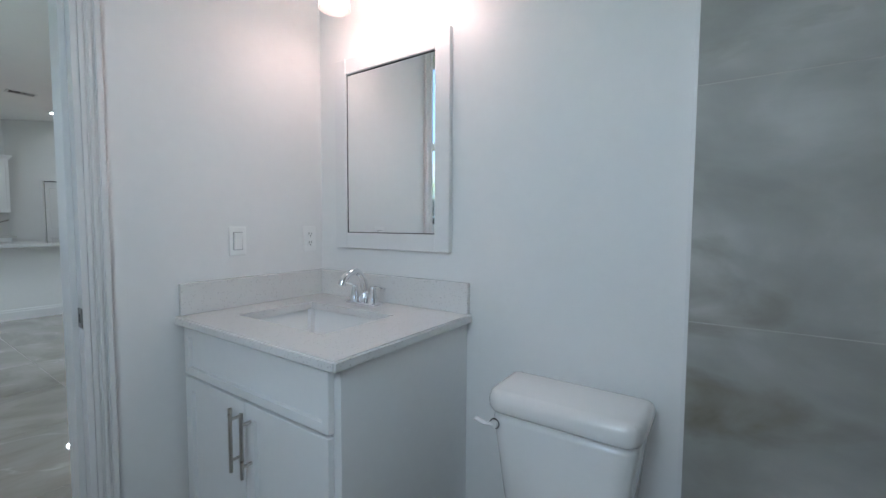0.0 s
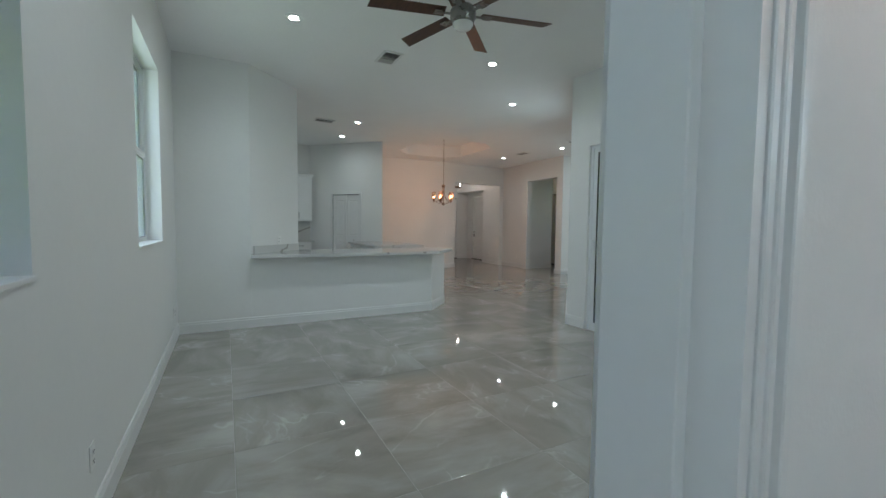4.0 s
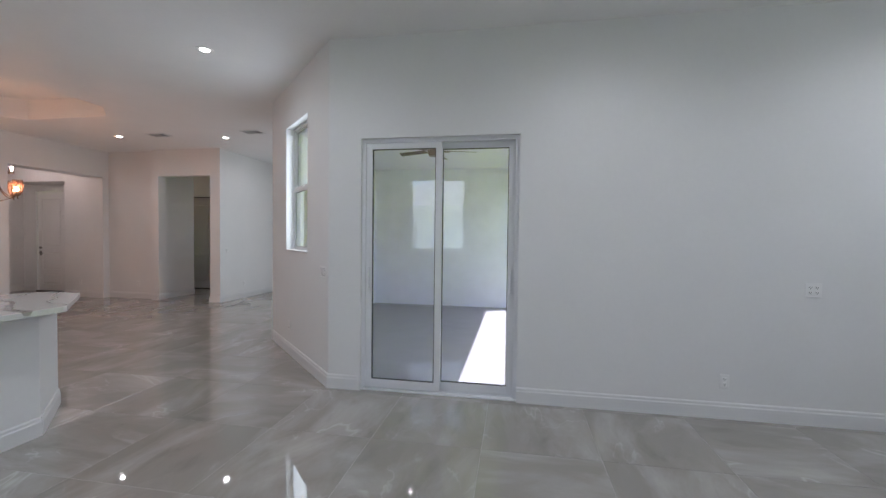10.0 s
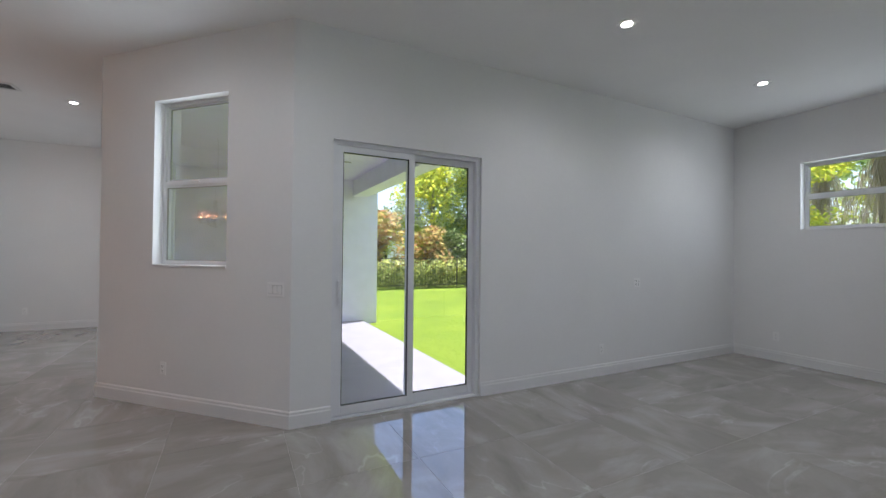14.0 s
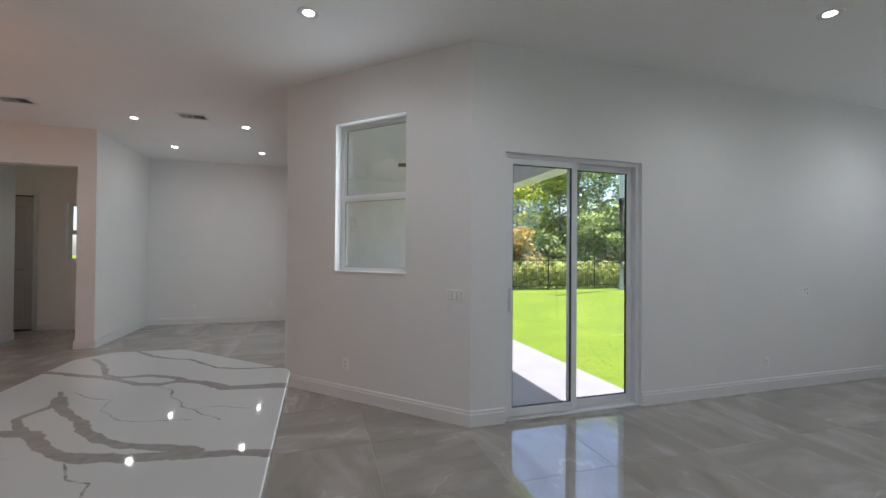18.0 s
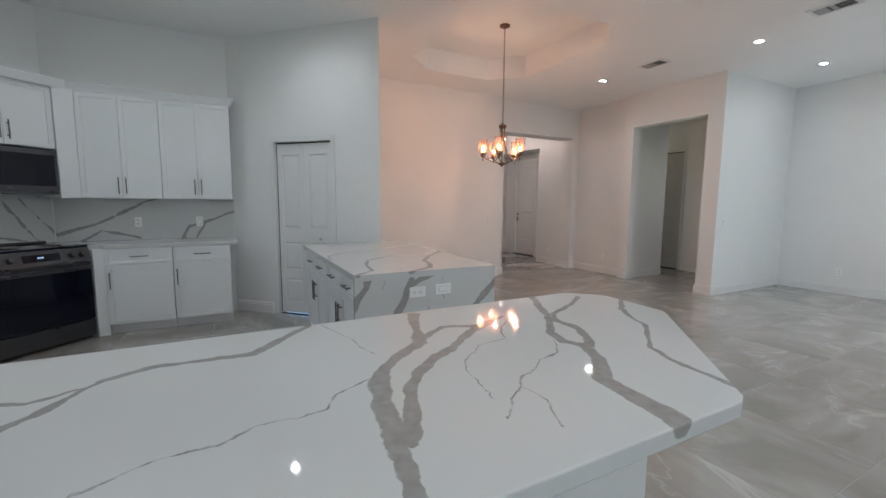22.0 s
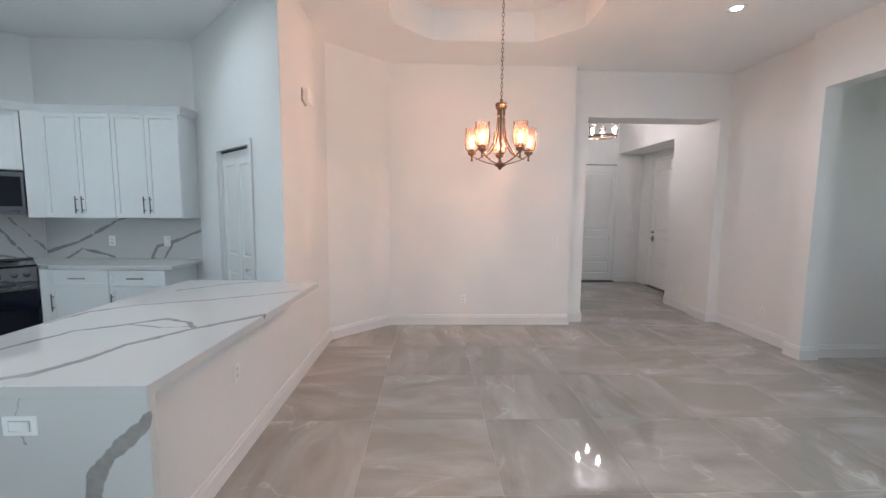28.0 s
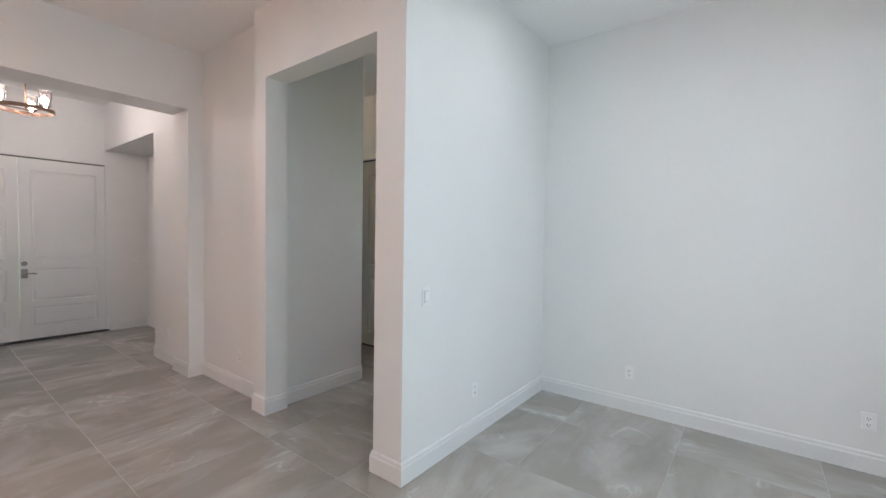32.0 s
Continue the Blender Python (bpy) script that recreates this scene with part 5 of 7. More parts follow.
ck = part("cooktop", box(-0.004, RW + 0.004, 0.03, 0.66, 0.916, 0.938, 0.003), BLACK_GLASS, rg)
for x, y, r in ((0.2, 0.2, 0.11), (0.56, 0.2, 0.09), (0.2, 0.47, 0.09), (0.56, 0.47, 0.11)):
    part("burner_ring", lathe([(r - 0.003, 0.9381), (r - 0.003, 0.9385), (r, 0.9385), (r, 0.9381)], 32, (x, y, 0)), STEEL_PULL, ck)
part("back_trim", box(0, RW, 0.63, 0.66, 0.938, 0.955, 0.003), BLACK_STEEL, rg)

# microwave and upper cabinets
um = along((-11.845, 0.395), (-11.29, -0.16), 0) @ pose(0.785, 0, 0, 0, 0, 180)
mw = thing("microwave", "black over-the-range microwave oven", "microwave", um @ Matrix.Translation((0.010, 0, 0)))
part("body", box(0, 0.762, 0.02, 0.38, 1.425, 1.85, 0.003), BLACK_STEEL, mw)
mdoor = part("door", box(0.002, 0.76, -0.02, 0.02, 1.455, 1.848, 0.004), BLACK_STEEL, mw)
part("door_window", box(0.045, 0.735, -0.0225, -0.018, 1.505, 1.800, 0.002), BLACK_GLASS, mdoor)
part("badge", box(0.365, 0.40, -0.0215, -0.0195, 1.478, 1.486), STEEL_PULL, mdoor)
part("vent_grille", box(0.002, 0.76, -0.012, 0.02, 1.426, 1.452, 0.002), BLACK_STEEL, mw)
GU = "kitchen upper cabinets"


def pair(w, z0, z1):
    return [(0, w / 2, z0, z1, "cabinet_door", "r"), (w / 2, w, z0, z1, "cabinet_door", "l")]


cabinet("upper_cabinet", um @ Matrix.Translation((0.010, 0.02, 0)), 0.765, 0.34, 1.865, 2.46, pair(0.765, 1.87, 2.45), "white shaker cabinet over the microwave", group=GU)
cabinet("upper_cabinet", pose(-11.9, 0.545, 0, 0, 0, 90), 0.69, 0.298, 1.392, 2.46, pair(0.69, 1.397, 2.45), "tall white shaker upper cabinet with two doors", group=GU)
cabinet("upper_cabinet", pose(-11.9, 1.237, 0, 0, 0, 90), 0.675, 0.298, 1.392, 2.46, pair(0.675, 1.397, 2.45), "tall white shaker upper cabinet beside the pantry", group=GU)
part("filler", prism([(-11.885, 0.543), (-11.832, 0.402), (-12.05, 0.18), (-12.19, 0.41), (-12.19, 0.543)], 1.392, 2.46), CABINET, thing("cabinet_filler", "white filler between upper cabinets", "cabinet"))
cabinet("upper_cabinet", pose(-10.90, -0.17, 0, 0, 0, 180), 0.30, 0.315, 1.392, 2.46, [(0.0, 0.30, 1.397, 2.45, "cabinet_door", "r")], "narrow white shaker upper cabinet beside the window", group=GU)
part("filler", prism([(-11.202, -0.17), (-11.285, -0.15), (-11.50, -0.36), (-11.45, -0.48), (-11.202, -0.48)], 1.392, 2.46), CABINET, thing("cabinet_filler", "white filler at the corner uppers", "cabinet"))
cabinet("upper_cabinet", pose(-9.06, -0.17, 0, 0, 0, 180), 0.74, 0.315, 1.392, 2.46, pair(0.74, 1.397, 2.45), "white shaker upper cabinet on the other side of the window", group=GU)


def crown(points):
    """Crown moulding along the tops of the uppers; the room lies to the left of the way."""
    pr = ((0.0, 2.455), (0.012, 2.455), (0.020, 2.475), (0.045, 2.515), (0.052, 2.52), (0.052, 2.535), (0.0, 2.535))
    pts = [Vector((*p, 0)) for p in points]
    bm = bmesh.new()
    rings = []
    for i, p in enumerate(pts):
        d0 = (p - pts[i - 1]).normalized() if i else (pts[1] - p).normalized()
        d1 = (pts[i + 1] - p).normalized() if i < len(pts) - 1 else d0
        n0, n1 = Vector((-d0.y, d0.x, 0)), Vector((-d1.y, d1.x, 0))
        mit = (n0 + n1) / max(0.2, 1 + n0.dot(n1))
        rings.append([bm.verts.new(p + mit * u + Vector((0, 0, v))) for u, v in pr])
    for r0, r1 in zip(rings, rings[1:]):
        for k in range(len(pr)):
            bm.faces.new((r0[k], r0[(k + 1) % len(pr)], r1[(k + 1) % len(pr)], r1[k]))
    bm.faces.new(rings[0])
    bm.faces.new(rings[-1][::-1])
    bmesh.ops.recalc_face_normals(bm, faces=bm.faces[:])
    return bm


solid("crown_moulding", crown([(-12.19, 1.915), (-11.9, 1.915), (-11.9, 0.48), (-11.26, -0.16), (-10.90, -0.17), (-10.90, -0.48)]), CABINET, "white crown moulding over the upper cabinets", "moulding")
solid("crown_moulding", crown([(-9.80, -0.48), (-9.80, -0.17), (-9.06, -0.17), (-9.06, -0.48)]), CABINET, "white crown moulding over the window-side cabinet", "moulding")

# island joined to the pantry wall
isl = thing("island", "island with veined quartz waterfall end and white drawers", "kitchen island")
part("countertop", prism([(-8.862, 2.515), (-8.862, 3.54), (-10.775, 3.60), (-10.775, 3.345), (-10.85, 3.268), (-10.85, 2.53)], 0.89, 0.93), QUARTZ_ISL, isl, "white quartz top with grey veins")
part("waterfall_end", box(-8.902, -8.862, 2.515, 3.54, 0.0, 0.8895), QUARTZ_END, isl, "white quartz waterfall panel with grey veins")
part("knee_wall", box(-10.774, -8.903, 3.20, 3.34, 0.0, 0.888), WALL, isl, "white painted back")
for k in range(2):
    w = 0.90
    cabinet("island_cabinet", pose(-10.74 + k * 0.915, 2.57, 0), w, 0.60, 0, 0.888, [(0, w / 2, 0.725, 0.885, "drawer_front", "h"), (w / 2, w, 0.725, 0.885, "drawer_front", "h"), (0, w / 2, 0.105, 0.725, "cabinet_door", "r"), (w / 2, w, 0.105, 0.725, "cabinet_door", "l")], "white shaker island cabinet with two drawers and doors", True, "island cabinets")


# ---- lamps, vents and fans ----
def can_light():
    ob = thing("recessed_light", "white round recessed ceiling light, switched on", "ceiling light", group="recessed ceiling lights")
    part("trim_ring", lathe([(0.052, -0.001), (0.055, -0.006), (0.078, -0.006), (0.083, -0.001), (0.083, 0.0)], 28), TRIM, ob, "", True)
    part("baffle", lathe([(0.041, -0.002), (0.0515, -0.005), (0.0515, -0.001), (0.041, -0.001), (0.041, -0.002)], 28), TRIM, ob, "", True)
    part("lens", lathe([(0.001, -0.003), (0.040, -0.003), (0.040, -0.001)], 28), LENS, ob, "bright frosted lens", True)
    return ob


CANS = [(-5.66, 0.64), (-5.66, 2.93), (-3.13, 2.98), (-0.86, 3.09), (-3.13, 0.64), (-6.88, 4.16), (-9.31, 2.32), (-10.72, 2.36), (-11.22, 7.16), (-9.23, 7.50), (-7.83, 7.50), (-9.22, 9.13), (-7.81, 9.16), (-9.31, 0.75), (-10.72, 0.80)]
proto = None
BEAMS = {}
for zone, gain in (("living", 0.76), ("corner", 0.48), ("kitchen", 0.29), ("nook", 0.175), ("dining", 0.32)):
    beam = bpy.data.lights.new("can_beam_" + zone, "SPOT")
    beam.energy, beam.color, beam.spot_size, beam.spot_blend, beam.shadow_soft_size = CAN_W * gain, (0.97, 0.97, 1.0), radians(165), 1.0, 0.022
    BEAMS[zone] = beam
for x, y in CANS:
    m = pose(x, y, CEIL)
    if proto is None:
        proto = can_light()
        proto.matrix_basis = m
    else:
        copy_thing(proto, m)
    lamp = new("can_beam", BEAMS["corner" if y > 4 and x > -7 else "living" if x > -7 else "kitchen" if y < 4 else "dining" if x < -10 else "nook"])
    lamp.matrix_basis = pose(x, y, CEIL - 0.02)


def ceiling_vent(x, y, rz):
    ob = thing("ceiling_vent", "white louvred air vent in the ceiling", "air vent", pose(x, y, CEIL, 0, 0, rz), "ceiling vents")
    part("backing", box(-0.15, 0.15, -0.085, 0.085, -0.004, -0.001), SLOT, ob, "dark duct opening")
    part("frame", join(box(-0.185, 0.185, -0.12, -0.085, -0.011, 0, 0.003, 1), box(-0.185, 0.185, 0.085, 0.12, -0.011, 0, 0.003, 1), box(-0.185, -0.15, -0.085, 0.085, -0.011, 0, 0.003, 1), box(0.15, 0.185, -0.085, 0.085, -0.011, 0, 0.003, 1)), TRIM, ob)
    part("cross_bar", box(-0.020, 0.020, -0.085, 0.085, -0.010, -0.004), VENT_GREY, ob)
    for sgn in (-1, 1):
        for k in range(5):
            x0 = sgn * (0.05 + 0.022 * k)
            part("slat", moved(box(-0.008, 0.008, -0.085, 0.085, -0.001, 0.001), Matrix.Translation((x0, 0, -0.009)) @ Matrix.Rotation(radians(38 * sgn), 4, "Y")), VENT_GREY, ob)


for v in ((-6.10, 1.76, 0), (-2.72, 1.85, 0), (-9.47, 1.72, 90), (-10.33, 7.14, 0), (-8.43, 7.16, 0)):
    ceiling_vent(*v)


def ceiling_fan(m, blades, length, turn, label, drop, wood, metal, light=True):
    ob = thing("ceiling_fan", label, "ceiling fan", m)
    part("canopy", lathe([(0.07, 0.0), (0.068, -0.03), (0.03, -0.06), (0.015, -0.062)], 24), metal, ob, "", True)
    part("downrod", tube([(0, 0, -0.05), (0, 0, -drop + 0.07)], 0.013), metal, ob, "", True)
    part("motor", lathe([(0.03, -drop + 0.10), (0.085, -drop + 0.085), (0.105, -drop + 0.05), (0.105, -drop + 0.0), (0.09, -drop - 0.025), (0.088, -drop - 0.045)], 32), metal, ob, "", True)
    if light:
        part("light_dome", lathe([(0.083, -drop - 0.045), (0.082, -drop - 0.06), (0.062, -drop - 0.085), (0.03, -drop - 0.097), (0.001, -drop - 0.10)], 28), OPAL, ob, "frosted glass dome, unlit", True)
    for k in range(blades):
        r = Matrix.Rotation(radians(turn + 360 / blades * k), 4, "Z")
        arm = part("blade_arm", moved(join(box(0.08, 0.20, -0.014, 0.014, -drop + 0.018, -drop + 0.026, 0.003), box(0.17, 0.24, -0.035, 0.035, -drop + 0.020, -drop + 0.026, 0.003)), r), metal, ob)
        bl = bmesh.new()
        lo = [bl.verts.new(p) for p in ((0.15, -0.055, 0), (length, -0.062, 0), (length - 0.03, 0.062, 0), (0.15, 0.055, 0))]
        hi = [bl.verts.new(v.co + Vector((0, 0, 0.007))) for v in lo]
        bl.faces.new(lo[::-1])
        bl.faces.new(hi)
        for i in range(4):
            bl.faces.new((lo[i], lo[(i + 1) % 4], hi[(i + 1) % 4], hi[i]))
        bmesh.ops.bevel(bl, geom=bl.edges[:], offset=0.002, segments=1, affect="EDGES")
        part("blade", moved(bl, r @ Matrix.Translation((0, 0, -drop + 0.03)) @ Matrix.Rotation(radians(11), 4, "X")), wood, arm, "dark walnut blade")
    return ob


ceiling_fan(pose(-4.37, 1.755, CEIL), 6, 0.76, 16, "dark nickel ceiling fan with six walnut blades", 0.29, WALNUT, FAN_NICKEL)


def chandelier():
    ob = thing("chandelier", "bronze five-arm chandelier with seeded glass shades, lit", "chandelier", pose(-10.93, 5.06, 0))
    part("canopy", lathe([(0.065, TRAY), (0.063, TRAY - 0.018), (0.02, TRAY - 0.035), (0.008, TRAY - 0.045)], 24), BRONZE, ob, "", True)
    links = []
    n = 34
    for k in range(n):
        z = 2.40 + (TRAY - 0.05 - 2.40) * (k + 0.5) / n
        ring = [(0.009 * math.cos(a), 0.0, z + 0.022 * math.sin(a)) for a in [2 * math.pi * i / 10 for i in range(11)]]
        links.append(moved(tube(ring, 0.0026, 5), Matrix.Rotation(radians(90 * (k % 2)), 4, "Z")))
    part("chain", join(*links), BRONZE, ob, "bronze link chain", True)
    part("top_cap", lathe([(0.010, 2.41), (0.014, 2.385), (0.048, 2.374), (0.050, 2.358), (0.044, 2.350), (0.046, 2.342), (0.040, 2.330)], 24), BRONZE, ob, "", True)
    part("stem", lathe([(0.008, 2.34), (0.008, 1.915), (0.030, 1.900), (0.050, 1.886), (0.044, 1.876), (0.018, 1.862), (0.010, 1.848), (0.002, 1.842)], 20), BRONZE, ob, "", True)
    for k in range(5):
        r = Matrix.Rotation(radians(72 * k + 28), 4, "Z")
        low = r @ Matrix.Translation((0, 0, -0.03))
        arm = part("arm", moved(tube(smoothed([(0.030, 0, 2.345), (0.031, 0, 2.22), (0.048, 0, 2.10), (0.110, 0, 1.995), (0.190, 0, 1.940), (0.215, 0, 1.948)]), 0.0085, 8, 0.6), r), BRONZE, ob, "", True)
        part("lower_arm", moved(tube(smoothed([(0.030, 0, 1.885), (0.11, 0, 1.905), (0.190, 0, 1.935), (0.248, 0, 1.972)]), 0.0075, 8, 0.6), r), BRONZE, arm, "", True)
        part("cup", moved(lathe([(0.004, 1.950), (0.009, 1.956), (0.007, 1.985), (0.012, 1.995), (0.034, 2.010), (0.036, 2.026), (0.030, 2.030)], 20, (0.248, 0, 0)), low), BRONZE, arm, "", True)
        part("candle", moved(lathe([(0.013, 2.030), (0.013, 2.062)], 12, (0.248, 0, 0)), low), BRONZE, arm)
        part("filament", moved(lathe([(0.006, 2.066), (0.013, 2.074), (0.016, 2.088), (0.011, 2.102), (0.003, 2.112)], 12, (0.248, 0, 0)), low), BULB_WARM, arm, "glowing warm filament", True)
        part("bulb", moved(lathe([(0.010, 2.063), (0.021, 2.085), (0.025, 2.108), (0.020, 2.134)], 16, (0.248, 0, 0)), low), STREAK_BULB, arm, "glass candle bulb with added mottling that throws streaks on the walls", True)
        # made-up tip: covers the upward light so the tray ceiling is toned
        part("filter_tip", moved(lathe([(0.020, 2.1345), (0.008, 2.158), (0.001, 2.162)], 16, (0.248, 0, 0)), low), TRAY_FILTER, arm, "added bulb tip that tones the light thrown up on the tray", True)
        part("shade", moved(lathe([(0.028, 2.031), (0.044, 2.037), (0.055, 2.060), (0.060, 2.10), (0.059, 2.15), (0.055, 2.195), (0.056, 2.222), (0.0545, 2.222), (0.0535, 2.195), (0.0575, 2.15), (0.0585, 2.10), (0.0535, 2.062), (0.043, 2.0395), (0.028, 2.034)], 28, (0.248, 0, 0)), low), SHADE, arm, "seeded clear glass shade", True)
        at = low @ Vector((0.248, 0, 2.113))
        li = bpy.data.lights.get("candle_glow") or bpy.data.lights.new("candle_glow", "POINT")
        li.energy, li.color, li.shadow_soft_size = BULB_W, (1.0, 0.52, 0.31), 0.0015
        lo = new("candle_glow", li)
        lo.matrix_basis = pose(-10.93 + at.x, 5.06 + at.y, at.z + 0.008)


chandelier()

fl = thing("foyer_light", "dark bronze ring ceiling light with clear glass shades, lit", "ceiling light", pose(-14.32, 7.31, 0.03))
part("canopy", lathe([(0.07, CEIL - 0.03), (0.068, CEIL - 0.05), (0.012, CEIL - 0.06)], 24), BRONZE, fl, "", True)
part("stem", tube([(0, 0, CEIL - 0.05), (0, 0, 2.66)], 0.008), BRONZE, fl, "", True)
part("ring", lathe([(0.205, 2.655), (0.205, 2.690), (0.222, 2.690), (0.222, 2.655), (0.205, 2.655)], 40), BRONZE, fl, "dark ring", True)
part("spokes", join(*[moved(tube([(0, 0, 2.672), (0.21, 0, 2.672)], 0.006, 8), Matrix.Rotation(radians(120 * k + 40), 4, "Z")) for k in range(3)]), BRONZE, fl)
soft = bpy.data.lights.new("foyer_glow", "POINT")
soft.energy, soft.color, soft.shadow_soft_size = 1.5, (1.0, 0.84, 0.80), 0.03
for k in range(3):
    r = Matrix.Rotation(radians(120 * k + 40), 4, "Z")
    part("shade", moved(lathe([(0.030, 2.70), (0.045, 2.71), (0.050, 2.80), (0.052, 2.86), (0.0505, 2.86), (0.0485, 2.80), (0.043, 2.712), (0.030, 2.702)], 24, (0.192, 0, 0)), r), CLEAR_SHADE, fl, "clear glass shade", True)
    part("bulb", moved(lathe([(0.012, 2.70), (0.014, 2.725), (0.026, 2.76), (0.024, 2.785), (0.004, 2.80)], 14, (0.192, 0, 0)), r), BULB_SOFT, fl, "glowing bulb", True)
    at = r @ Vector((0.192, 0, 2.83))
    new("foyer_glow", soft).matrix_basis = pose(-14.32 + at.x, 7.31 + at.y, at.z + 0.03)

# unseen warm lamp and dome, added out of view to warm the hall door
warm = bpy.data.lights.new("hall_fill_glow", "POINT")
warm.energy, warm.color, warm.shadow_soft_size = 0.45, (1.0, 0.60, 0.42), 0.08
dome = thing("flush_light", "added unseen dome light that warms the hall door", "ceiling light", pose(-13.0, 9.6, CEIL))
part("base", lathe([(0.13, 0.0), (0.13, -0.02), (0.12, -0.03)], 24), NICKEL, dome, "", True)
part("dome", lathe([(0.12, -0.03), (0.10, -0.07), (0.05, -0.095), (0.001, -0.10)], 24), FILL_DOME, dome, "added glowing dome, out of view", True)
new("hall_fill_glow", warm).matrix_basis = pose(-13.0, 9.6, CEIL - 0.2)


# small chime box high on the dining wall
chime = thing("door_chime", "small white door chime box high on the dining wall", "door chime", pose(-11.42, 3.34, 2.465))
part("cover", box(-0.085, 0.085, 0.004, 0.05, 0.0, 0.115, 0.004), PLATE, chime)
part("base", box(-0.075, 0.075, 0.0, 0.004, 0.005, 0.110), GAP_GREY, chime)


# ---- switches and outlets ----
def plate(m, kind, gangs=1, label=""):
    """Wall plate; local x across, y into the wall, z up, centred."""
    w = 0.070 + 0.046 * (gangs - 1)
    ob = thing("wall_switch" if kind == "switch" else "wall_outlet", label or ("white rocker switch plate on the wall" if kind == "switch" else "white duplex outlet on the wall"), "light switch" if kind == "switch" else "power outlet", m)
    part("plate", box(-w / 2, w / 2, -0.006, 0.0, -0.057, 0.057, 0.003), PLATE, ob)
    for g in range(gangs):
        cx = (g - (gangs - 1) / 2) * 0.046
        if kind == "switch":
            part("gap", box(cx - 0.0195, cx + 0.0195, -0.0068, -0.005, -0.036, 0.036), GAP_GREY, ob)
            part("rocker", moved(box(-0.0165, 0.0165, -0.006, 0.0, -0.033, 0.033, 0.0015), Matrix.Translation((cx, -0.0055, 0)) @ Matrix.Rotation(radians(4), 4, "X")), PLATE, ob)
        else:
            for z in (-0.020, 0.020):
                r = part("receptacle", moved(box(-0.016, 0.016, -0.0025, 0.0, -0.014, 0.014, 0.002), Matrix.Translation((cx, -0.006, z))), PLATE, ob)
                part("slots", join(box(cx - 0.0085, cx - 0.0055, -0.0095, -0.0078, z - 0.002, z + 0.008), box(cx + 0.0055, cx + 0.0085, -0.0095, -0.0078, z - 0.001, z + 0.007), box(cx - 0.0025, cx + 0.0025, -0.0095, -0.0078, z - 0.011, z - 0.006)), SLOT, r)
    return ob


# y of a plate points into the wall
plate(pose(-1.60, 0.882, 1.122, 0, 0, 90), "switch", label="white rocker switch beside the vanity")
plate(pose(-1.60, 1.225, 1.124, 0, 0, 90), "outlet", label="white duplex outlet beside the mirror")
plate(pose(-3.60, -0.49, 0.33, 0, 0, 180), "outlet")
plate(pose(-6.75, -0.49, 0.33, 0, 0, 180), "outlet")
plate(pose(-2.11, 4.15, 0.305, 0, 0, 0), "outlet")
plate(pose(-1.50, 4.15, 1.07, 0, 0, 0), "outlet", 2, "white double plate high on the wall")
plate(pose(0.60, 3.62, 0.33, 0, 0, -90), "outlet")
dn = -45
plate(pose(-5.655, 4.255, 1.10, 0, 0, dn), "switch", 3, "white three-gang switch plate near the patio door")
plate(pose(-6.515, 5.115, 0.35, 0, 0, dn), "outlet")
plate(pose(-9.99, 8.505, 1.105, 0, 0, 90), "switch")
plate(pose(-9.99, 9.085, 0.35, 0, 0, 90), "outlet")
plate(pose(-9.19, 10.29, 0.335, 0, 0, 0), "outlet")
plate(pose(-7.75, 10.29, 0.33, 0, 0, 0), "outlet")
plate(pose(-12.78, 6.11, 1.09, 0, 0, 90), "switch")
plate(pose(-12.78, 4.92, 0.34, 0, 0, 90), "outlet")
plate(pose(-12.15, 8.42, 0.33, 0, 0, 0), "outlet")
plate(pose(-13.60, 8.33, 0.33, 0, 0, 0), "outlet")
plate(pose(-15.95, 8.70, 1.07, 0, 0, 90), "switch", label="white rocker switch beside the front door")
plate(pose(-12.184, 0.95, 1.13, 0, 0, 90), "outlet", label="white outlet on the quartz splashback")
plate(pose(-12.184, 1.55, 1.13, 0, 0, 90), "switch", label="white switch on the quartz splashback")
plate(pose(-7.50, 0.682, 1.10, 0, 0, 135), "outlet", label="white outlet over the bar top")
plate(pose(-9.9, 3.34, 0.55, 0, 0, 180), "outlet", label="white outlet on the island back")
plate(pose(-8.862, 2.93, 0.79, 0, 90, 90), "outlet", label="white outlet set sideways in the quartz panel")
plate(pose(-8.862, 3.12, 0.795, 0, 90, 90), "switch", label="white switch set sideways in the quartz panel")

# ---- bathroom ----
van = thing("vanity", "white shaker vanity with speckled quartz top and sink", "vanity", pose(-1.597, 1.297, 0))
VW, VD, VT = 0.828, 0.64, 0.862
part("body", box(0.01, VW - 0.02, -VD + 0.03, 0.0, 0.09, VT - 0.215), CABINET, van)
part("sink_rim", holed_slab(0.01, VW - 0.02, -VD + 0.03, 0.0, 0.125, 0.65, -0.535, -0.155, VT - 0.2145, VT - 0.032), CABINET, van)
part("toe_kick", box(0.01, VW - 0.02, -VD + 0.09, 0.0, 0.0, 0.09), CABINET, van)
part("side_panel", box(VW - 0.02, VW - 0.012, -VD + 0.03, 0.0, 0.0, VT - 0.032), CABINET, van)
part("drawer_front", moved(shaker(VW - 0.06, 0.165), Matrix.Translation((0.025, -VD + 0.029, VT - 0.205))), CABINET, van)
dw2 = (VW - 0.062) / 2
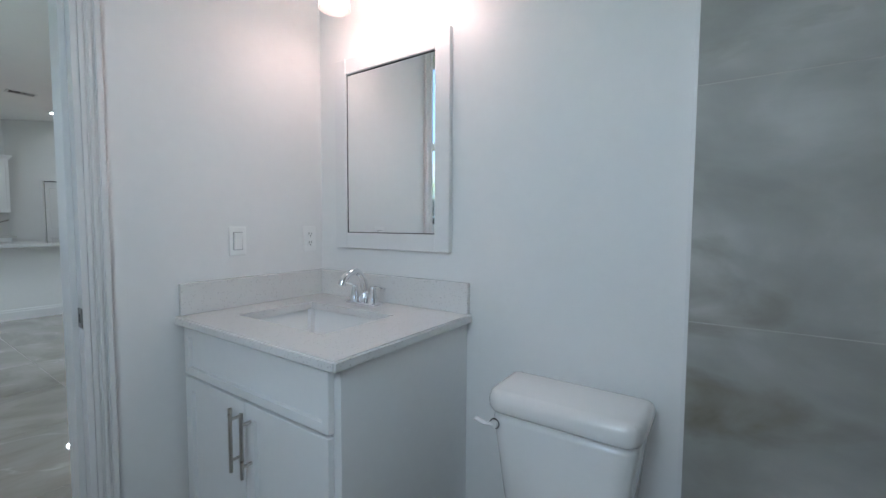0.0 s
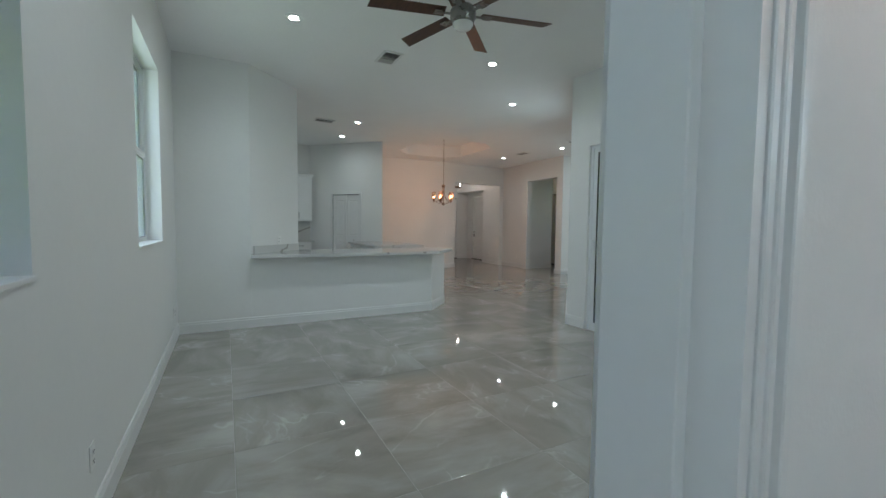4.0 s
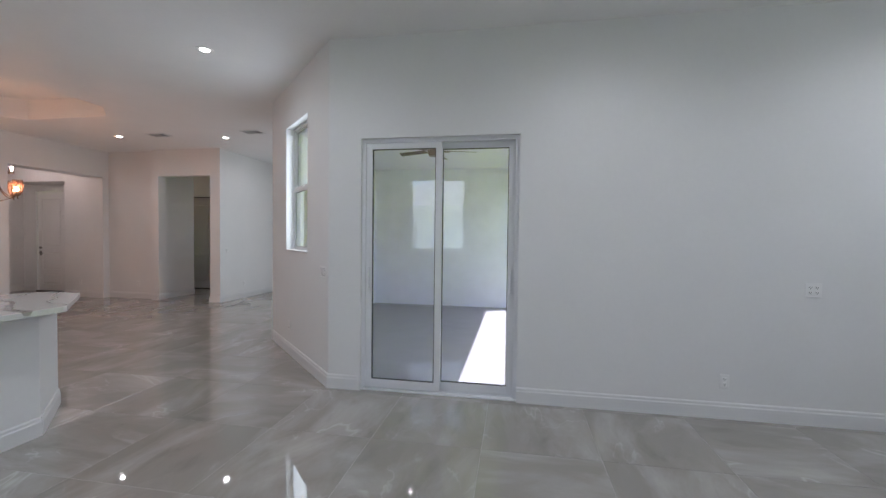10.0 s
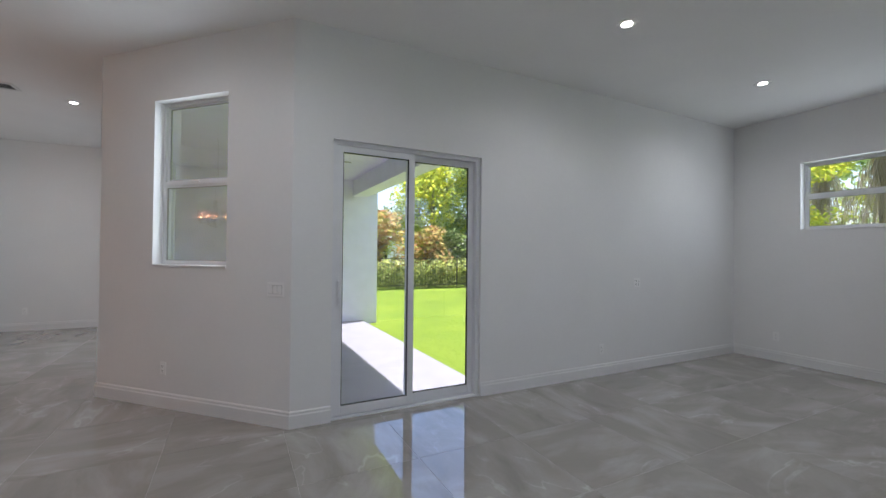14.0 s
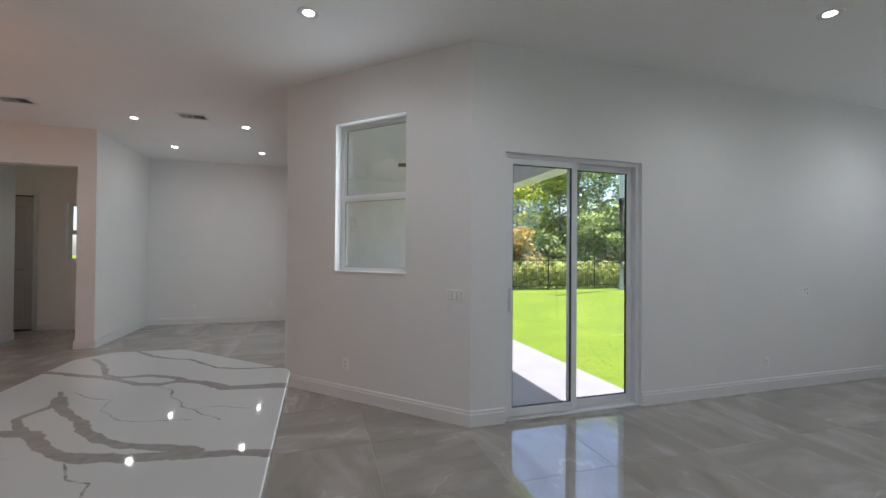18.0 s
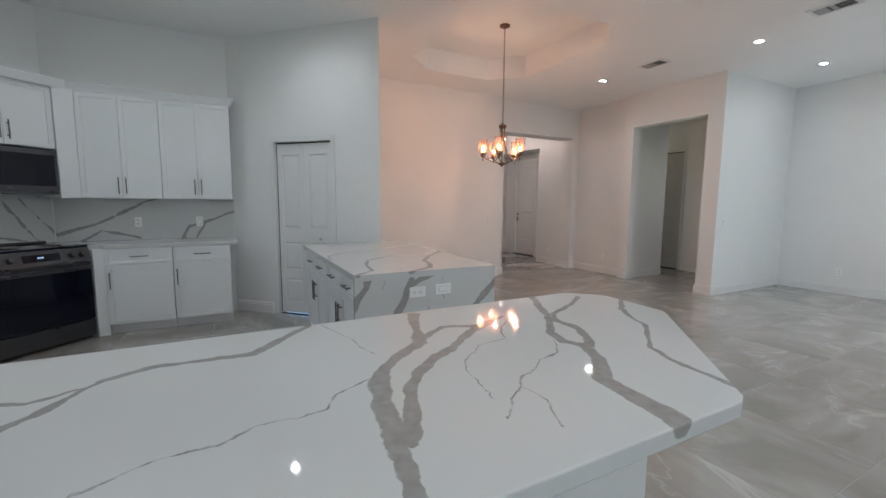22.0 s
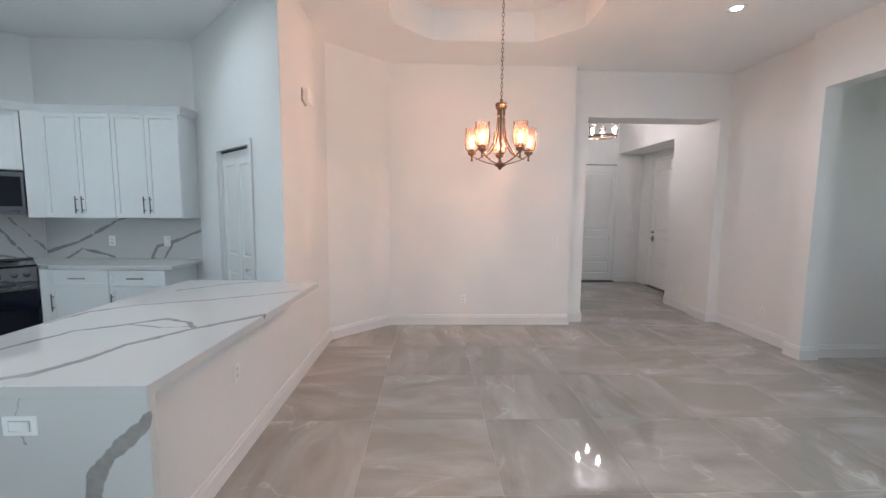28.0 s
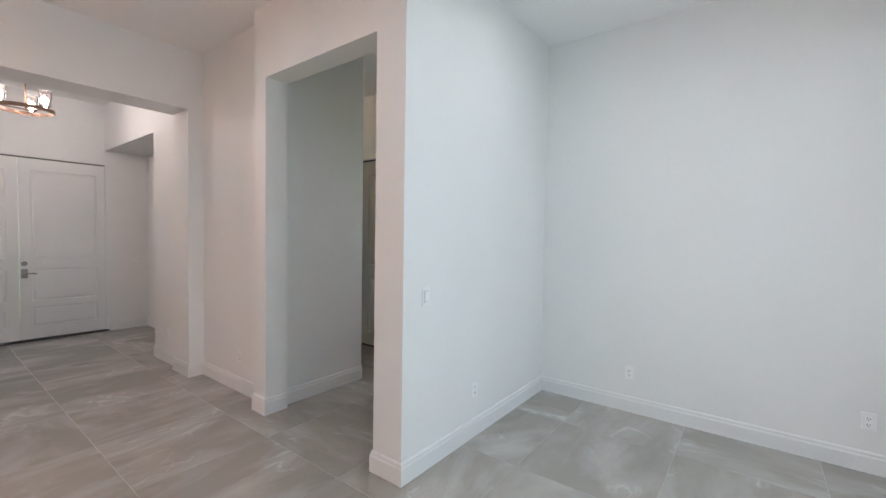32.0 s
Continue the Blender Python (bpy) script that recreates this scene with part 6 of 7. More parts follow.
for k in range(2):
    d = part("cabinet_door", moved(shaker(dw2 - 0.002, VT - 0.325), Matrix.Translation((0.025 + k * (dw2 + 0.002), -VD + 0.029, 0.11))), CABINET, van)
    part("handle", moved(bar_pull(0.025 + dw2 + (-0.030 if k == 0 else 0.032), VT - 0.33, 0.20), Matrix.Translation((0, -VD + 0.029, 0))), NICKEL, d, "brushed nickel bar pull", True)
bx0, bx1, by0, by1 = 0.155, 0.62, -0.505, -0.185
vtop = holed_slab(0, VW + 0.012, -VD - 0.012, 0, bx0, bx1, by0, by1, VT - 0.03, VT)
bmesh.ops.bevel(vtop, geom=[e for e in vtop.edges if all(v.co.x > VW or v.co.y < -VD for v in e.verts)], offset=0.005, segments=3, affect="EDGES")
part("top", vtop, VANITY_TOP, van, "speckled pale quartz top")
part("backsplash", box(0, VW, -0.018, 0.0, VT + 0.0005, VT + 0.115, 0.002), VANITY_TOP, van)
part("side_splash", box(0, 0.018, -VD + 0.005, -0.0185, VT + 0.0005, VT + 0.115, 0.002), VANITY_TOP, van)
bas = bmesh.new()
rings = []
for z, ins in ((VT - 0.03, -0.012), (VT - 0.05, -0.006), (VT - 0.14, 0.022), (VT - 0.18, 0.075)):
    rings.append([bas.verts.new(p) for p in ((bx0 + ins, by0 + ins, z), (bx1 - ins, by0 + ins, z), (bx1 - ins, by1 - ins, z), (bx0 + ins, by1 - ins, z))])
for r0, r1 in zip(rings, rings[1:]):
    for k in range(4):
        bas.faces.new((r0[k], r0[(k + 1) % 4], r1[(k + 1) % 4], r1[k]))
bas.faces.new(rings[-1])
bmesh.ops.bevel(bas, geom=[e for e in bas.edges if not e.is_boundary], offset=0.02, segments=4, affect="EDGES")
sk = part("basin", bas, PORCELAIN, van, "white undermount basin", True)
part("drain", lathe([(0.022, VT - 0.158), (0.022, VT - 0.155), (0.012, VT - 0.153)], 20, ((bx0 + bx1) / 2, (by0 + by1) / 2, 0)), CHROME, sk, "", True)
ft = thing("bathroom_faucet", "chrome two-handle arched faucet on the vanity", "faucet", pose(-1.21, 1.19, VT))
part("base_plate", box(-0.082, 0.082, -0.026, 0.026, 0.0, 0.014, 0.006, 3), CHROME, ft, "", True)
part("spout", tube(smoothed([(0, 0, 0.01), (0, 0.005, 0.06), (0, -0.01, 0.115), (0, -0.05, 0.142), (0, -0.10, 0.12), (0, -0.118, 0.092)]), [0.021] * 4 + [0.016] * 8 + [0.014] * 10 + [0.015] * 9), CHROME, ft, "", True)
for sx in (-1, 1):
    h = part("handle_post", lathe([(0.023, 0.012), (0.020, 0.03), (0.012, 0.06), (0.013, 0.072), (0.009, 0.080)], 20, (sx * 0.052, 0, 0)), CHROME, ft, "", True)
    part("lever", tube(smoothed([(sx * 0.052, 0, 0.076), (sx * 0.08, -0.004, 0.083), (sx * 0.125, -0.012, 0.078)]), [0.009] * 6 + [0.007] * 7, 10, 0.6), CHROME, h, "", True)
mi = thing("mirror", "white framed rectangular mirror over the vanity", "mirror", pose(-1.475, 1.30, 1.085))
MW, MH, MF = 0.623, 0.83, 0.068
part("frame", join(box(0, MF, -0.022, 0.0, 0, MH, 0.002, 1), box(MW - MF, MW, -0.022, 0.0, 0, MH, 0.002, 1), box(MF, MW - MF, -0.0215, 0.0, 0, MF, 0.002, 1), box(MF, MW - MF, -0.0215, 0.0, MH - MF, MH, 0.002, 1)), TRIM, mi)
part("glass", box(MF - 0.002, MW - MF + 0.002, -0.0115, -0.003, MF - 0.002, MH - MF + 0.002), MIRROR, mi, "silvered glass")
part("inner_edge", join(box(MF, MF + 0.004, -0.013, -0.011, MF, MH - MF), box(MW - MF - 0.004, MW - MF, -0.013, -0.011, MF, MH - MF), box(MF, MW - MF, -0.013, -0.011, MH - MF - 0.004, MH - MF), box(MF, MW - MF, -0.013, -0.011, MF, MF + 0.004)), SLOT, mi)
vl = thing("vanity_light", "chrome bar light with glowing frosted glass shades over the mirror", "wall light", pose(-1.09, 1.30, 2.12))
part("back_bar", box(-0.30, 0.30, -0.03, 0.0, 0.06, 0.13, 0.006), CHROME, vl)
vg = bpy.data.lights.new("vanity_glow", "POINT")
vg.energy, vg.color, vg.shadow_soft_size = 0.50, (1.0, 0.64, 0.57), 0.02
for x in (-0.21, 0.0, 0.21):
    arm = part("arm", tube(smoothed([(x, -0.02, 0.095), (x, -0.15, 0.10), (x, -0.17, 0.06)]), 0.008), CHROME, vl, "", True)
    part("bulb", lathe([(0.012, 0.05), (0.014, 0.03), (0.030, -0.02), (0.026, -0.045), (0.004, -0.06)], 16, (x, -0.17, 0)), BULB_SOFT, arm, "glowing bulb", True)
    part("shade", lathe([(0.030, 0.055), (0.045, 0.04), (0.056, -0.03), (0.062, -0.085), (0.0605, -0.085), (0.0545, -0.03), (0.043, 0.038), (0.030, 0.052)], 24, (x, -0.17, 0)), FROSTED, arm, "frosted glass shade", True)
    new("vanity_glow", vg).matrix_basis = pose(-1.09 + x, 1.13, 2.12 - 0.075)

toi = thing("toilet", "white porcelain toilet with cistern against the wall", "toilet", pose(-0.360, 1.285, -0.03))
tk = part("tank", moved(prism([(-0.20, -0.20), (-0.165, -0.225), (0.165, -0.225), (0.20, -0.20), (0.205, -0.02), (-0.205, -0.02)], 0.38, 0.665, 0.018, 3), Matrix.Identity(4)), PORCELAIN, toi, "", True)
for v in tk.data.vertices:
    if v.co.z < 0.5:
        v.co.x *= 0.86
        v.co.y = -0.02 + (v.co.y + 0.02) * 0.88
part("tank_lid", prism([(-0.215, -0.20), (-0.19, -0.235), (0.19, -0.235), (0.215, -0.20), (0.22, -0.012), (-0.22, -0.012)], 0.665, 0.735, 0.028, 5), PORCELAIN, toi, "", True)
lv = part("flush_lever", join(lathe([(0.013, -0.226), (0.012, -0.238)], 16, (-0.180, 0, 0.637), "Y"), tube(smoothed([(-0.180, -0.236, 0.637), (-0.205, -0.240, 0.638), (-0.238, -0.234, 0.641)]), [0.007] * 6 + [0.010] * 7, 10, 0.6)), PORCELAIN, toi, "white flush lever", True)
part("collar", lathe([(0.016, -0.2255), (0.016, -0.2275), (0.013, -0.2275)], 16, (-0.180, 0, 0.637), "Y"), SLOT, lv, "dark collar")
bowl = lathe([(0.12, 0.03), (0.13, 0.05), (0.105, 0.12), (0.12, 0.22), (0.175, 0.34), (0.185, 0.375), (0.17, 0.385), (0.14, 0.37), (0.06, 0.22)], 28)
part("bowl", moved(bowl, Matrix.Translation((0, -0.47, 0)) @ Matrix.Diagonal((1.0, 1.3, 1.0, 1))), PORCELAIN, toi, "", True)
part("foot", box(-0.10, 0.10, -0.42, -0.10, 0.03, 0.36, 0.03, 3), PORCELAIN, toi, "", True)
part("seat", moved(lathe([(0.11, 0.388), (0.185, 0.388), (0.192, 0.396), (0.188, 0.41), (0.001, 0.413)], 28), Matrix.Translation((0, -0.46, 0)) @ Matrix.Diagonal((1.0, 1.28, 1.0, 1))), PORCELAIN, toi, "closed seat", True)


# short end of cable left sticking out of the dining wall
solid("cable_end", tube(smoothed([(-11.31, 3.337, 2.575), (-11.308, 3.348, 2.55), (-11.307, 3.347, 2.48), (-11.33, 3.352, 2.455), (-11.37, 3.358, 2.435)]), 0.009, 8), VENT_GREY, "short grey cable end sticking out of the white wall", "cable", smooth=True)


# ---- outdoors ----
GZ = -0.12
structure("ground", box(-150, 150, -150, 150, GZ - 0.6, GZ), LAWN, "bright green mown lawn")
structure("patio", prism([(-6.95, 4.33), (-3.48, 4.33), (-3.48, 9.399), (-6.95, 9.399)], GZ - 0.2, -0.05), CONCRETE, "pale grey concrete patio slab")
structure("pavement", box(-3.48, 3.0, 4.33, 4.50, GZ - 0.2, GZ + 0.01), SOIL, "narrow mulch strip along the wall")
wall("wall_patio_end", (-3.17, 9.40), (-6.95, 9.40), 0.2, z0=-0.15, z1=2.95, label="white stucco patio end wall", material=STUCCO)
structure("wall_patio_skin", box(-6.945, -6.925, 9.21, 9.395, -0.05, 2.95), STUCCO, "white stucco patio wall beside the glass")
structure("ceiling_patio", prism([(-6.95, 5.85), (-5.42, 4.34), (-3.30, 4.34), (-3.30, 9.6), (-6.95, 9.6)], 2.95, 3.05), PATIO_PAINT, "pale blue-white painted patio ceiling")
structure("patio_beam", box(-3.72, -3.42, 4.34, 9.40, 2.62, 2.95), STUCCO, "white stucco beam along the patio edge")
structure("trim_fascia", box(-3.36, -3.20, 4.34, 9.8, 2.72, 2.98), TRIM, "white painted fascia and gutter")
structure("roof", prism([(-6.95, 5.85), (-5.40, 4.34), (-3.2, 4.34), (-3.2, 9.9), (-6.95, 9.9)], 3.06, 3.2), ROOFING, "flat grey patio roof edge")
structure("roof_eave", join(box(0.8, 1.45, -1.1, 4.9, 3.02, 3.18), box(-3.2, 1.45, 4.33, 4.75, 3.02, 3.18)), TRIM, "white painted roof eave")
structure("trim_slider_surround", join(box(-6.952, -6.915, 6.93, 7.05, -0.05, 2.60), box(-6.952, -6.915, 9.20, 9.32, -0.05, 2.60), box(-6.952, -6.915, 7.05, 9.20, 2.48, 2.60)), TRIM, "white raised band round the sliding door")
ceiling_fan(pose(-5.05, 6.75, 2.95), 5, 0.66, 15, "dark patio ceiling fan with five blades", 0.20, WALNUT, BRONZE, False)


def leaf_cloud(bm, rnd, centre, radius, n, size, squash=1.0):
    """Scatter small leaf quads through an uneven ball."""
    for _ in range(n):
        d = Vector((rnd.gauss(0, 1), rnd.gauss(0, 1), rnd.gauss(0, 1) * squash))
        if d.length < 1e-3:
            continue
        d = d.normalized() * radius * rnd.uniform(0.25, 1.0) ** 0.6
        d.z *= squash
        p = Vector(centre) + d
        a = Vector((rnd.uniform(-1, 1), rnd.uniform(-1, 1), rnd.uniform(-0.6, 0.6))).normalized()
        b = a.cross(Vector((rnd.uniform(-1, 1), rnd.uniform(-1, 1), rnd.uniform(-1, 1)))).normalized()
        s = size * rnd.uniform(0.6, 1.5)
        v = [bm.verts.new(p + a * s * x + b * s * 0.55 * y) for x, y in ((-1, 0), (0, -1), (1, 0), (0, 1))]
        bm.faces.new(v)


def tree(seed, height, spread, material, label, trunk_r=0.16, n=2600, low=0.35, leaf=0.13):
    rnd = random.Random(seed)
    ob = thing("tree", label, "tree", group="garden trees")
    limbs = [tube([(0, 0, -0.2), (0.05, 0.03, height * 0.3), (-0.06, 0.05, height * 0.62), (0.04, -0.05, height * 0.88)], [trunk_r, trunk_r * 0.8, trunk_r * 0.5, trunk_r * 0.15], 9)]
    centres = []
    for k in range(9):
        a = 2.4 * k + rnd.uniform(-0.4, 0.4)
        h0 = height * (low + (0.9 - low) * k / 9)
        r = spread * rnd.uniform(0.55, 1.0) * (1.1 - 0.55 * k / 9)
        tip = Vector((math.cos(a) * r, math.sin(a) * r, h0 + height * rnd.uniform(0.04, 0.16)))
        limbs.append(tube([(0, 0, h0 * 0.92), tip * 0.5 + Vector((0, 0, h0 * 0.46)), tip], [trunk_r * 0.42, trunk_r * 0.25, trunk_r * 0.07], 6))
        centres.append((tip, r))
    part("trunk", join(*limbs), BARK, ob, "brown trunk and limbs", True)
    cr = bmesh.new()
    for tip, r in centres:
        for _ in range(3):
            c = tip + Vector((rnd.uniform(-1, 1), rnd.uniform(-1, 1), rnd.uniform(-0.5, 0.7))) * spread * 0.35
            leaf_cloud(cr, rnd, c, spread * rnd.uniform(0.25, 0.48), n // 27, leaf, 0.75)
    leaf_cloud(cr, rnd, (0, 0, height * 0.92), spread * 0.45, n // 9, leaf)
    part("crown", cr, material, ob, "leafy crown")
    return ob


def palm(seed, height, dry, label):
    rnd = random.Random(seed)
    ob = thing("palm_tree", label, "palm tree", group="garden palms")
    part("trunk", tube([(0, 0, -0.2), (0.05, 0, height * 0.5), (0, 0.05, height)], [0.12, 0.085, 0.09], 10), BARK, ob, "grey ringed trunk", True)
    for frond_kind, n, droop, mat_ in (("green_fronds", 15, 0.4, LEAF_LIGHT), ("dry_skirt", dry * 2, 1.5, DRY_FROND)):
        if not n:
            continue
        bm = bmesh.new()
        for k in range(n):
            a = 2 * math.pi * k / n + rnd.uniform(-0.2, 0.2)
            ln = rnd.uniform(1.1, 1.7)
            el = rnd.uniform(0.1, 1.1) if droop < 1 else rnd.uniform(-1.45, -0.85)
            prev = None
            for i in range(19):
                t = i / 18
                r = ln * t * math.cos(el)
                z = height + ln * t * math.sin(el) - droop * (ln * t) ** 2 * 0.35
                p = Vector((math.cos(a) * r, math.sin(a) * r, z))
                if prev is not None:
                    way = (p - prev).normalized()
                    side = Vector((-math.sin(a), math.cos(a), 0))
                    for sg in (-1, 1):
                        reach = (0.36 if droop < 1 else 0.11) * math.sin(math.pi * (0.15 + 0.8 * t)) * rnd.uniform(0.8, 1.2)
                        tip = p + side * sg * reach + way * 0.16 + Vector((0, 0, (-0.10 if droop < 1 else -0.30) - (0.1 if droop < 1 else 0.3) * rnd.random()))
                        bm.faces.new([bm.verts.new(q) for q in (p - way * 0.018, p + way * 0.018, tip)])
                    bm.faces.new([bm.verts.new(q) for q in (prev - side * 0.007, prev + side * 0.007, p + side * 0.006, p - side * 0.006)])
                prev = p
        part(frond_kind, bm, mat_, ob)
    return ob


# back garden: hedge, fence, trees
rnd = random.Random(5)
t1 = tree(1, 9.0, 3.0, LEAF, "tall leafy green tree behind the fence", 0.2, 6500, 0.16, 0.10)
t1.matrix_basis = pose(8.9, 23.2, GZ)
t2 = tree(2, 7.5, 2.6, LEAF, "dense green tree behind the fence", 0.16, 6500, 0.12, 0.095)
t2.matrix_basis = pose(6.7, 21.8, GZ)
t3 = tree(3, 10.5, 2.2, LEAF, "tall slender pine-like tree with thin crown", 0.17, 4000, 0.4, 0.09)
t3.matrix_basis = pose(-2.2, 25.0, GZ)
t4 = tree(4, 5.0, 2.0, LEAF_LIGHT, "sunny yellow-green tree with an airy crown", 0.1, 4500, 0.2, 0.085)
t4.matrix_basis = pose(9.6, 12.6, GZ)
t5 = tree(6, 2.6, 1.1, LEAF_RED, "orange-brown leaved shrub behind the hedge", 0.06, 1500, 0.2, 0.09)
t5.matrix_basis = pose(2.4, 19.0, GZ)
for src, x, y, rz, s in ((t1, 7.0, 27.0, 70, 1.0), (t1, 12.0, 22.5, 200, 1.05), (t2, 10.4, 20.6, 30, 0.8), (t2, 5.2, 26.5, 250, 1.1), (t3, -4.6, 27.0, 90, 1.05), (t3, 0.6, 30.0, 160, 0.8), (t4, 4.5, 22.8, 75, 1.35), (t4, 1.0, 24.5, 190, 0.8),
                         (t4, -3.6, 21.5, 40, 0.85), (t5, 0.2, 19.6, 20, 1.25), (t5, -2.6, 19.0, 100, 0.9), (t5, -4.4, 19.2, 210, 0.8), (t1, 13.0, 15.5, 10, 0.9), (t2, -6.5, 22.0, 300, 0.9), (t2, 12.0, 11.0, 140, 0.85), (t1, 17.0, 9.5, 260, 0.8)):
    copy_thing(src, pose(x, y, GZ, 0, 0, rz) @ Matrix.Scale(s, 4))
pa = palm(11, 3.6, 22, "palm with hanging dry brown fronds beside the house")
pa.matrix_basis = pose(4.2, 3.6, GZ)
pb = palm(12, 4.6, 14, "tall palm with green and dry fronds")
pb.matrix_basis = pose(5.6, 2.0, GZ)
for src, x, y, rz, s in ((pa, 6.2, 5.2, 60, 1.05), (pb, 7.5, 3.6, 140, 0.95), (pa, 5.0, 0.6, 200, 0.95)):
    copy_thing(src, pose(x, y, GZ, 0, 0, rz) @ Matrix.Scale(s, 4))
t7 = tree(31, 3.6, 1.0, LEAF_LIGHT, "small yellow-leaved tree beside the house", 0.05, 3200, 0.3, 0.05)
t7.matrix_basis = pose(4.6, 5.0, GZ)
copy_thing(t7, pose(7.2, 4.4, GZ, 0, 0, 130) @ Matrix.Scale(0.85, 4))
t6 = tree(21, 6.5, 2.4, LEAF, "open branching tree with sparse leaves beside the house", 0.10, 650, 0.25)
t6.matrix_basis = pose(9.2, 4.0, GZ)
solid("bare_tree", tube([(6.3, 16.3, GZ - 0.1), (6.31, 16.3, 4.0), (6.29, 16.3, 10.5)], [0.12, 0.115, 0.11], 14), plain("pale_trunk", (0.56, 0.57, 0.60), 0.8, scale=8.0, var=0.2, bump=0.3, bump_scale=25.0, stretch=(1, 1, 6)), "pale grey straight tree trunk before the fence", "tree trunk", smooth=True)

t8 = tree(41, 2.6, 1.2, LEAF, "dense low green shrub behind the fence", 0.05, 2600, 0.10, 0.09)
t8.matrix_basis = pose(4.4, 20.2, GZ)
for x, y, rz, s in ((6.2, 19.9, 60, 1.1), (8.2, 19.8, 130, 1.2), (10.2, 19.6, 200, 1.1), (12.4, 19.4, 290, 1.25), (3.2, 20.6, 20, 0.7), (14.6, 19.2, 90, 1.2)):
    copy_thing(t8, pose(x, y, GZ, 0, 0, rz) @ Matrix.Scale(s, 4))

FY = 17.0
hedge = bmesh.new()
for k in range(150):
    for z in (0.30, 0.62, 0.94):
        leaf_cloud(hedge, rnd, (-9.0 + k * 0.2, FY + 0.44 + rnd.uniform(-0.10, 0.10), GZ + z + rnd.uniform(-0.06, 0.06)), 0.38, 46, 0.075)
solid("hedge", hedge, HEDGE, "clipped green hedge with small yellow-green leaves", "hedge", kind="stuff")
fence = thing("fence", "black metal picket fence in front of the hedge", "fence", pose(-9.0, FY, GZ))
post_me = as_mesh("post", box(-0.025, 0.025, -0.025, 0.025, 0, 1.42, 0.003, 1), BLACK_METAL)
picket_me = as_mesh("picket", box(-0.005, 0.005, -0.005, 0.005, 0.08, 1.33), BLACK_METAL)
for k in range(13):
    p = new("post", post_me)
    p.parent, p.location = fence, (k * 2.4, 0, 0)
    if k < 12:
        part("rail", box(k * 2.4, k * 2.4 + 2.4, -0.012, 0.012, 1.28, 1.31), BLACK_METAL, fence)
        part("rail", box(k * 2.4, k * 2.4 + 2.4, -0.012, 0.012, 0.15, 0.18), BLACK_METAL, fence)
        for i in range(1, 20):
            q = new("picket", picket_me)
            q.parent, q.location = fence, (k * 2.4 + i * 0.12, 0, 0)

# grass blades on the nearer lawn
gr = bmesh.new()
for _ in range(26000):
    x, y = rnd.uniform(-3.45, 5.0), 4.5 + 11.2 * rnd.random() ** 1.6
    a = rnd.uniform(0, 6.283)
    h, w = rnd.uniform(0.008, 0.016), 0.004
    dx, dy = math.cos(a), math.sin(a)
    lean = rnd.uniform(-0.03, 0.03)
    v = [gr.verts.new(p) for p in ((x - dx * w, y - dy * w, GZ), (x + dx * w, y + dy * w, GZ), (x - dy * lean, y + dx * lean, GZ + h))]
    gr.faces.new(v)
solid("grass", gr, BLADES, "bright green short lawn grass blades", "grass", kind="stuff")


# street side, seen through the side windows
def house(m, w, d, label, wallc):
    ob = thing("house", label, "house", m)
    part("wall", box(-w / 2, w / 2, -d / 2, d / 2, 0, 2.9), wallc, ob, "pale stucco walls")
    o = 0.6
    r = bmesh.new()
    b = [r.verts.new(p) for p in ((-w / 2 - o, -d / 2 - o, 2.85), (w / 2 + o, -d / 2 - o, 2.85), (w / 2 + o, d / 2 + o, 2.85), (-w / 2 - o, d / 2 + o, 2.85))]
    t = [r.verts.new(p) for p in ((-w / 2 + d / 2, 0, 5.1), (w / 2 - d / 2, 0, 5.1))]
    for q in ((b[0], b[1], t[1], t[0]), (b[1], b[2], t[1]), (b[2], b[3], t[0], t[1]), (b[3], b[0], t[0]), (b[3], b[2], b[1], b[0])):
        r.faces.new(q)
    bmesh.ops.recalc_face_normals(r, faces=r.faces[:])
    part("roof", r, ROOFING, ob, "grey hipped roof")
    part("fascia", join(box(-w / 2 - o, w / 2 + o, d / 2 + o - 0.02, d / 2 + o + 0.02, 2.68, 2.87), box(-w / 2 - o, w / 2 + o, -d / 2 - o - 0.02, -d / 2 - o + 0.02, 2.68, 2.87)), TRIM, ob)
    for k in range(4):
        x = -w / 2 + w * (k + 0.5) / 4
        wn = part("window", box(x - 0.5, x + 0.5, d / 2 - 0.01, d / 2 + 0.03, 1.0, 2.2), BLACK_GLASS, ob)
        part("frame", join(box(x - 0.56, x - 0.5, d / 2, d / 2 + 0.05, 0.94, 2.26), box(x + 0.5, x + 0.56, d / 2, d / 2 + 0.05, 0.94, 2.26), box(x - 0.5, x + 0.5, d / 2, d / 2 + 0.05, 2.2, 2.26), box(x - 0.5, x + 0.5, d / 2, d / 2 + 0.05, 0.94, 1.0), box(x - 0.5, x + 0.5, d / 2, d / 2 + 0.05, 1.58, 1.62)), TRIM, wn)
    return ob


house(pose(-3.5, -13.0, GZ), 13, 8, "single-storey pale house with grey hipped roof next door", STUCCO)
house(pose(4.0, 40.0, GZ, 0, 0, 180), 14, 8, "pale single-storey house beyond the back fence", STUCCO)
house(pose(-42.0, -30.0, GZ, 0, 0, 35), 16, 9, "distant pale house with grey roof across the street", STUCCO)
structure("road", box(-150, 150, -26.0, -20.0, GZ - 0.1, GZ + 0.012), ASPHALT, "grey asphalt street")
car = thing("car", "white sedan parked at the kerb", "car", pose(-34.5, -21.4, GZ + 0.012))
bd = bmesh.new()
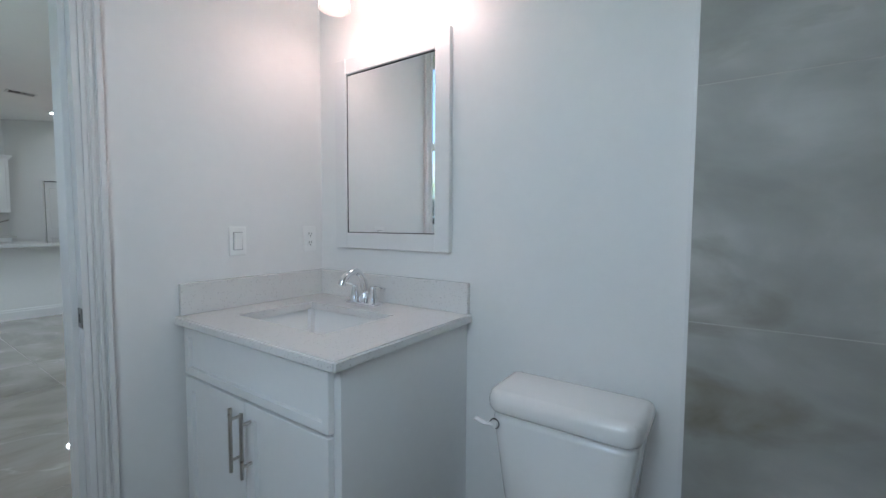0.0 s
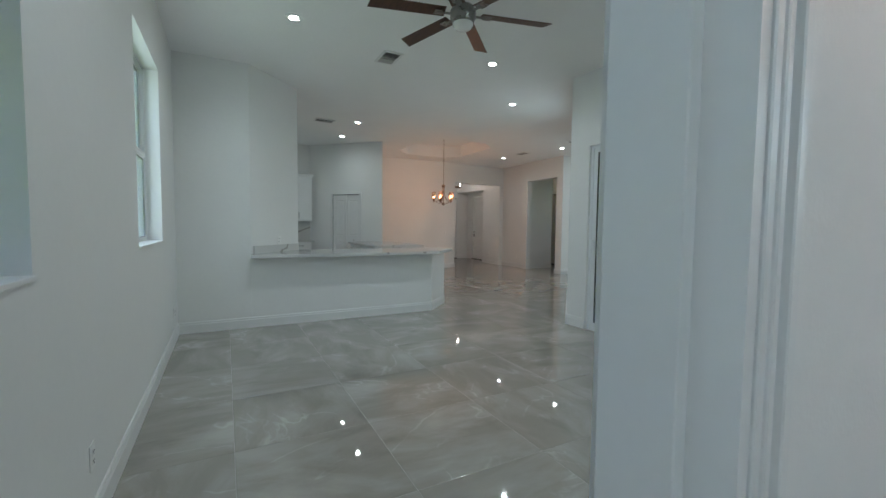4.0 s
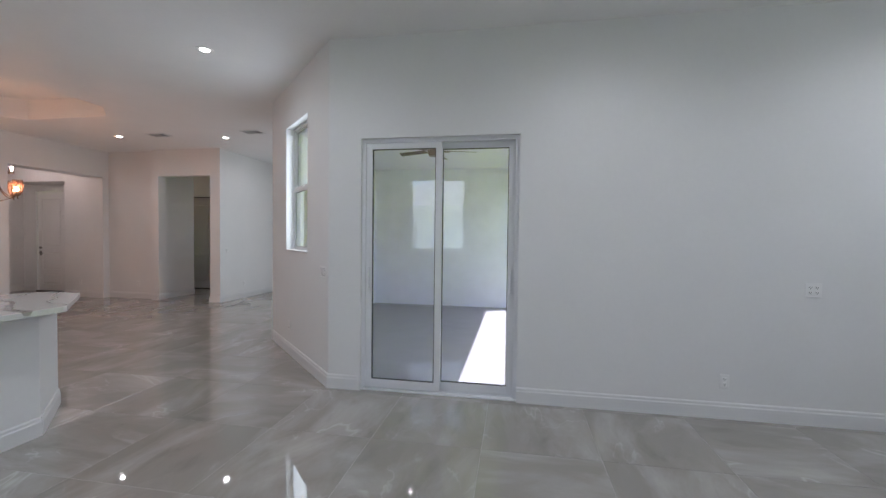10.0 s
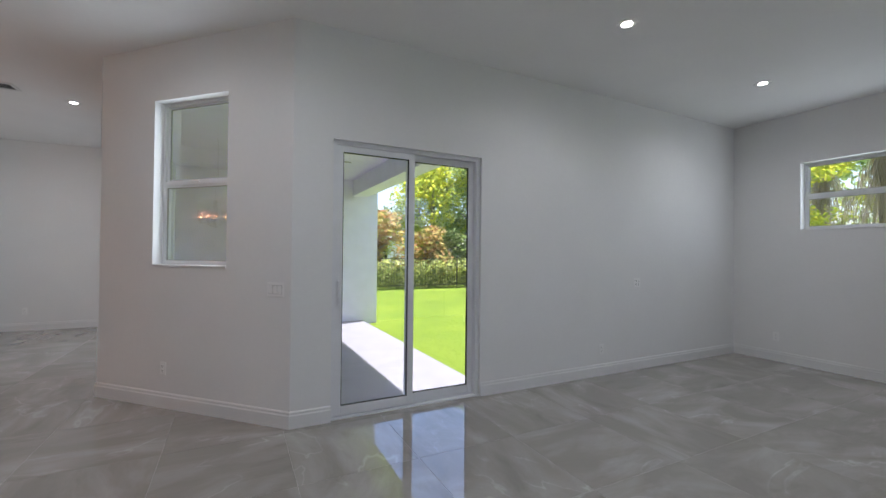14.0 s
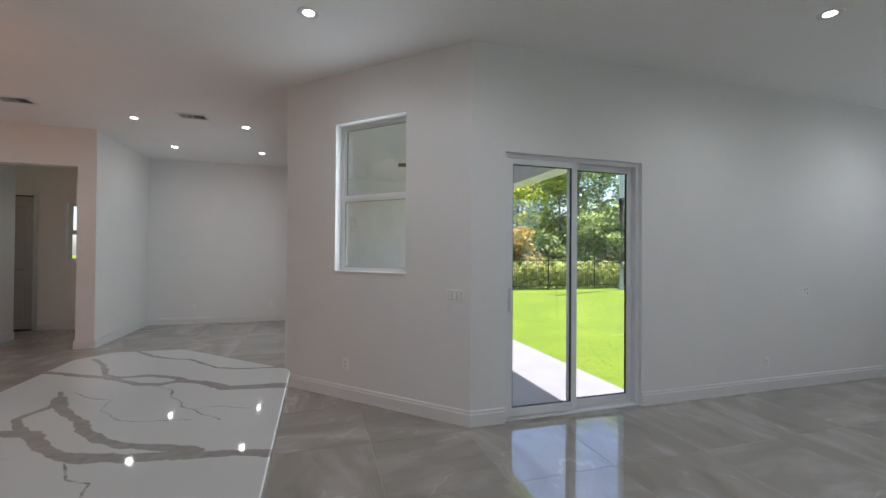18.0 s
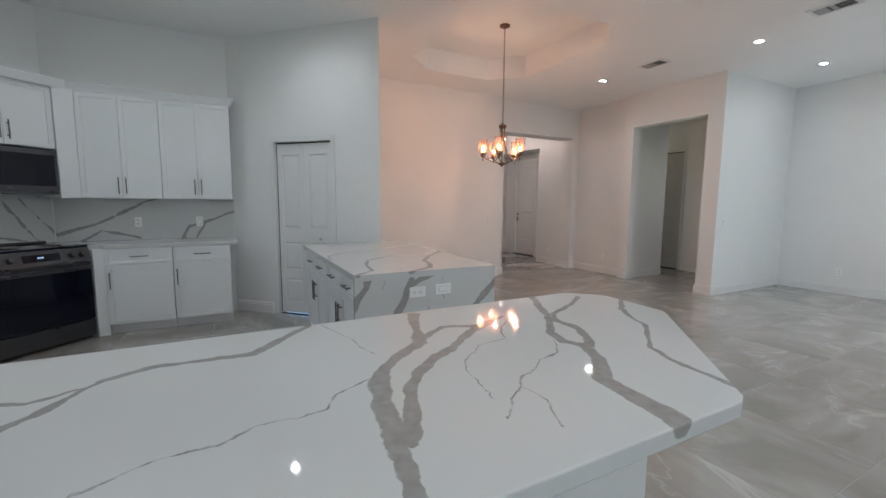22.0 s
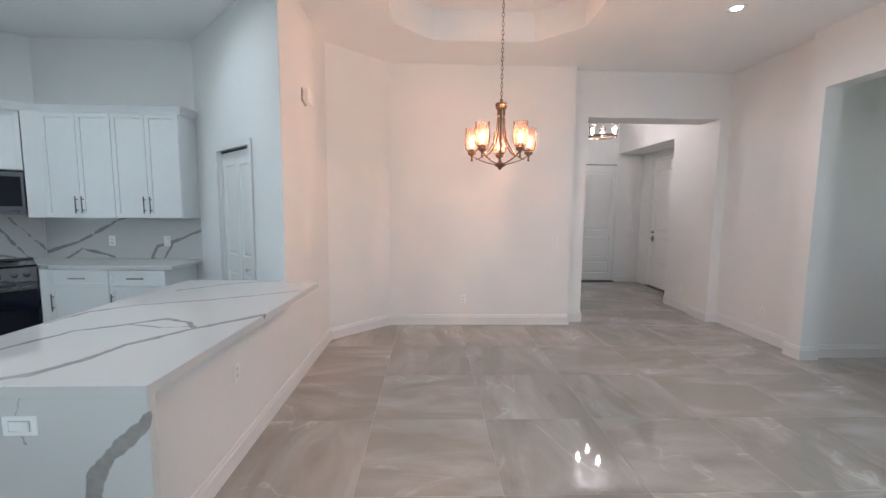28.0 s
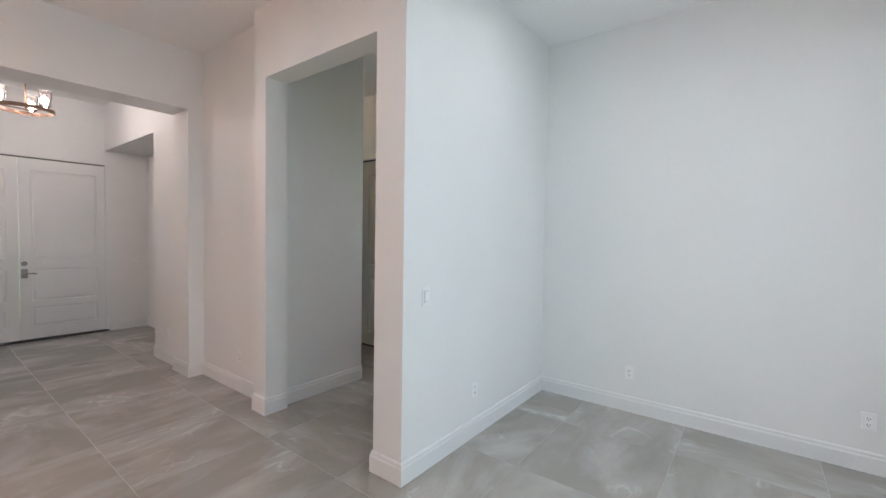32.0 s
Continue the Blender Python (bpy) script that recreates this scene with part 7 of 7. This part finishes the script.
prof = [(-2.2, 0.35), (-2.25, 0.7), (-1.5, 0.85), (-0.8, 1.38), (0.7, 1.40), (1.5, 0.95), (2.2, 0.85), (2.25, 0.4)]
a = [bd.verts.new((x, -0.85, z)) for x, z in prof]
b = [bd.verts.new((x, 0.85, z)) for x, z in prof]
bd.faces.new(a)
bd.faces.new(b[::-1])
for i in range(len(prof)):
    bd.faces.new((a[i], b[i], b[(i + 1) % len(prof)], a[(i + 1) % len(prof)]))
bmesh.ops.recalc_face_normals(bd, faces=bd.faces[:])
bmesh.ops.bevel(bd, geom=bd.edges[:], offset=0.07, segments=3, affect="EDGES")
part("body", bd, CAR_WHITE, car, "", True)
part("side_window", prism([(-0.75, 0.84), (0.65, 0.84), (0.65, 0.858), (-0.75, 0.858)], 0.95, 1.28, 0.004), BLACK_GLASS, car)
for x in (-1.4, 1.4):
    for y in (-0.80, 0.80):
        wh = part("tyre", lathe([(0.20, -0.1), (0.31, -0.1), (0.32, -0.06), (0.32, 0.06), (0.31, 0.1), (0.20, 0.1)], 24, (x, y, 0.32), "Y"), RUBBER, car, "", True)
        part("rim", lathe([(0.20, -0.08), (0.20, 0.11), (0.05, 0.10)], 16, (x, y, 0.32), "Y"), NICKEL, wh, "", True)
for x in (-12.15, -13.35):
    gb = thing("wheelie_bin", "green plastic wheelie bin outside the kitchen", "bin", pose(x, -3.1, GZ), "wheelie bins")
    part("body", prism([(-0.28, -0.3), (0.28, -0.3), (0.28, 0.3), (-0.28, 0.3)], 0.08, 1.22, 0.03), BIN_GREEN, gb, "", True)
    part("lid", box(-0.31, 0.31, -0.34, 0.34, 1.225, 1.29, 0.02), BIN_GREEN, gb, "", True)
    for sx in (-0.24, 0.24):
        part("wheel", lathe([(0.12, -0.03), (0.12, 0.03)], 18, (sx, -0.28, 0.12), "X"), RUBBER, gb, "", True)
copy_thing(t4, pose(-29.5, -18.0, GZ, 0, 0, 20) @ Matrix.Scale(0.7, 4))
copy_thing(t2, pose(-36.0, -33.5, GZ, 0, 0, 90))
copy_thing(t2, pose(-8.5, -30.0, GZ, 0, 0, 200))

# ---- floor tiles ----
floor = structure("floor", join(box(-16.0, 0.6, -0.55, 4.28, -0.1, -0.0014), box(-16.0, -7.0, 4.28, 12.0, -0.1, -0.0014)), GROUT, "polished beige-grey marbled porcelain tile floor with pale joints")
PX, PY, OX, OY, GAP = 0.792, 0.806, -3.22, 0.055, 0.0022
REGIONS = [[(-7.18, -0.55), (0.65, -0.55), (0.65, 4.085), (-7.18, 4.085)], [(-5.425, 4.085), (0.65, 4.085), (0.65, 4.19), (-5.53, 4.19)], [(-7.18, 4.085), (-5.425, 4.085), (-7.13, 5.79), (-7.18, 5.79)],
           [(-12.724, -0.55), (-7.18, -0.55), (-7.18, 11.7), (-12.724, 11.7)], [(-7.18, 5.79), (-7.08, 5.79), (-7.08, 10.35), (-7.18, 10.35)], [(-16.0, 3.3), (-12.724, 3.3), (-12.724, 11.7), (-16.0, 11.7)]]


def clip(poly, region):
    """Cut a convex outline with a convex region that runs counter-clockwise."""
    for i in range(len(region)):
        (ax, ay), (bx, by) = region[i], region[(i + 1) % len(region)]
        out = []
        for k in range(len(poly)):
            p, q = poly[k], poly[(k + 1) % len(poly)]
            sp = (bx - ax) * (p[1] - ay) - (by - ay) * (p[0] - ax)
            sq = (bx - ax) * (q[1] - ay) - (by - ay) * (q[0] - ax)
            if sp >= 0:
                out.append(p)
            if (sp > 0 > sq) or (sp < 0 < sq):
                t = sp / (sp - sq)
                out.append((p[0] + (q[0] - p[0]) * t, p[1] + (q[1] - p[1]) * t))
        poly = out
        if len(poly) < 3:
            return []
    return poly


hx, hy = PX / 2 - GAP / 2, PY / 2 - GAP / 2
whole = as_mesh("tile", prism([(-hx, -hy), (hx, -hy), (hx, hy), (-hx, hy)], -0.009, 0.0, 0.0012, 1), TILE)
for i in range(-18, 7):
    for j in range(-2, 16):
        cx, cy = OX + (i + 0.5) * PX, OY + (j + 0.5) * PY
        rect = [(cx - hx, cy - hy), (cx + hx, cy - hy), (cx + hx, cy + hy), (cx - hx, cy + hy)]
        for reg in REGIONS:
            c = clip(rect, reg)
            if len(c) < 3:
                continue
            area = abs(sum(c[k][0] * c[(k + 1) % len(c)][1] - c[(k + 1) % len(c)][0] * c[k][1] for k in range(len(c)))) / 2
            if area < 0.0004:
                continue
            if area > 4 * hx * hy * 0.999:
                me = whole
            else:
                me = as_mesh("tile", prism([(x - cx, y - cy) for x, y in c], -0.009, 0.0), TILE)
            t = new("tile", me)
            t.parent, t.location = floor, (cx, cy, 0)
